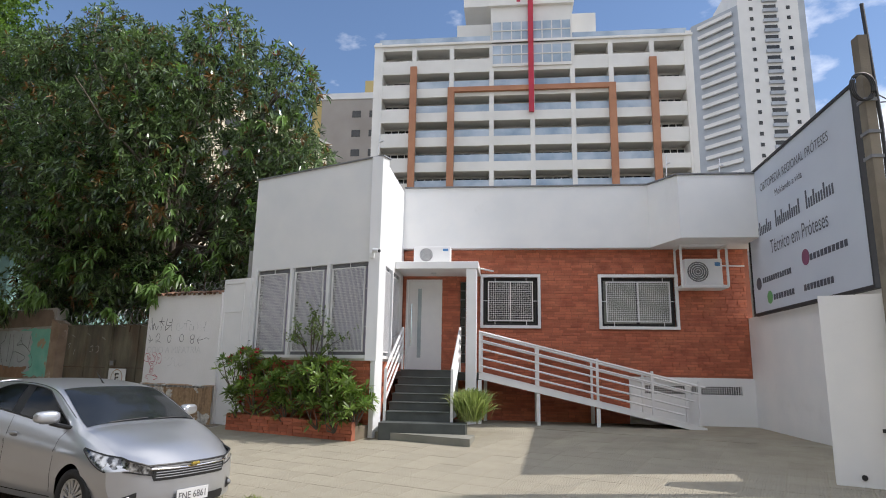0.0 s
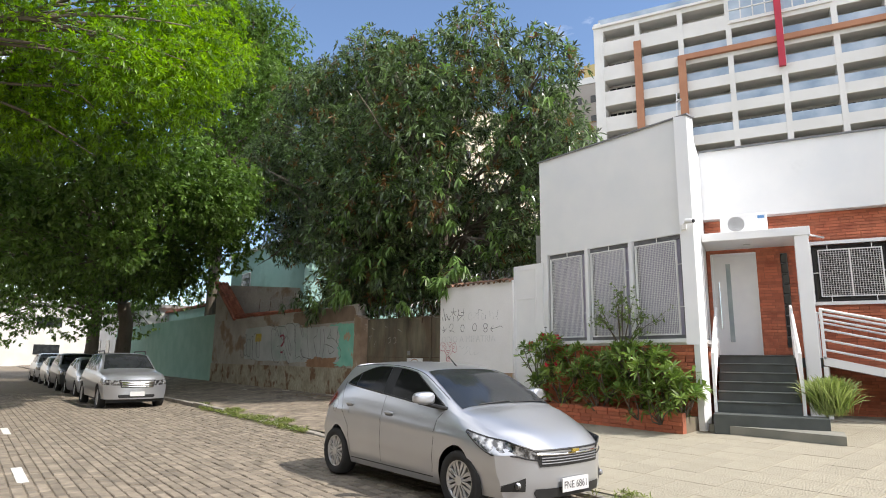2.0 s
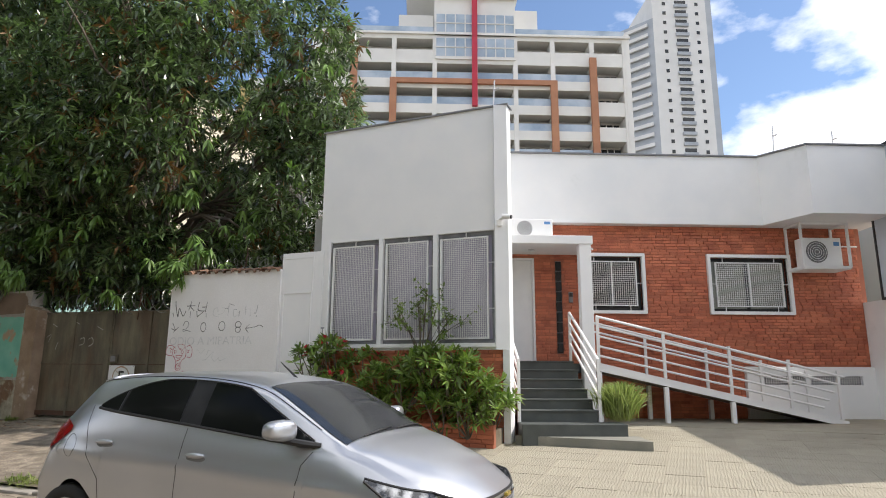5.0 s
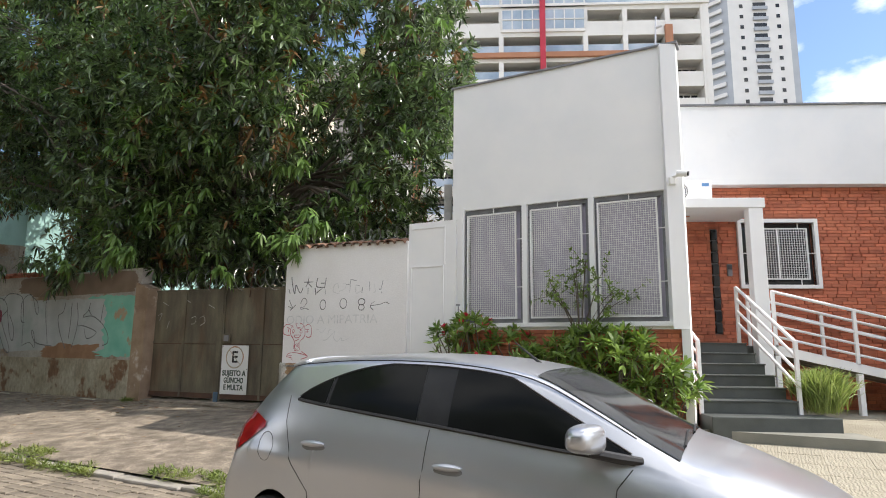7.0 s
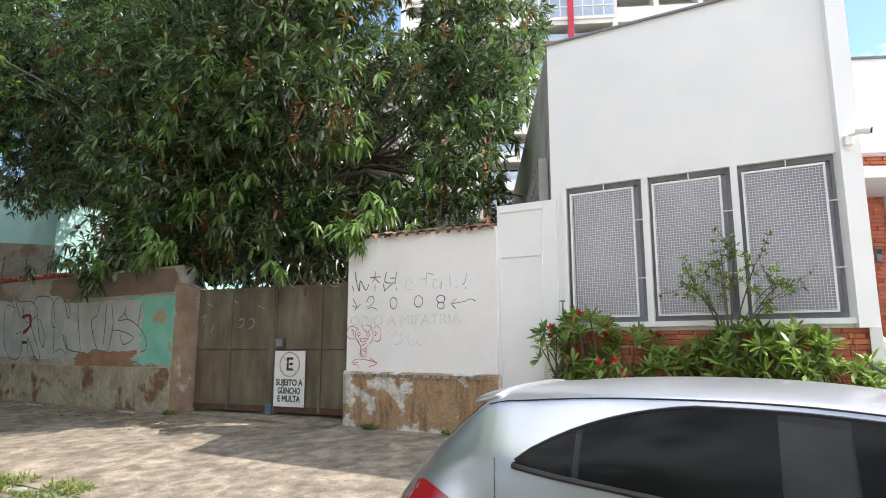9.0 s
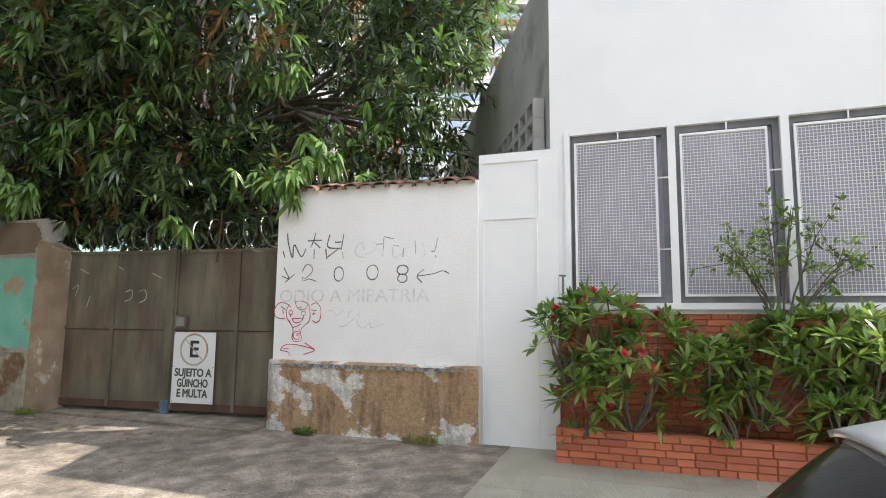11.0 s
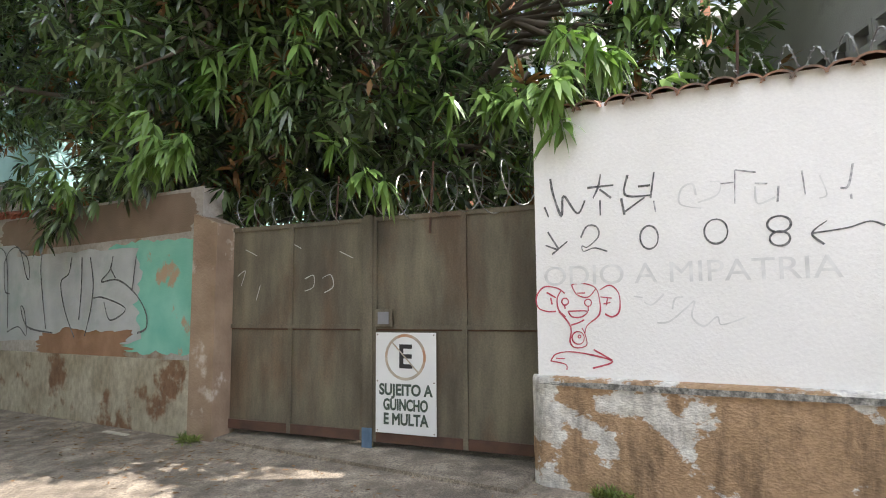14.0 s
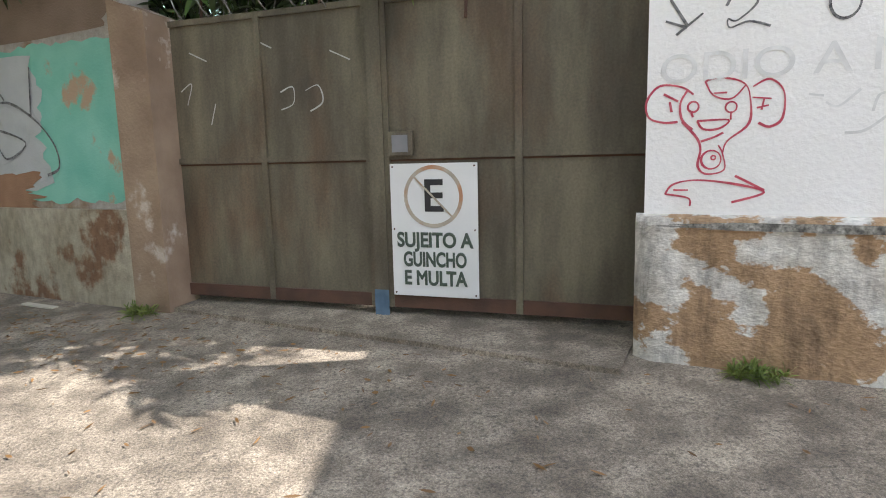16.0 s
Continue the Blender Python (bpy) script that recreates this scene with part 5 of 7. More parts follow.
year = [[(-11.59, 1.76), (-11.51, 1.63)], [(-11.61, 1.66), (-11.51, 1.62)], [(-11.44, 1.68), (-11.56, 1.59)], [(-11.34, 1.7), (-11.29, 1.78), (-11.22, 1.77), (-11.21, 1.7), (-11.29, 1.63), (-11.33, 1.64), (-11.32, 1.6), (-11.24, 1.62), (-11.15, 1.59)], [(-9.91, 1.63), (-9.73, 1.65), (-9.62, 1.68), (-9.55, 1.65)], [(-9.83, 1.7), (-9.91, 1.63), (-9.85, 1.56)]]
year += [ring(-10.86, 1.67, 0.060, 0.080), ring(-10.44, 1.68, 0.070, 0.080), ring(-10.08, 1.70, 0.065, 0.050), ring(-10.08, 1.61, 0.055, 0.045)]
strokes("year_2008", year, 0.015, on_white, spray_black, wall_graffiti, "hand-sprayed 2008 and arrow")
doodle_head = [[(-11.5, 1.32), (-11.53, 1.26), (-11.52, 1.18), (-11.47, 1.13)], [(-11.42, 1.36), (-11.34, 1.37), (-11.25, 1.34), (-11.22, 1.27), (-11.22, 1.15), (-11.31, 1.07), (-11.33, 1.01)], [(-11.42, 1.36), (-11.38, 1.29), (-11.3, 1.27), (-11.24, 1.33)], [(-11.38, 1.3), (-11.32, 1.3)], [(-11.47, 1.3), (-11.53, 1.34), (-11.63, 1.35), (-11.69, 1.28), (-11.68, 1.2), (-11.61, 1.17), (-11.54, 1.17)], [(-11.61, 1.31), (-11.54, 1.27)], [(-11.58, 1.27), (-11.57, 1.22)], [(-11.21, 1.32), (-11.14, 1.35), (-11.08, 1.29), (-11.08, 1.17), (-11.13, 1.13), (-11.18, 1.15)], [(-11.21, 1.27), (-11.13, 1.26)]]
doodle_body = [[(-11.19, 1.22), (-11.14, 1.23)], [(-11.16, 1.26), (-11.17, 1.21)], [(-11.48, 1.22), (-11.47, 1.19)], [(-11.3, 1.21), (-11.3, 1.17)], [(-11.45, 1.17), (-11.42, 1.13), (-11.35, 1.13), (-11.31, 1.17), (-11.45, 1.17)], [(-11.52, 1.17), (-11.45, 1.09), (-11.43, 1.03), (-11.44, 0.95), (-11.4, 0.91), (-11.32, 0.93), (-11.33, 1.01), (-11.35, 1.05)], [(-11.43, 1.07), (-11.37, 1.09), (-11.33, 1.11)], [(-11.59, 0.81), (-11.55, 0.86), (-11.44, 0.88), (-11.27, 0.86), (-11.14, 0.82), (-11.28, 0.77)], [(-11.27, 0.9), (-11.14, 0.83)], [(-11.59, 0.81), (-11.48, 0.79), (-11.47, 0.75)], [(-11.55, 0.83), (-11.48, 0.83)]]
doodle_body += [ring(-11.47, 1.24, 0.025, 0.025), ring(-11.30, 1.23, 0.025, 0.025), ring(-11.38, 0.98, 0.045, 0.045), ring(-11.37, 0.99, 0.010, 0.010)]
for lines_ in (doodle_head, doodle_body):
    strokes("red_doodle", lines_, 0.013, on_white, spray_red, wall_graffiti, "red line doodle")
strokes("scribble", [[(-10.98, 1.27), (-10.92, 1.26)], [(-10.91, 1.23), (-10.86, 1.21), (-10.78, 1.28)], [(-10.66, 1.26), (-10.71, 1.25), (-10.73, 1.18)], [(-10.83, 1.09), (-10.75, 1.1), (-10.64, 1.19), (-10.59, 1.23), (-10.61, 1.13), (-10.54, 1.07), (-10.46, 1.13), (-10.44, 1.08), (-10.36, 1.1), (-10.29, 1.13)]], 0.014, on_white, spray_faint, wall_graffiti, "faint scribble")
letters("faint_wording", "ODIO A MIPATRIA", 0.2, ST @ pose(-10.70, 8.677, 1.42, 90), spray_faint, wall_graffiti, width=1.86)


def on_old(p):
    return sd(p.x, 8.482, p.y)


bub = [[(-21.66, 2.11), (-21.28, 2.12), (-20.97, 1.92), (-20.98, 1.73)], [(-20.97, 1.92), (-21.37, 1.93), (-21.24, 1.11), (-20.87, 0.79), (-20.51, 0.89), (-20.56, 1.35), (-20.8, 1.33)], [(-20.95, 2.04), (-20.25, 2.02), (-20.0, 1.76), (-20.2, 1.53), (-19.73, 0.87), (-19.9, 0.82), (-20.26, 1.23), (-20.24, 0.93)], [(-20.95, 2.04), (-20.67, 1.66)], [(-20.63, 1.91), (-20.45, 1.62), (-20.28, 1.59), (-20.34, 1.86)], [(-20.22, 1.98), (-19.98, 2.13), (-19.47, 2.05), (-19.32, 1.69), (-19.23, 0.99)], [(-20.0, 1.76), (-19.8, 1.22), (-19.63, 1.05), (-19.65, 1.34), (-19.88, 1.64)], [(-19.44, 1.87), (-19.3, 2.04), (-19.04, 2.05), (-18.81, 1.67), (-18.73, 1.67), (-18.81, 1.91), (-19.04, 2.03)], [(-19.44, 1.87), (-19.37, 1.51), (-19.23, 1.45)]]
bub_end = [[(-19.23, 0.94), (-18.94, 1.01), (-18.72, 0.9), (-18.81, 1.22), (-18.91, 1.27), (-18.7, 1.01), (-18.08, 0.94)], [(-18.45, 1.95), (-18.44, 1.67), (-18.25, 0.99)], [(-17.73, 1.87), (-17.78, 1.67), (-17.95, 1.56), (-17.82, 1.21), (-17.58, 0.89)], [(-17.5, 1.86), (-17.48, 1.48), (-17.5, 1.1)], [(-17.32, 1.85), (-17.23, 1.53), (-17.26, 1.21), (-17.36, 0.91)], [(-16.85, 1.84), (-16.9, 1.68), (-17.06, 1.55), (-16.74, 1.56), (-16.41, 1.41), (-16.19, 1.2), (-16.16, 1.02), (-16.32, 0.96)], [(-16.9, 1.71), (-16.78, 1.58)], [(-16.4, 1.82), (-16.45, 1.43)], [(-17.21, 1.36), (-17.0, 1.36), (-16.56, 1.23), (-16.85, 1.1), (-16.99, 1.31)]]
far_loops = []
for i, s_ in enumerate(np.linspace(-24.2, -22.56, 6)):
    h, lo, w = 1.75 + 0.1 * math.sin(i * 2.1), 1.0 + 0.08 * math.sin(i * 1.3), 0.2 + 0.05 * math.sin(i * 3.7)
    far_loops.append([(s_ - w, lo + 0.1), (s_ - w * 1.1, h - 0.2), (s_ - w * 0.4, h), (s_ + w * 0.5, h - 0.06), (s_ + w * 0.7, lo + 0.3), (s_ + w * 0.9, lo), (s_, lo - 0.05), (s_ - w, lo + 0.1)])
bub += far_loops
strokes("bubble_outline", bub_end, 0.026, on_old, spray_black, wall_old, "black bubble letter outline")
strokes("bubble_outline", bub, 0.028, on_old, spray_black, wall_old, "black bubble letter outline")
strokes("question_mark", [[(-20.6, 1.7), (-20.3, 1.72), (-20.25, 1.5), (-20.5, 1.35)], [(-20.5, 1.15), (-20.3, 1.15)]], 0.1, on_old, mat("maroon_spray", (0.25, 0.04, 0.07), (0.3, 0.06, 0.09), 8, 0.8, 0.1), wall_old, "maroon painted mark")
gate_chalk = mat("chalk_mark", (0.4, 0.4, 0.38), (0.5, 0.5, 0.48), 20, 0.9, 0.1)
for mark_line in ([(-14.9, 1.82), (-14.75, 1.75)], [(-15.0, 1.55), (-14.9, 1.6), (-14.95, 1.45)], [(-14.75, 1.3), (-14.7, 1.45)], [(-14.15, 1.5), (-14.05, 1.53), (-14.05, 1.42), (-14.15, 1.38)], [(-13.95, 1.5), (-13.85, 1.53), (-13.82, 1.42), (-13.92, 1.36)], [(-13.75, 1.75), (-13.6, 1.68)], [(-14.3, 1.85), (-14.2, 1.8)]):
    strokes("chalk_mark", [mark_line], 0.012, lambda p: (p.x, GY - 0.004, p.y), gate_chalk, gate, "faint chalk mark")

# kerb stones
kerb = structure(thing("kerb", "", ""), "low row of worn kerb stones", "kerb")
rg = np.random.default_rng(8)
s = -48.0
while s < -15.6:
    ln = float(rg.uniform(0.7, 1.0))
    j = float(rg.normal(0, 0.008))
    part("kerb_stone", box(s + 0.008, s + ln - 0.008, 4.88 + j, 5.02 + j, -0.5, -0.27 + j, ST, 0.02), kerb_mat, kerb)
    s += ln
while s < -3:
    ln = float(rg.uniform(0.7, 1.0))
    j = float(rg.normal(0, 0.008))
    part("kerb_stone", box(s + 0.008, s + ln - 0.008, 4.84 + j, 5.04 + j, -0.5, -0.325 + j, ST, 0.02), kerb_mat, kerb)
    s += ln
# flat scraps of debris along the wall foot
for s_, d_, w_, l_ in ((-19.5, 8.2, 0.05, 0.5), (-16.5, 8.25, 0.06, 0.4), (-21.5, 7.6, 0.05, 0.3)):
    scrap = thing("wood_scrap", "pale flat scrap of wood on the pavement", "scrap")
    part("lath", box(s_, s_ + l_, d_, d_ + w_, ground_z(d_), ground_z(d_) + 0.015, ST, 0.003), mat("pale_wood", (0.5, 0.46, 0.38), (0.6, 0.55, 0.45), 5, 0.8, 0.3), scrap)


# ---- trees and plants ----
leaf_dark = mat("mango_leaf", (0.056, 0.092, 0.036), (0.118, 0.172, 0.064), 0.9, 0.3, 0.0, vary=0.85, trans=0.22, spec=0.85, c=(0.13, 0.18, 0.07), cscale=0.7, cmix=(0.55, 0.75))
leaf_young = mat("young_leaf", (0.11, 0.2, 0.045), (0.18, 0.28, 0.08), 1.5, 0.4, 0.0, vary=0.35, trans=0.28)
leaf_dry = mat("dry_leaf", (0.16, 0.085, 0.03), (0.22, 0.12, 0.045), 2, 0.6, 0.0, vary=0.4, trans=0.15)
leaf_fine = mat("feathery_leaf", (0.07, 0.13, 0.026), (0.12, 0.2, 0.04), 0.5, 0.45, 0.0, vary=0.5, trans=0.36)
# brighter, yellower copy of leaf_fine: sun shining through the boughs put into the colour
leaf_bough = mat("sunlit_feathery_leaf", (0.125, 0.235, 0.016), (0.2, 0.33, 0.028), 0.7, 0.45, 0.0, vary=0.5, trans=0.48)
leaf_shrub = mat("oleander_leaf", (0.12, 0.19, 0.038), (0.22, 0.31, 0.075), 2, 0.42, 0.0, vary=0.4, trans=0.25)
leaf_grass = mat("striped_grass", (0.2, 0.26, 0.07), (0.3, 0.36, 0.13), 3, 0.5, 0.0, vary=0.35, trans=0.3)
weed_mat = mat("verge_weed", (0.12, 0.17, 0.04), (0.22, 0.25, 0.07), 3, 0.6, 0.0, vary=0.4, trans=0.3)
bark = mat("bark", (0.1, 0.08, 0.06), (0.17, 0.14, 0.11), 3, 0.95, 1.0, 18, stretch=(1, 1, 0.35), c=(0.06, 0.05, 0.04), cscale=3)
petal = mat("red_petal", (0.45, 0.02, 0.04), (0.6, 0.05, 0.08), 6, 0.5, 0.0, vary=0.2, trans=0.2)


def basis(d):
    """Two unit vectors square to each row of d."""
    ref = np.where(np.abs(d[:, 2:3]) < 0.9, np.array([[0, 0, 1.0]]), np.array([[1.0, 0, 0]]))
    a = np.cross(d, ref)
    a /= np.linalg.norm(a, axis=1, keepdims=True)
    return a, np.cross(a, d)


def leaves_mesh(name, centres, dirs, count, length, width, droop, spread, material, parent, rng, label="", sub=True):
    """Whorls of long pointed leaves at the given places, opening along dirs."""
    c, d = np.repeat(centres, count, 0), np.repeat(dirs, count, 0)
    k = len(c)
    d = d / np.linalg.norm(d, axis=1, keepdims=True)
    a, b = basis(d)
    w = np.tile(np.arange(count) * 2.4, len(centres)) + rng.uniform(-0.5, 0.5, k) + np.repeat(rng.uniform(0, 6.28, len(centres)), count)
    tilt = rng.uniform(spread[0], spread[1], k)
    out = (a * np.cos(w)[:, None] + b * np.sin(w)[:, None]) * np.sin(tilt)[:, None] + d * np.cos(tilt)[:, None]
    ln = rng.uniform(length[0], length[1], k)[:, None]
    wd = (rng.uniform(width[0], width[1], k))[:, None]
    side = np.cross(out, np.array([[0, 0, 1.0]]) + rng.normal(0, 0.35, (k, 3)))
    side /= np.maximum(1e-6, np.linalg.norm(side, axis=1, keepdims=True))
    dn = np.array([[0, 0, -1.0]])
    c = c + out * ln * 0.06
    p1 = c + out * ln * 0.36 + dn * ln * droop * 0.1
    p2 = c + out * ln * 0.72 + dn * ln * droop * 0.42
    p3 = c + out * ln + dn * ln * droop * 0.9
    v = np.stack([c, p1 - side * wd, p1 + side * wd, p2 - side * wd * 0.8, p2 + side * wd * 0.8, p3], 1).reshape(-1, 3)
    base = np.arange(k) * 6
    t1 = np.stack([base, base + 2, base + 1], 1)
    qd = np.stack([base + 1, base + 2, base + 4, base + 3], 1)
    t2 = np.stack([base + 3, base + 4, base + 5], 1)
    me = bpy.data.meshes.new(name)
    me.vertices.add(len(v))
    me.vertices.foreach_set("co", v.ravel())
    loops = np.concatenate([t1, qd, t2], 1)
    me.loops.add(loops.size)
    me.loops.foreach_set("vertex_index", loops.ravel().astype(np.int32))
    me.polygons.add(k * 3)
    starts = (np.arange(k)[:, None] * 10 + np.array([[0, 3, 7]])).ravel()
    me.polygons.foreach_set("loop_start", starts.astype(np.int32))
    me.update(calc_edges=True)
    me.validate()
    me.materials.append(material)
    ob = new(name, me)
    if parent:
        ob.parent = parent
    if label:
        ob["label"] = label
    return ob


def limb(a, b, r0, r1, rng, bend=0.25, k=7):
    a, b = np.array(a, float), np.array(b, float)
    pts, rad = [], []
    off = rng.normal(0, bend, 3)
    off[2] = abs(off[2])
    for i in range(k):
        t = i / (k - 1)
        pts.append(tuple(a + (b - a) * t + off * math.sin(math.pi * t) + rng.normal(0, 0.03, 3) * (0 < t < 1)))
        rad.append(r0 + (r1 - r0) * t)
    return pts, rad


def leafy_tree(label, base, trunk_top, r, blobs, per, rng, leaf, lens, wid, dense=1.0, extra=(), down=0.15, count=7, droop=0.25):
    """blobs: clump centres with radii; limbs reach each from the trunk's top."""
    ob = thing("tree", label, "tree")
    pts, rad = limb(base, trunk_top, r, r * 0.7, rng, 0.15, 9)
    rad[0] *= 1.35
    part("trunk", tube(pts, r, 12, taper=rad), bark, ob, smooth=True)
    bm = bmesh.new()
    for i, (c, q) in enumerate(blobs):
        if i % 3 == 0:
            p2, r2 = limb(trunk_top, c, r * 0.26, 0.02, rng, 0.7)
            add_tube(bm, p2, 0.1, 7, taper=r2)
            for _ in range(3):
                e = np.array(c) + rng.normal(0, q * 0.6, 3)
                p3, r3 = limb(p2[4], e, 0.05, 0.012, rng, 0.2, 5)
                add_tube(bm, p3, 0.03, 5, taper=r3)
    tagged(part("limb_framework", bm, bark, ob, smooth=True), kind="stuff")
    cs, ds = [], []
    for c, q in blobs:
        k = int(per * dense * (q**2))
        d = rng.normal(0, 1, (k, 3))
        d /= np.linalg.norm(d, axis=1, keepdims=True)
        rr = q * rng.uniform(0.35, 1.0, (k, 1)) ** 0.45
        cs.append(np.array(c) + d * rr * np.array([[1, 1, 0.85]]) + rng.normal(0, 0.08, (k, 3)))
        ds.append(d + np.array([[0, 0, -down]]) + rng.normal(0, 0.35, (k, 3)))
    cs, ds = np.concatenate(cs), np.concatenate(ds)
    pick = rng.uniform(0, 1, len(cs))
    leaves_mesh("crown", cs[pick < 0.86], ds[pick < 0.86], count, lens, wid, droop, (0.5, 1.45), leaf, ob, rng)
    for (lo, hi), mt, nm, lb in extra:
        sel = (pick >= lo) & (pick < hi)
        leaves_mesh(nm, cs[sel], ds[sel], count, lens, wid, droop, (0.5, 1.45), mt, ob, rng, lb)
    return ob


def crown_blobs(centre, radii, k, q, rng, floor, bias=0.35):
    out = []
    while len(out) < k:
        d = rng.normal(0, 1, 3)
        d /= np.linalg.norm(d)
        rr = rng.uniform(bias, 1) ** 0.5
        p = np.array(centre) + (np.array(ST.to_3x3().normalized() @ Vector(tuple(d * np.array(radii) * rr))))
        if p[2] > floor:
            out.append((tuple(p), float(rng.uniform(*q))))
    return out


rng = np.random.default_rng(7)
blobs = crown_blobs(tuple(sd(-15.0, 11.6, 6.4)), (5.7, 3.7, 5.6), 112, (0.9, 1.45), rng, 2.9) + crown_blobs(tuple(sd(-20.6, 12.0, 8.0)), (4.2, 3.0, 6.2), 76, (0.9, 1.5), rng, 2.9) + crown_blobs(tuple(sd(-24.6, 11.6, 9.6)), (4.6, 2.6, 4.6), 62, (0.9, 1.5), rng, 5.6)
inv = ST.inverted()


def shades_forecourt(c):
    """Does the sun throw this clump's shade on the open pavement by the gate?"""
    p = inv @ Vector(c)
    h = p.z + 0.2
    return -15.6 < p.x - 0.774 * h < -9.4 and 4.6 < p.y - 0.4 * h < 7.8


blobs = [b for b in blobs if (inv @ Vector(b[0])).x > -18.6 or b[0][2] > 3.4 + 0.3 * (-18.6 - (inv @ Vector(b[0])).x)]
blobs = [b if not shades_forecourt(b[0]) or rng.uniform() < 0.12 else (b[0], b[1] * 0.45) for b in blobs]
blobs += crown_blobs(tuple(sd(-15.0, 14.6, 6.4)), (3.9, 1.6, 4.4), 22, (0.8, 1.2), rng, 2.6)
for s_, d_, z_, q_ in ((-17.5, 8.9, 3.4, 0.8), (-16.4, 8.5, 2.95, 0.6), (-15.6, 8.3, 3.2, 0.5), (-14.6, 8.9, 3.4, 0.6), (-13.4, 9.1, 3.4, 0.55), (-12.6, 9.3, 3.5, 0.5), (-11.6, 10.0, 3.6, 0.5), (-15.5, 7.95, 2.7, 0.2), (-13.3, 8.5, 2.55, 0.2), (-12.0, 9.0, 2.95, 0.3), (-18.8, 9.2, 3.3, 0.8), (-17.6, 8.3, 2.7, 0.45), (-15.9, 8.3, 4.2, 0.8), (-14.2, 8.4, 4.9, 0.8), (-17.2, 8.3, 5.0, 0.9), (-11.0, 10.6, 4.4, 0.6), (-10.6, 11.3, 5.6, 0.9), (-18.9, 9.4, 5.6, 1.0)):
    p_ = sd(s_, d_, z_)
    blobs.append((tuple(p_), q_))
leafy_tree("broad dark green tree with long glossy drooping leaves behind the wall", tuple(sd(-15.4, 11.6, -0.1)), tuple(sd(-15.1, 11.5, 3.2)), 0.3, blobs, 84, rng, leaf_dark, (0.17, 0.3), (0.02, 0.032), 1.0, (((0.86, 0.94), leaf_young, "young_leaves", "bright green young leaves"), ((0.94, 1.0), leaf_dry, "dry_leaves", "brown dry leaves")), count=9)

# bright hanging sprays at the low edge of the crown
rng = np.random.default_rng(17)
mango = bpy.data.objects["tree"]
cs, ds = [], []
for s_, d_, z_, k_, w_ in ((-15.05, 7.95, 2.8, 16, 0.2), (-13.3, 8.7, 2.4, 3, 0.08), (-11.5, 8.65, 2.8, 8, 0.15), (-11.25, 9.0, 3.2, 10, 0.3), (-15.1, 8.5, 3.7, 8, 0.3), (-12.1, 8.9, 3.0, 6, 0.2), (-17.2, 8.2, 2.75, 5, 0.25), (-16.3, 8.2, 3.6, 7, 0.4), (-13.9, 8.5, 3.9, 7, 0.5), (-12.3, 9.2, 4.4, 7, 0.5), (-11.2, 10.0, 4.0, 6, 0.35), (-15.2, 8.0, 5.2, 9, 0.7), (-18.3, 8.9, 4.6, 8, 0.7), (-12.9, 9.0, 6.2, 9, 0.8), (-11.0, 10.3, 6.8, 8, 0.8)):
    for _ in range(k_):
        cs.append(tuple(sd(s_ + rng.normal(0, w_), d_ - abs(rng.normal(0, 0.1)), z_ + rng.normal(0, w_ * 0.6))))
        ds.append((rng.normal(0, 0.4), -0.5 + rng.normal(0, 0.4), -0.9))
leaves_mesh("hanging_spray", np.array(cs), np.array(ds), 11, (0.19, 0.32), (0.024, 0.036), 0.5, (0.35, 1.2), leaf_young, mango, rng, "bright green young leaf whorls")
cs, ds = [], []
for s_, d_, z_, k_, w_ in ((-17.6, 8.3, 2.45, 16, 0.35), (-16.3, 8.35, 2.7, 12, 0.35), (-19.2, 8.4, 2.9, 12, 0.4), (-14.2, 8.6, 2.9, 8, 0.3)):
    for _ in range(k_):
        cs.append(tuple(sd(s_ + rng.normal(0, w_), d_ - abs(rng.normal(0, 0.1)), z_ + rng.normal(0, w_ * 0.5))))
        ds.append((rng.normal(0, 0.4), -0.4 + rng.normal(0, 0.4), -0.9))
low = leaves_mesh("low_spray", np.array(cs), np.array(ds), 10, (0.17, 0.3), (0.02, 0.032), 0.5, (0.35, 1.2), leaf_dark, mango, rng)
tagged(low, kind="stuff")

# street trees with feathery crowns
rng = np.random.default_rng(21)
for lb, s_, d_, top, cen, rad, k_, q_, per_ in (
    ("tall feathery street tree arching over the parked cars", -35.0, 6.0, 3.6, (-25.5, 3.2, 6.1), (9.0, 6.0, 3.0), 140, (1.0, 1.7), 56),
    ("dark street tree with a forked trunk farther along", -42.0, 5.9, 3.4, (-40, 3.5, 6.4), (9.5, 8.0, 4.4), 78, (1.4, 2.2), 34),
    ("feathery tree behind the far street wall", -37.5, 11.3, 9.0, (-38, 11.0, 16.5), (8.0, 4.5, 9.5), 110, (1.6, 2.5), 44),
):
    c_ = sd(*cen)
    blobs = crown_blobs(tuple(c_), rad, k_, q_, rng, 2.9, 0.3)
    leafy_tree(lb, tuple(sd(s_, d_, -0.5)), tuple(sd(s_ + 0.8, d_ - 0.1, top)), 0.45, blobs, per_, rng, leaf_fine, (0.14, 0.24), (0.03, 0.055), 1.0, (((0.86, 1.0), leaf_young, "bright_sprays", "bright yellow-green sprays"),), 0.1, 8)

# near boughs of the street tree over the road
rng = np.random.default_rng(5)
blobs = crown_blobs(tuple(sd(-15.5, 0.6, 8.2)), (4.0, 4.8, 2.8), 66, (0.8, 1.35), rng, 5.4, 0.2)
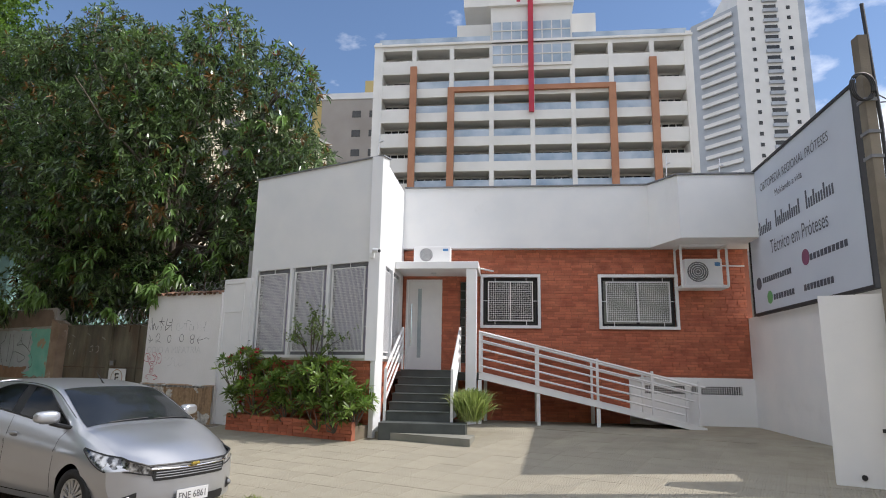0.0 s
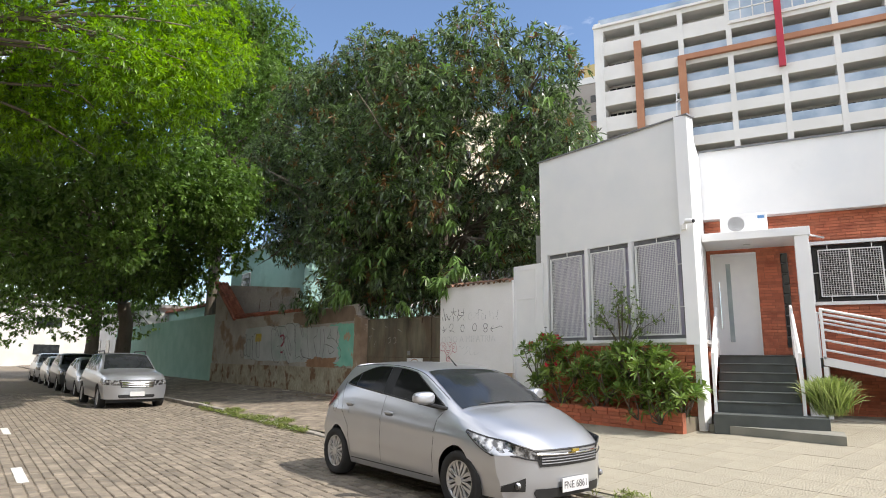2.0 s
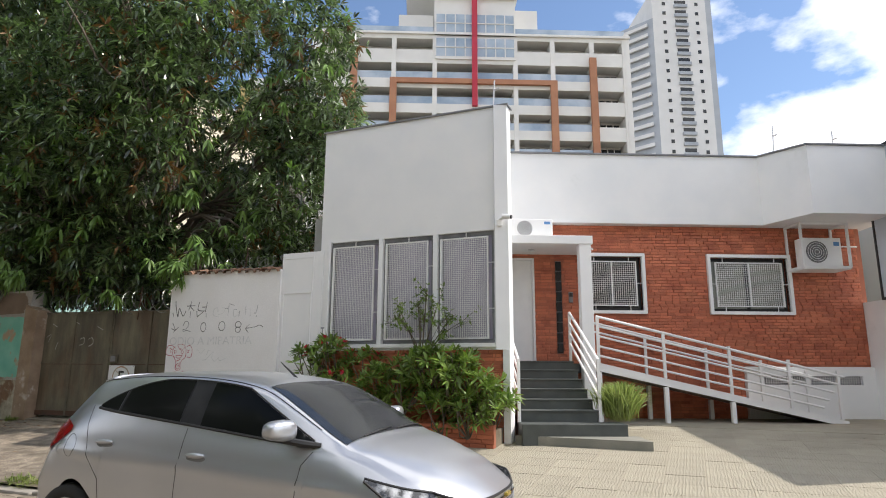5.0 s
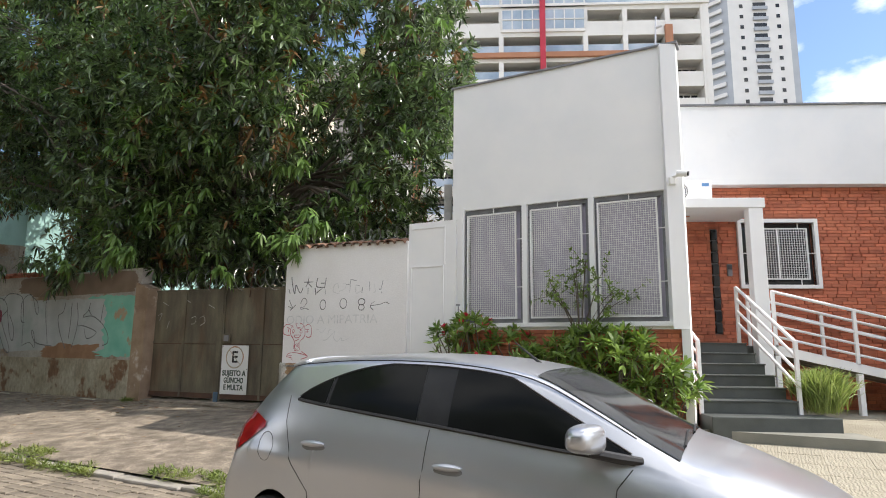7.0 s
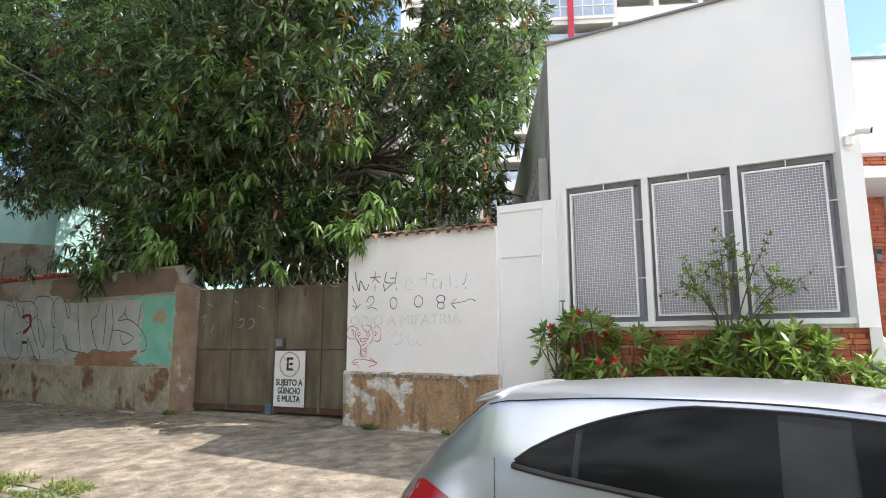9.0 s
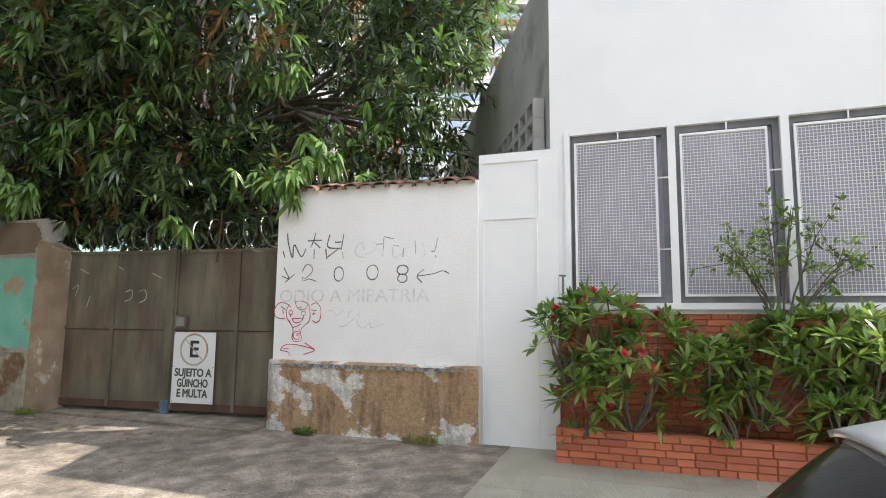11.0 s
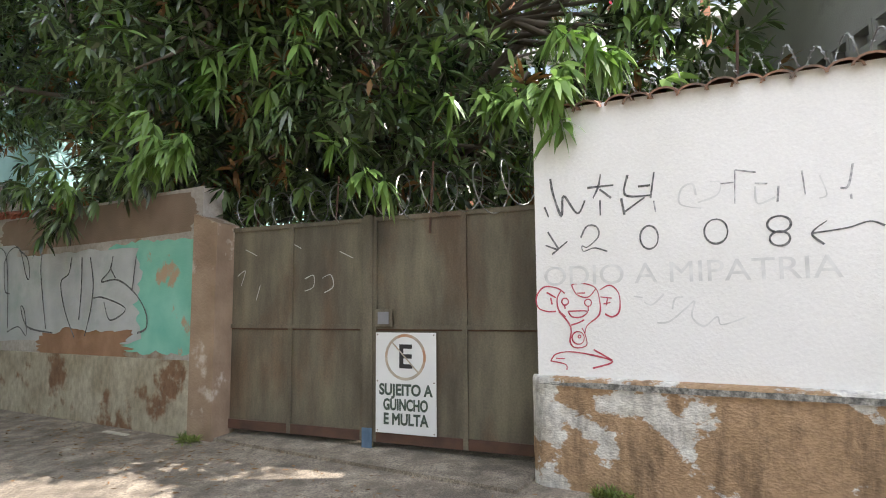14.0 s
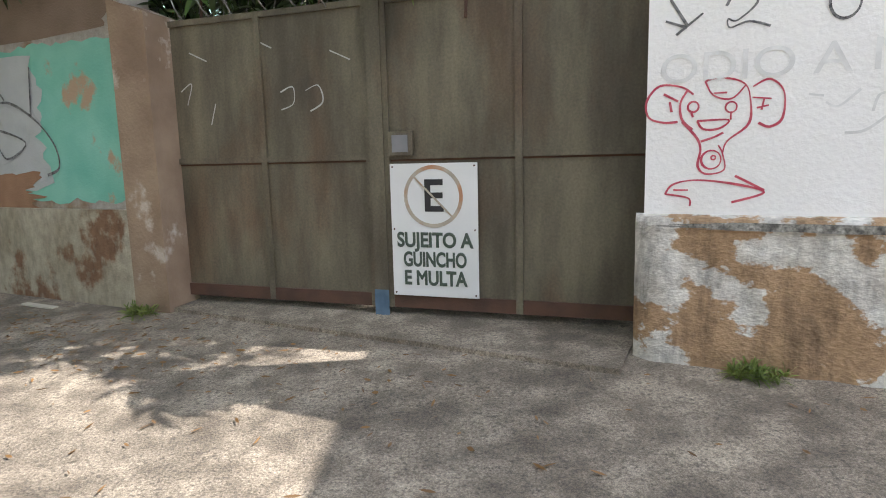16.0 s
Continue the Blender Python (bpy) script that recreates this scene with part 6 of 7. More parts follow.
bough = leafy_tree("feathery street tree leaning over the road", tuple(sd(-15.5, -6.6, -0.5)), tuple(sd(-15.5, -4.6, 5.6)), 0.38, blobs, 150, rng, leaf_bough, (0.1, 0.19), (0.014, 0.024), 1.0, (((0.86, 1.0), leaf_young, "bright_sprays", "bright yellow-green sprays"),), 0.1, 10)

# overgrown bushes inside the old lot
rng = np.random.default_rng(6)
blobs = [(tuple(sd(rng.uniform(-21, -9.6), rng.uniform(10.2, 14.5), rng.uniform(0.5, 2.3))), float(rng.uniform(0.7, 1.1))) for _ in range(20)]
bush = thing("bush", "overgrown dark bushes inside the old lot", "bush")
cs, ds = [], []
for c, q in blobs:
    k = int(70 * q * q)
    d = rng.normal(0, 1, (k, 3))
    d /= np.linalg.norm(d, axis=1, keepdims=True)
    cs.append(np.array(c) + d * q * rng.uniform(0.3, 1.0, (k, 1)) ** 0.5)
    ds.append(d + np.array([[0, 0, 0.2]]))
leaves_mesh("foliage", np.concatenate(cs), np.concatenate(ds), 7, (0.18, 0.3), (0.03, 0.05), 0.3, (0.5, 1.4), leaf_dark, bush, rng)


# ---- plants at the clinic ----
def rosette_shrub(label, spots, rng, material, count, lens, wid, stems=True, flowers=0):
    sh = thing("shrub", label, "shrub")
    cs, ds = [], []
    bm = bmesh.new()
    for (x, y, z), q, k in spots:
        base = Vector((x, y, z - q * 1.1))
        for _ in range(k):
            d = rng.normal(0, 1, 3)
            d[2] = d[2] * 0.75 + 0.35
            d /= np.linalg.norm(d)
            p = np.array((x, y, z)) + d * q * rng.uniform(0.55, 1.05) * np.array([1, 1, 0.9])
            cs.append(p)
            ds.append(d * 0.6 + np.array([0, 0, 0.55]) + rng.normal(0, 0.25, 3))
            if stems and rng.uniform() < 0.3:
                add_tube(bm, [tuple(base), tuple((np.array(base) * 0.5 + p * 0.5) + rng.normal(0, 0.04, 3)), tuple(p)], 0.012, 5, taper=[0.016, 0.011, 0.007])
    tagged(part("stem", bm, bark, sh), kind="stuff")
    cs, ds = np.array(cs), np.array(ds)
    leaves_mesh("foliage", cs, ds, count, lens, wid, 0.18, (0.5, 1.45), material, sh, rng)
    pick = rng.uniform(0, 1, len(cs)) < 0.14
    tips = leaves_mesh("pale_tip", cs[pick] + np.array([0, 0, 0.03]), ds[pick], count, (lens[0] * 0.8, lens[1] * 0.8), wid, 0.1, (0.3, 1.1), leaf_young, sh, rng, "paler young leaf tips")
    tagged(tips, kind="stuff")
    if flowers:
        i = rng.integers(0, len(cs), flowers)
        bloom = leaves_mesh("red_bloom", cs[i] + np.array([0, 0, 0.05]), ds[i], 6, (0.06, 0.1), (0.022, 0.032), 0.1, (0.4, 1.3), petal, sh, rng, "red flowers")
        tagged(bloom, kind="stuff")
    return sh


def bx(x, y, z):
    return HS @ (BX @ Vector((x, y, z)))


rng = np.random.default_rng(11)
for lb, rows_, fl in (
    ("dense oleander shrub with red flowers in the planter", [(0.22, -0.35, 0.95, 0.42, 26), (0.5, -0.28, 1.05, 0.42, 26), (0.75, -0.35, 0.65, 0.42, 24), (0.34, -0.4, 0.5, 0.36, 16), (0.95, -0.2, 0.95, 0.35, 18)], 36),
    ("bushy green shrub with pointed leaf whorls in the planter", [(1.35, -0.3, 0.75, 0.36, 26), (1.75, -0.35, 0.75, 0.42, 36), (2.15, -0.3, 0.95, 0.4, 42), (1.6, -0.4, 0.4, 0.3, 18)], 0),
    ("bright green shrub spilling over the planter end", [(2.5, -0.35, 0.85, 0.45, 46), (2.85, -0.3, 0.65, 0.42, 38), (3.1, -0.3, 0.45, 0.35, 28), (2.4, -0.42, 0.4, 0.32, 22), (2.8, -0.42, 0.35, 0.3, 20)], 0),
):
    rosette_shrub(lb, [(tuple(bx(a, b, c)), q * PLAN, k) for a, b, c, q, k in rows_], rng, leaf_shrub, 12, (0.13, 0.23), (0.016, 0.025), True, fl)

# thin upright bush before the lattice
thin = thing("shrub", "thin airy bush with small leaves before the lattice", "shrub")
bm = bmesh.new()
cs, ds = [], []
root = np.array(bx(1.95, -0.18, 0.8))
for i in range(11):
    side = -0.5 + 1.15 * i / 10 + rng.normal(0, 0.06)
    e = np.array(bx(1.98 + side, -0.24 + rng.normal(0, 0.1), 2.3 - 0.75 * abs(side) ** 1.2 - rng.uniform(0, 0.4)))
    fork = root + (np.array(bx(1.97 + side * 0.25, -0.2, 1.35)) - root) * rng.uniform(0.7, 1.1)
    add_tube(bm, [tuple(root), tuple(fork), tuple(fork * 0.4 + e * 0.6 + np.array([0, 0, 0.06])), tuple(e)], 0.01, 5, taper=[0.016, 0.01, 0.006, 0.003])
    for _ in range(5):
        a_ = fork + (e - fork) * rng.uniform(0.3, 0.95)
        tip = a_ + rng.normal(0, 0.12, 3) + (e - fork) * 0.15 + np.array([0, 0, 0.04])
        add_tube(bm, [tuple(a_), tuple(tip)], 0.004, 4, taper=[0.004, 0.002])
        for t in (0.4, 0.7, 1.0):
            cs.append(a_ + (tip - a_) * t + rng.normal(0, 0.012, 3))
            ds.append(tip - a_ + rng.normal(0, 0.08, 3))
tagged(part("stem", bm, bark, thin), kind="stuff")
leaves_mesh("foliage", np.array(cs), np.array(ds), 6, (0.05, 0.09), (0.009, 0.015), 0.2, (0.3, 1.4), leaf_shrub, thin, rng)

# striped grass clump by the steps
clump = thing("grass_clump", "pale striped grass clump beside the steps", "plant")
k_ = 1300
c0 = np.array(HS @ Vector((0.53, 10.45, 0.2)))
cs = c0 + rng.normal(0, 0.1, (k_, 3)) * np.array([1, 1, 0.2])
ds = rng.normal(0, 0.42, (k_, 3))
ds[:, 2] = np.abs(ds[:, 2]) + 1.7
tuft = leaves_mesh("grass_tuft", cs, ds, 1, (0.6, 1.05), (0.006, 0.011), 0.45, (0.0, 0.2), leaf_grass, clump, rng)
tagged(tuft, kind="stuff")

# weeds along kerb and wall foot
weeds = thing("verge_weeds", "scattered green weeds along kerb and wall foot", "weeds", None, "", "stuff")
cs = []
for s0, s1, d0, d1, k_ in ((-17.5, -8.6, 4.74, 5.2, 1500), (-11.25, -11.0, 8.48, 8.58, 28), (-10.0, -9.6, 8.5, 8.57, 24), (-15.35, -15.1, 8.3, 8.42, 28), (-4.6, -3.0, 4.85, 5.05, 60), (-8.6, -5, 4.9, 5.1, 60)):
    for _ in range(k_):
        s_, d_ = rng.uniform(s0, s1), rng.uniform(d0, d1)
        if noise.noise((s_ * 1.1, d_ * 2, 4)) > 0.02 or k_ < 29:
            cs.append(tuple(sd(s_, d_, ground_z(d_) + (0.01 if d_ > 4.95 else 0.03))))
cs = np.array(cs)
ds = rng.normal(0, 0.5, cs.shape)
ds[:, 2] = 1
tagged(leaves_mesh("tufts", cs, ds, 9, (0.05, 0.16), (0.003, 0.007), 0.45, (0.1, 1.2), weed_mat, weeds, rng), kind="stuff")
litter = thing("leaf_litter", "fallen brown leaves and twigs on the pavement", "leaf litter", None, "", "stuff")
cs = np.array([tuple(sd(s_, d_, ground_z(d_) + 0.012)) for s_, d_ in zip(np.concatenate([rng.uniform(-20, -9, 420), rng.normal(-15.6, 1.3, 520)]), np.concatenate([rng.triangular(5.1, 8.45, 8.5, 420), rng.triangular(7.2, 8.0, 8.4, 520)]))])
turn = rng.uniform(0, 6.28, 940)
ds = np.stack([np.cos(turn), np.sin(turn), np.full(940, 0.06)], 1)
tagged(leaves_mesh("leaves", cs, ds, 1, (0.03, 0.085), (0.004, 0.01), 0.02, (0, 0.1), leaf_dry, litter, rng), kind="stuff")

# ---- parked cars farther along ----
SUV = dict(HATCH)
SUV.update(
    lift=0.14,
    length=4.3, wheel=0.34, arch=0.395, axles=(0.85, 3.5), sill=0.3, mid=0.7, crease=0.01, nose=0.3, tail=0.2,
    top=[(0, 0.84), (0.08, 0.93), (0.3, 1.03), (0.7, 1.09), (1.1, 1.13), (1.25, 1.16), (1.6, 1.4), (1.9, 1.57), (2.2, 1.62), (3.0, 1.64), (3.8, 1.6), (4.05, 1.45), (4.2, 1.1), (4.3, 0.85)],
    belt=[(0, 0.78), (0.3, 0.92), (0.9, 1.02), (1.3, 1.05), (3.0, 1.1), (3.9, 1.12), (4.15, 1.0), (4.3, 0.8)],
    wide=[(0, 0.86), (0.4, 0.9), (2.0, 0.91), (3.9, 0.9), (4.3, 0.84)], belt_w=[(0, 0.82), (0.6, 0.83), (3.5, 0.82), (4.3, 0.78)], roof_w=[(0, 0.72), (1.2, 0.75), (1.7, 0.68), (2.2, 0.62), (4.3, 0.64)],
    panes=[(1.5, 2.35), (2.45, 3.2), (3.3, 3.85)], screen=(1.27, 2.0), back=(4.0, 4.18), lamp_len=0.4,
    a_line=lambda x: 1.1 + (x - 1.5) * 0.8, c_line=lambda x: 1.14 + (3.9 - x) * 1.6, lamp_z=lambda u: (0.68 + 0.08 * u, 0.83 + 0.06 * u),
)
dark_paint = paint("dark_car_paint", (0.05, 0.055, 0.06), (0.06, 0.065, 0.07))
white_car = paint("white_car_paint", (0.6, 0.6, 0.6), (0.64, 0.64, 0.64))
suv = build_car("silver sport utility car parked facing along the street", STREET @ pose(*(PLAN * v for v in (-17.9, 3.5, -0.4)), 0, 0, 1.0) @ Matrix.Scale(0.98, 4), SUV, silver, detail=False)
for y in (-0.6, 0.6):
    part("roof_rail", tube([(-2.0, y, 1.6), (-2.1, y, 1.69), (-3.5, y, 1.68), (-3.6, y, 1.6)], 0.02, 6), black_plastic, suv)
for s_, shp, colr, lb in ((-23.3, HATCH, silver, "grey hatchback parked behind the sport utility car"), (-27.7, SUV, dark_paint, "dark car parked farther along the street"), (-32.5, HATCH, white_car, "pale hatchback parked far along the street"), (-37.0, SUV, silver, "silver car parked near the street's end")):
    build_car(lb, STREET @ pose(*(PLAN * v for v in (s_, 3.6, -0.4)), 0, 0, 0.5) @ Matrix.Scale(0.98, 4), shp, colr, "parked cars", detail=False)

# ---- neighbours along the street ----
house_teal = thing("teal_house", "two-storey teal house behind its street wall", "house", ST)
teal_pale = mat("pale_teal_wall", (0.3, 0.5, 0.46), (0.36, 0.56, 0.52), 0.8, 0.85, 0.2, c=(0.26, 0.42, 0.38), cscale=0.6)
structure(part("wall_teal", box(-50, -27.9, 8.5, 8.7, -0.3, 2.85, ST), teal_mat), "teal painted street wall", "wall")
part("main_wall", box(-38, -27.5, 12.5, 22, 0, 7.0), teal_pale, house_teal)
part("wing_wall", box(-33, -26.0, 14.5, 22, 0, 5.6), teal_pale, house_teal)
part("low_wall", box(-50, -38, 12, 22, 0, 4.2), teal_pale, house_teal)
part("roof", prism([(-50.3, 11.7), (-37.9, 11.7), (-37.9, 22), (-50.3, 22)], [4.2, 4.2, 5.8, 5.8], [4.35, 4.35, 5.95, 5.95]), red_clay, house_teal, "red tiled roof")
part("roof_slab", box(-38.2, -27.3, 12.3, 22.2, 7.0, 7.15), white_paint, house_teal)
for s_, z_ in ((-36, 4.6), (-36, 1.6)):
    w = part("window", box(s_, s_ + 1.3, 12.44, 12.5, z_, z_ + 1.2), dark_glass, house_teal)
    part("frame", box(s_ - 0.06, s_ + 1.36, 12.47, 12.498, z_ - 0.06, z_ + 1.26), white_metal, w)
part("side_window", box(-25.99, -25.94, 16.0, 17.3, 3.6, 4.5), dark_glass, house_teal)
gable = structure(thing("gable_wall", "", "", ST), "mossy gable wall with red tile edge behind the old wall", "wall")
part("gable", prism([(-27.9, 8.5), (-25.3, 8.5), (-25.3, 8.75), (-27.9, 8.75)], 2.5, [4.2, 2.55, 2.55, 4.2]), old_render, gable)
part("back_wall", prism([(-27.6, 8.95), (-23.4, 10.3), (-23.5, 10.5), (-27.7, 9.15)], 0, [4.15, 3.8, 3.8, 4.15]), old_render, gable)
for i in range(9):
    a, b = -27.95 + i * 0.3, -27.95 + (i + 1) * 0.3 + 0.05
    za, zb = 4.2 - (a + 27.9) * 0.635, 4.2 - (b + 27.9) * 0.635
    for k in range(4):
        d_ = 8.36 + 0.16 * k
        part("roof_tile", tube([(a, d_ + 0.08, za + 0.05), (b, d_ + 0.08, zb + 0.02)], 0.075, 8), red_clay, gable)



def block_house(label, s0, s1, d0, d1, h, material, floors, bays, m=ST):
    b = thing("house", label, "house", m)
    part("wall", box(s0, s1, d0, d1, -0.5, h), material, b)
    part("roof", box(s0 - 0.3, s1 + 0.3, d0 - 0.3, d1 + 0.3, h, h + 0.25), grey_render, b)
    for f in range(floors):
        for i in range(bays):
            s_ = s0 + (i + 0.3) * (s1 - s0) / bays
            z_ = 1.0 + f * (h - 0.4) / floors
            part("window", box(s_, s_ + (s1 - s0) / bays * 0.4, d0 - 0.04, d0 + 0.02, z_, z_ + 1.2), dark_glass, b)
    for f in range(floors):
        for i in range(3):
            d_ = d0 + (i + 0.3) * (d1 - d0) / 3
            z_ = 1.0 + f * (h - 0.4) / floors
            part("window", box(s1 - 0.02, s1 + 0.04, d_, d_ + (d1 - d0) / 9, z_, z_ + 1.2), dark_glass, b)
    return b


cream = mat("cream_wall", (0.6, 0.53, 0.4), (0.68, 0.61, 0.48), 0.6, 0.9, 0.2)
pale = mat("pale_wall", (0.55, 0.54, 0.5), (0.64, 0.63, 0.6), 0.6, 0.9, 0.2)
block_house("cream apartment block behind the trees", -62, -44, 34, 50, 26, cream, 8, 6)
block_house("pale low house at the street corner", -66, -50, 9, 20, 4.6, pale, 1, 4)
block_house("pale house closing the far end of the street", -96, -88, -12, 12, 7.0, pale, 2, 5)
# unseen row across the street, added for the car's reflections
block_house("unseen cream house added far along across the street", -88, -50, -26, -12, 7.0, cream, 2, 8)
block_house("unseen pale house added across the street", -46, -14, -24, -11, 6.5, pale, 2, 7)
block_house("unseen cream house added across the street", -10, 26, -26, -11, 8.5, cream, 2, 8)
hs = thing("neighbour_roof", "red tiled roof of the next house", "roof", HS)
part("roof", prism([(7.5, 13.0), (16, 13.0), (16, 22), (7.5, 22)], [4.7, 4.7, 4.7, 4.7], [4.9, 4.9, 7.0, 7.0]), red_clay, hs)
part("wall", box(7.6, 15.9, 13.2, 21.8, -0.3, 4.7), pale, hs)

# unseen trees across the street, added and sized to darken the car glass reflections
rng = np.random.default_rng(33)
for s_, d_ in ((-17, -8.3), (-9, -8.5), (-1, -8.3)):
    c_ = sd(s_, d_ - 0.6, 7.2)
    leafy_tree("unseen leafy tree added across the road to darken reflections", tuple(sd(s_, d_, -0.4)), tuple(sd(s_, d_, 3.0)), 0.25, crown_blobs(tuple(c_), (4.6, 3.0, 3.8), 44, (1.2, 1.9), rng, 3.0), 30, rng, leaf_fine, (0.2, 0.34), (0.05, 0.08), 1.0, (), 0.1, 6)

# ---- towers beyond ----
apt = thing("apartment_building", "wide white apartment block with balconies and orange frames", "apartment building", HS)
apt_white = mat("apartment_white", (0.66, 0.65, 0.62), (0.73, 0.72, 0.69), 0.3, 0.8, 0.1)
# darker copy of apt_white: the shade inside the loggias painted in
apt_shade = mat("shaded_loggia_wall", (0.5, 0.48, 0.45), (0.58, 0.56, 0.52), 0.5, 0.8, 0.1)
apt_orange = mat("orange_cladding", (0.36, 0.16, 0.085), (0.42, 0.2, 0.11), 0.5, 0.7, 0.1)
rail_glass = mat("balcony_glass", (0.25, 0.33, 0.42), (0.45, 0.52, 0.6), 0.35, 0.08, 0.0)
red_paint = mat("red_strip", (0.4, 0.015, 0.035), (0.48, 0.02, 0.05), 0.5, 0.5, 0.0)
AY, PITCH = 75.0, 3.5
EDGES = [-16.2, -11.55, -6.4, -1.0, 4.4, 9.7, 14.7, 20.0, 24.4]
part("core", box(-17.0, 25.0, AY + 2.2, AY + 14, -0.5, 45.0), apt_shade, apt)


def window_band(a, b, zt):
    w = part("window_wall", box(a + 0.1, b - 0.1, AY - 0.3, AY - 0.1, zt - 3.1, zt - 0.5), rail_glass, apt)
    for k in range(5):
        x = a + 0.1 + (b - a - 0.2) * k / 4
        part("mullion", box(x - 0.07, x + 0.07, AY - 0.38, AY - 0.3, zt - 3.1, zt - 0.5), apt_white, w)
    part("transom", box(a + 0.1, b - 0.1, AY - 0.38, AY - 0.3, zt - 1.9, zt - 1.75), apt_white, w)
    part("spandrel", box(a, b, AY - 0.3, AY - 0.05, zt - 3.5, zt - 3.1), apt_white, apt)


for a, b in zip(EDGES[3:5], EDGES[4:6]):
    window_band(a, b, 44.5 + PITCH)
for f in range(13):
    zt = 44.5 - PITCH * f
    part("slab", box(-17.1, 25.1, AY - 0.05, AY + 2.2, zt - 0.55, zt), apt_white, apt)
    for i in range(8):
        a, b = EDGES[i], EDGES[i + 1]
        outer = i in (0, 7) or f == 0
        if i in (3, 4) and f < 1:
            window_band(a, b, zt)
            continue
        if outer:
            part("parapet", box(a, b, AY - 0.04, AY + 0.15, zt - 3.5, zt - 2.1), apt_white, apt)
        else:
            part("parapet", box(a, b, AY - 0.04, AY + 0.15, zt - 3.5, zt - 2.75), apt_white, apt)
            part("balcony_glass", box(a + 0.2, b - 0.2, AY, AY + 0.06, zt - 2.75, zt - 1.75), rail_glass, apt)
        w = part("window", box(a + 0.4, b - 0.4, AY + 2.1, AY + 2.19, zt - 3.2, zt - 0.9), dark_glass, apt)
        for k in range(5):
            x = a + 0.4 + (b - a - 0.8) * k / 4
            part("frame", box(x - 0.05, x + 0.05, AY + 2.04, AY + 2.1, zt - 3.2, zt - 0.9), apt_white, w)
for i, x in enumerate(EDGES):
    part("column", box(x - 0.3, x + 0.3, AY - 0.15, AY + 2.2, -0.5, 44.4), apt_white, apt)
for i in (0, 8):
    x = EDGES[i]
    part("end_wall", box(x - 0.9 if i == 0 else x, x if i == 0 else x + 0.7, AY - 0.2, AY + 14, -0.5, 45.2), apt_white, apt)
for x, zt in ((EDGES[1], 41.3), (EDGES[2], 38.1), (EDGES[6], 38.1), (EDGES[7], 41.5)):
    part("orange_pillar", box(x - 0.45, x + 0.45, AY - 0.6, AY - 0.16, -0.5, zt), apt_orange, apt, "orange brown pillar")
part("orange_beam", box(EDGES[2] + 0.45, EDGES[6] - 0.45, AY - 0.6, AY - 0.16, 37.45, 38.1), apt_orange, apt, "orange brown beam")
part("cornice", box(-17.2, 25.2, AY - 0.4, AY + 14, 44.5, 44.8), apt_white, apt)
for a, b in ((-16.5, -1.2), (9.8, 24.6)):
    part("terrace_rail", box(a, b, AY + 0.1, AY + 0.16, 44.8, 45.8), rail_glass, apt)
    part("pergola", box(a + 5, b - 4, AY + 2, AY + 5, 46.2, 46.35), ink, apt)
part("penthouse", box(-6.0, -1.2, AY + 3, AY + 12, 44.8, 49.3), apt_white, apt)
part("penthouse", box(9.9, 13.4, AY + 3, AY + 12, 44.8, 50.4), apt_white, apt)
part("centre_tower", box(-1.1, 9.8, AY + 0.1, AY + 12, 44.8, 51.5), apt_white, apt)
part("centre_ledge", box(-1.4, 10.1, AY - 0.4, AY + 12.2, 50.0, 50.4), apt_white, apt)
part("top_block", box(-5.0, 9.0, AY + 2, AY + 10, 51.5, 54), apt_white, apt)
part("red_strip", box(3.9, 4.6, AY - 0.7, AY - 0.3, 34.3, 56), red_paint, apt, "red vertical strip")
part("red_strip", box(2.4, 2.9, AY - 0.1, AY, 50.6, 56), red_paint, apt, "red vertical strip")

tower = thing("apartment_tower", "tall pale grey residential tower with balconies", "apartment building", HS)
tw = mat("tower_white", (0.62, 0.62, 0.61), (0.68, 0.68, 0.67), 0.2, 0.85, 0.1)
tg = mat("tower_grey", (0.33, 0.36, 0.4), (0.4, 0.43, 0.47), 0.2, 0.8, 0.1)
TY = 185.0
part("main", box(75.0, 93.5, TY, TY + 22, 0, 128), tw, tower)
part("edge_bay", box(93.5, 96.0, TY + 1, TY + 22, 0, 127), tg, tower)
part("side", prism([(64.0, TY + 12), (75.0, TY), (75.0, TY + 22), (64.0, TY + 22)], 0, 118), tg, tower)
for f in range(34):
    z = 122 - f * 3.55
    if z < 20:
        break
    part("balcony", box(82.5, 87.0, TY - 0.8, TY - 0.05, z, z + 1.1), tg, tower)
    part("loggia", box(82.8, 86.7, TY - 0.06, TY + 0.02, z + 1.1, z + 2.7), dark_glass, tower)
    for x in (78.5, 89.8):
        part("window", box(x, x + 1.1, TY - 0.1, TY - 0.01, z + 0.9, z + 2.1), dark_glass, tower)
    if z < 117:
        part("side_balcony", prism([(65.5, TY + 9.8), (73.5, TY + 1.0), (73.0, TY + 0.4), (65.0, TY + 9.2)], z, z + 1.2), tw, tower)
back_tower = thing("apartment_tower", "brown grey apartment tower with a yellow side", "apartment building", HS)
bt = mat("brown_tower", (0.3, 0.27, 0.24), (0.36, 0.33, 0.3), 0.2, 0.85, 0.1)
part("main", box(-31.0, -17.0, 95, 110, 0, 47.5), bt, back_tower)
part("side", box(-33.0, -31.0, 96, 110, 0, 47.0), mat("yellow_tower", (0.5, 0.38, 0.15), (0.55, 0.42, 0.18), 0.2, 0.85, 0.1), back_tower)
part("roof_block", box(-24, -20, 97, 105, 47.5, 51), mat("ochre_block", (0.45, 0.36, 0.15), (0.5, 0.4, 0.18), 0.2, 0.85, 0.1), back_tower)
part("rim", box(-31.2, -16.8, 94.8, 95.0, 46.6, 47.7), tw, back_tower)
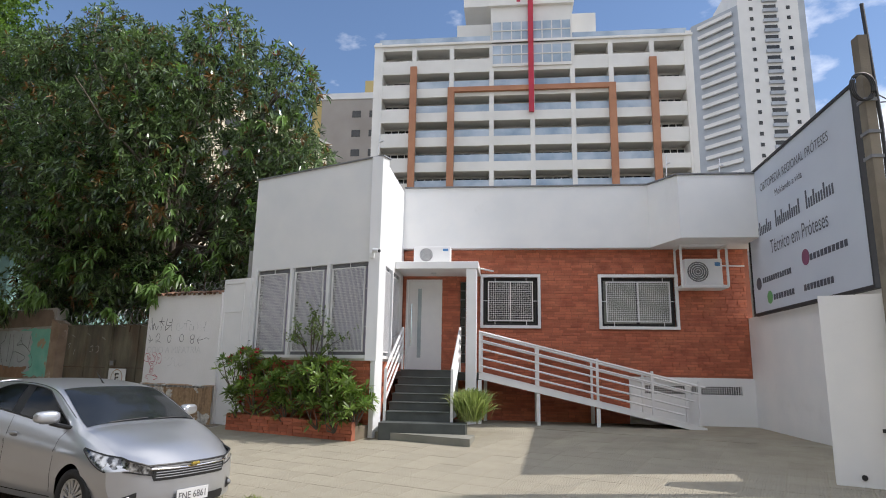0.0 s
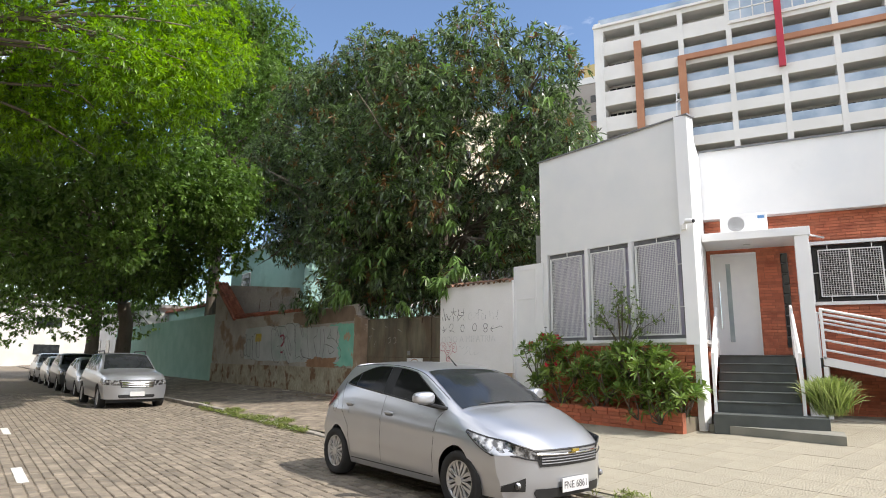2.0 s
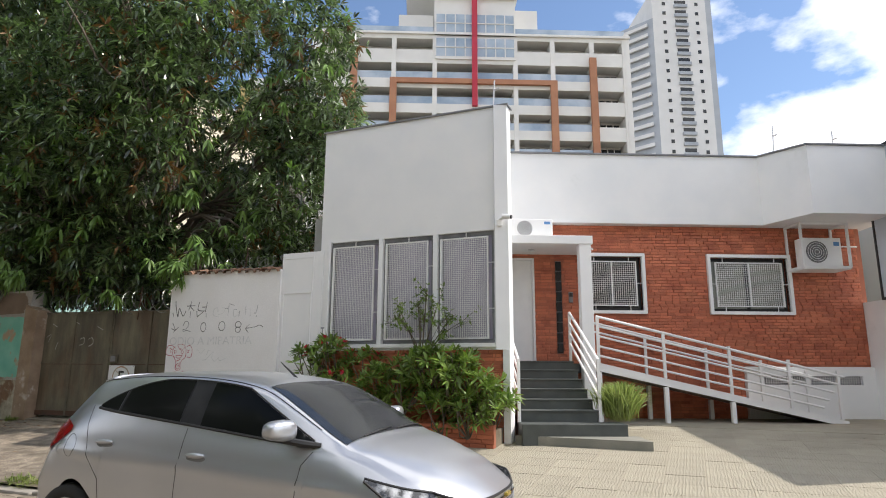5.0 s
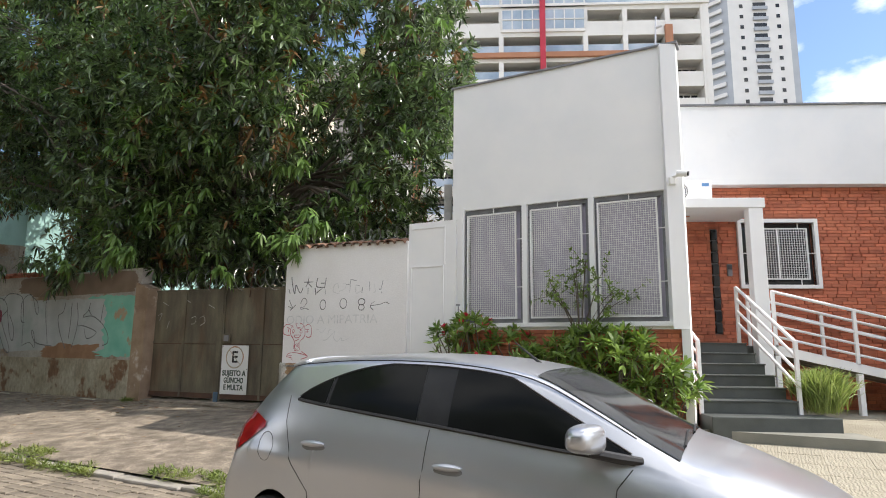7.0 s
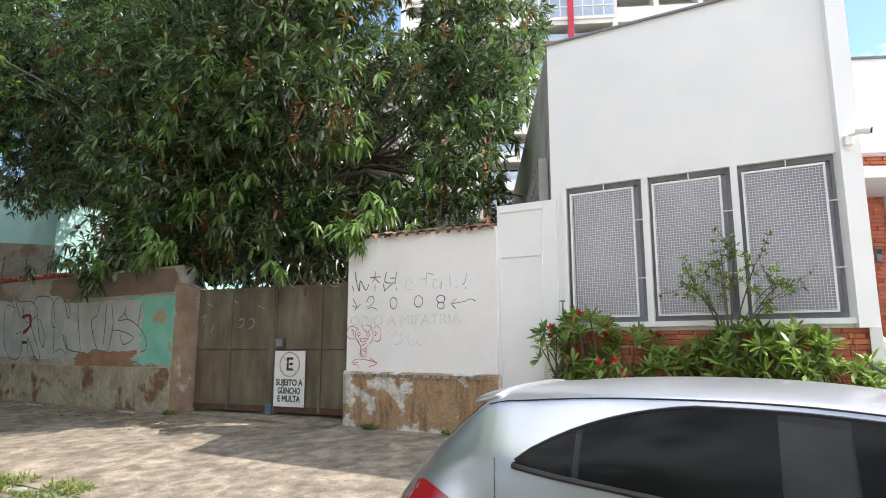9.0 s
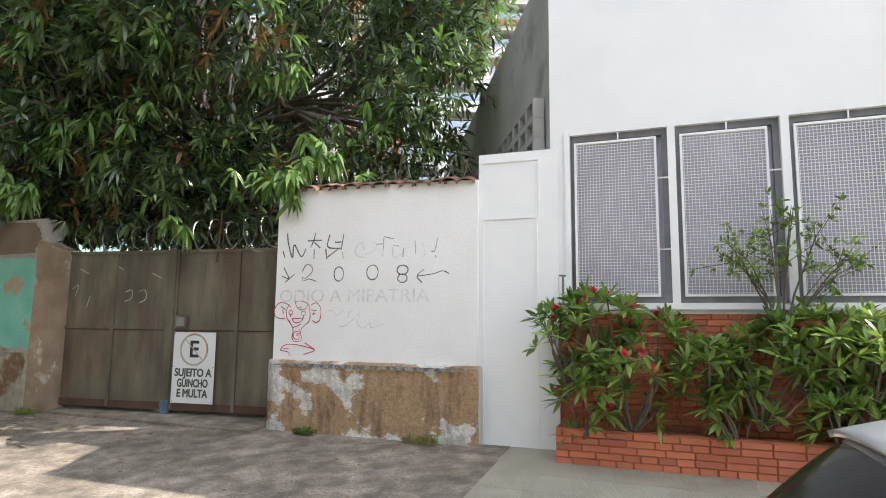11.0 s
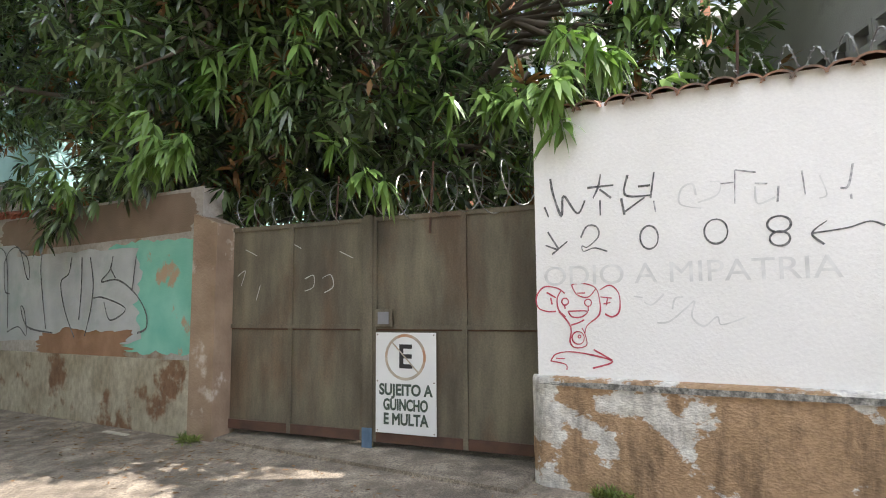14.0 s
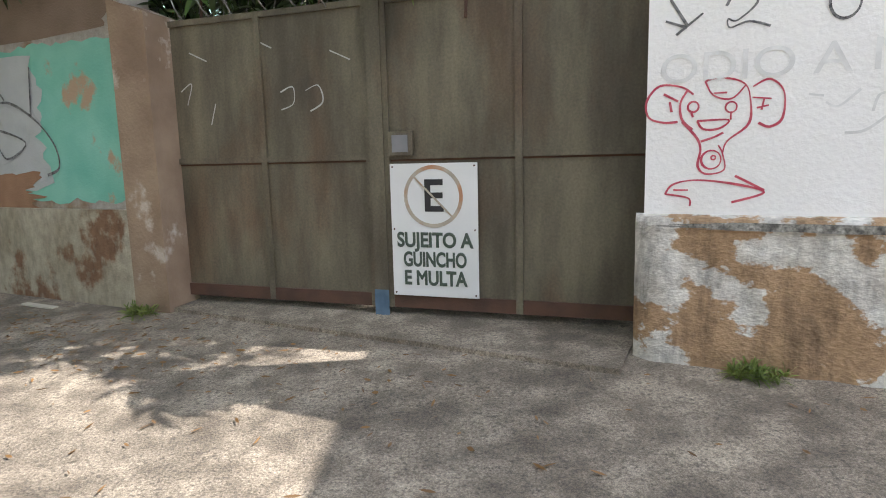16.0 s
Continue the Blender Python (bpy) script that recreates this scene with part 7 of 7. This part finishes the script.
for f in range(9):
    for x in (-25.5, -22.5):
        part("window", box(x, x + 1.5, 94.93, 95.0, 43.2 - f * 3.5, 44.4 - f * 3.5), dark_glass, back_tower)


# ---- bricks, tiles and cobbles ----
def block_mesh(name, lx, ly, lz, inset, material):
    """A stone or brick open at its hidden side: its face at z = lz, edges worn."""
    me = bpy.data.meshes.new(name)
    a, b = lx / 2, ly / 2
    v = [(-a, -b, 0), (a, -b, 0), (a, b, 0), (-a, b, 0), (-a, -b, lz - inset), (a, -b, lz - inset), (a, b, lz - inset), (-a, b, lz - inset)]
    v += [(-a + inset, -b + inset, lz), (a - inset, -b + inset, lz), (a - inset, b - inset, lz), (-a + inset, b - inset, lz)]
    f = [(8, 9, 10, 11)] + [(i + 4, (i + 1) % 4 + 4, (i + 1) % 4 + 8, i + 8) for i in range(4)] + [(i, (i + 1) % 4, (i + 1) % 4 + 4, i + 4) for i in range(4)]
    me.from_pydata(v, [], f)
    me.materials.append(material)
    return me


def lay(name, places, sizes, lz, inset, material, parent, limit=300, near=None):
    """places: matrices to the parent's space; those for which near(i) holds become single pieces, the rest one mesh."""
    shared, count = {}, 0
    vs, fs = [], []
    for i, (m, sz) in enumerate(zip(places, sizes)):
        if near is not None and count < limit and near(i):
            key = sz
            if key not in shared:
                shared[key] = block_mesh(name, sz[0], sz[1], lz, inset, material)
            ob = new(name, shared[key])
            ob.parent = parent
            ob.matrix_basis = m
            count += 1
            continue
        a, b = sz[0] / 2, sz[1] / 2
        o = len(vs)
        loc = [(-a, -b, 0), (a, -b, 0), (a, b, 0), (-a, b, 0), (-a, -b, lz - inset), (a, -b, lz - inset), (a, b, lz - inset), (-a, b, lz - inset), (-a + inset, -b + inset, lz), (a - inset, -b + inset, lz), (a - inset, b - inset, lz), (-a + inset, b - inset, lz)]
        vs += [tuple(m @ Vector(p)) for p in loc]
        fs += [tuple(o + j for j in f) for f in ((8, 9, 10, 11), (4, 5, 9, 8), (5, 6, 10, 9), (6, 7, 11, 10), (7, 4, 8, 11), (0, 1, 5, 4), (1, 2, 6, 5), (2, 3, 7, 6), (3, 0, 4, 7))]
    if vs:
        tagged(mesh_part(name + "_field", vs, fs, material, parent), kind="stuff")


rg = np.random.default_rng(4)


def courses(x0, x1, z0, z1, holes, length, height, face, jog=0.006):
    """Brick places on an upright face; face(x, z, out) gives the matrix."""
    places, sizes = [], []
    z, row = z0, 0
    while z < z1 - height * 0.5:
        x = x0 - (row % 3) * length * 0.37
        while x < x1:
            ln = length if rg.uniform() < 0.7 else length * 0.62
            a, b = max(x, x0), min(x + ln - 0.008, x1)
            for h in holes:
                if h[2] - height * 0.6 < z < h[3] and b > h[0] and a < h[1]:
                    if a < h[0] - 0.03:
                        b = min(b, h[0])
                    elif b > h[1] + 0.03:
                        a = max(a, h[1])
                    else:
                        a = b
            if b - a > 0.03:
                places.append(face((a + b) / 2, z + height / 2, float(rg.uniform(-jog, jog))))
                sizes.append((round(b - a, 2), round(height - 0.007, 4)))
            x += ln
        z += height
        row += 1
    return places, sizes


HB = [(h[0] - (0.07 if h in (W1, W2) else 0.0), h[1] + (0.07 if h in (W1, W2) else 0.0), h[2] - 0.07, h[3] + (0.07 if h in (W1, W2) else 0.0)) for h in HOLES] + [(3.65, 6.3, -0.2, 1.03)]
pl, sz = courses(-1.12, 6.1, -0.05, 3.7, HB, 0.23, 0.056, lambda x, z, o: pose(x, WALL_Y + 0.004 + o * 0.6, z, 90) @ Matrix.Identity(4))
lay("brick", pl, sz, 0.022, 0.003, brick_mat, brick_wall, 300, lambda i: pl[i].translation.x > 0.6 and pl[i].translation.x < 2.6 and pl[i].translation.z > 1.0 and pl[i].translation.z < 2.4)
pl, sz = courses(0.0, FL - 0.1, -0.1, 1.24, [], 0.23, 0.056, lambda x, z, o: BX @ pose(x, 0.032 + o * 0.5, z, 90))
lay("brick", pl, sz, 0.022, 0.003, brick_mat, wing_plinth, 300, None)
pl, sz = courses(0.1, FL - 0.12, -0.15, 0.22, [], 0.23, 0.06, lambda x, z, o: BX @ pose(x, -0.418 + o * 0.4, z, 90))
lay("brick", pl, sz, 0.02, 0.004, brick_mat, planter, 300, lambda i: True)
pl, sz = courses(0.1, 2.5, -0.1, 1.24, [], 0.23, 0.056, lambda x, z, o: SX @ pose(x, 0.022 + o * 0.5, z, 90))
lay("brick", pl, sz, 0.02, 0.003, brick_mat, house, 300, None)

# forecourt tiles with raised waves
wave_tile = tile_mat
tn, tl_ = wave_tile.node_tree.nodes, wave_tile.node_tree.links
wv = tn.new("ShaderNodeTexWave")
wv.inputs["Scale"].default_value, wv.inputs["Distortion"].default_value, wv.inputs["Detail"].default_value, wv.inputs["Detail Scale"].default_value = 9.0, 7.0, 1.5, 2.0
tco = tn.new("ShaderNodeTexCoord")
tl_.new(tco.outputs["Object"], wv.inputs["Vector"])
wb = tn.new("ShaderNodeBump")
wb.inputs["Strength"].default_value, wb.inputs["Distance"].default_value = 0.55, 0.012
tl_.new(wv.outputs["Fac"], wb.inputs["Height"])
old = tn["Principled BSDF"].inputs["Normal"].links[0].from_socket
tl_.new(old, wb.inputs["Normal"])
tl_.new(wb.outputs[0], tn["Principled BSDF"].inputs["Normal"])
TS = 0.41
pl, sz, info = [], [], []
for i in range(int(19 / TS)):
    for j in range(int(6.6 / TS)):
        s_, d_ = -8.88 + (i + 0.5) * TS, 5.06 + (j + 0.5) * TS
        slope = math.degrees(math.atan(0.068 if d_ < 10.9 else 0))
        pl.append(ST @ pose(s_, d_, ground_z(d_) - 0.012, slope, 0, 0) @ pose(0, 0, float(rg.uniform(-0.0015, 0.0015)), 0, 0, 0))
        sz.append((TS - 0.005, TS - 0.005))
        info.append((s_, d_))
lay("paving_tile", pl, sz, 0.012, 0.002, wave_tile, forecourt, 300, lambda i: -7 < info[i][0] < 2.5 and info[i][1] < 9.2)

# cobbles
pl, sz, info = [], [], []
d_ = -5.4
row = 0
while d_ < 4.86:
    w_ = float(rg.uniform(0.105, 0.135))
    s_ = -27.0 + (row % 2) * 0.1
    while s_ < 3.5:
        ln = float(rg.choice([0.15, 0.18, 0.2, 0.23]))
        pl.append(ST @ pose(s_ + ln / 2, d_ + w_ / 2, ground_z(d_) - 0.02 + float(rg.normal(0, 0.003)), float(rg.normal(0, 1.2)), float(rg.normal(0, 1.2)), float(rg.normal(0, 1.5))))
        sz.append((round(ln - 0.014, 3), round(w_ - 0.012, 2)))
        info.append((s_, d_))
        s_ += ln
    d_ += w_
    row += 1
lay("cobble", pl, sz, 0.022, 0.008, cobble_mat, road, 300, lambda i: -11 < info[i][0] < -8.6 and 3.0 < info[i][1] < 4.8)
# worn white road marks
mark = mat("worn_road_paint", (0.55, 0.54, 0.5), (0.66, 0.65, 0.6), 8, 0.9, 0.5)
for s_, d_ in ((-9.5, 0.4), (-14.5, 0.5), (-20.5, 0.5)):
    part("road_mark", box(s_, s_ + 1.1, d_, d_ + 0.11, ground_z(d_), ground_z(d_) + 0.008, ST), mark, road, "worn white paint dash")
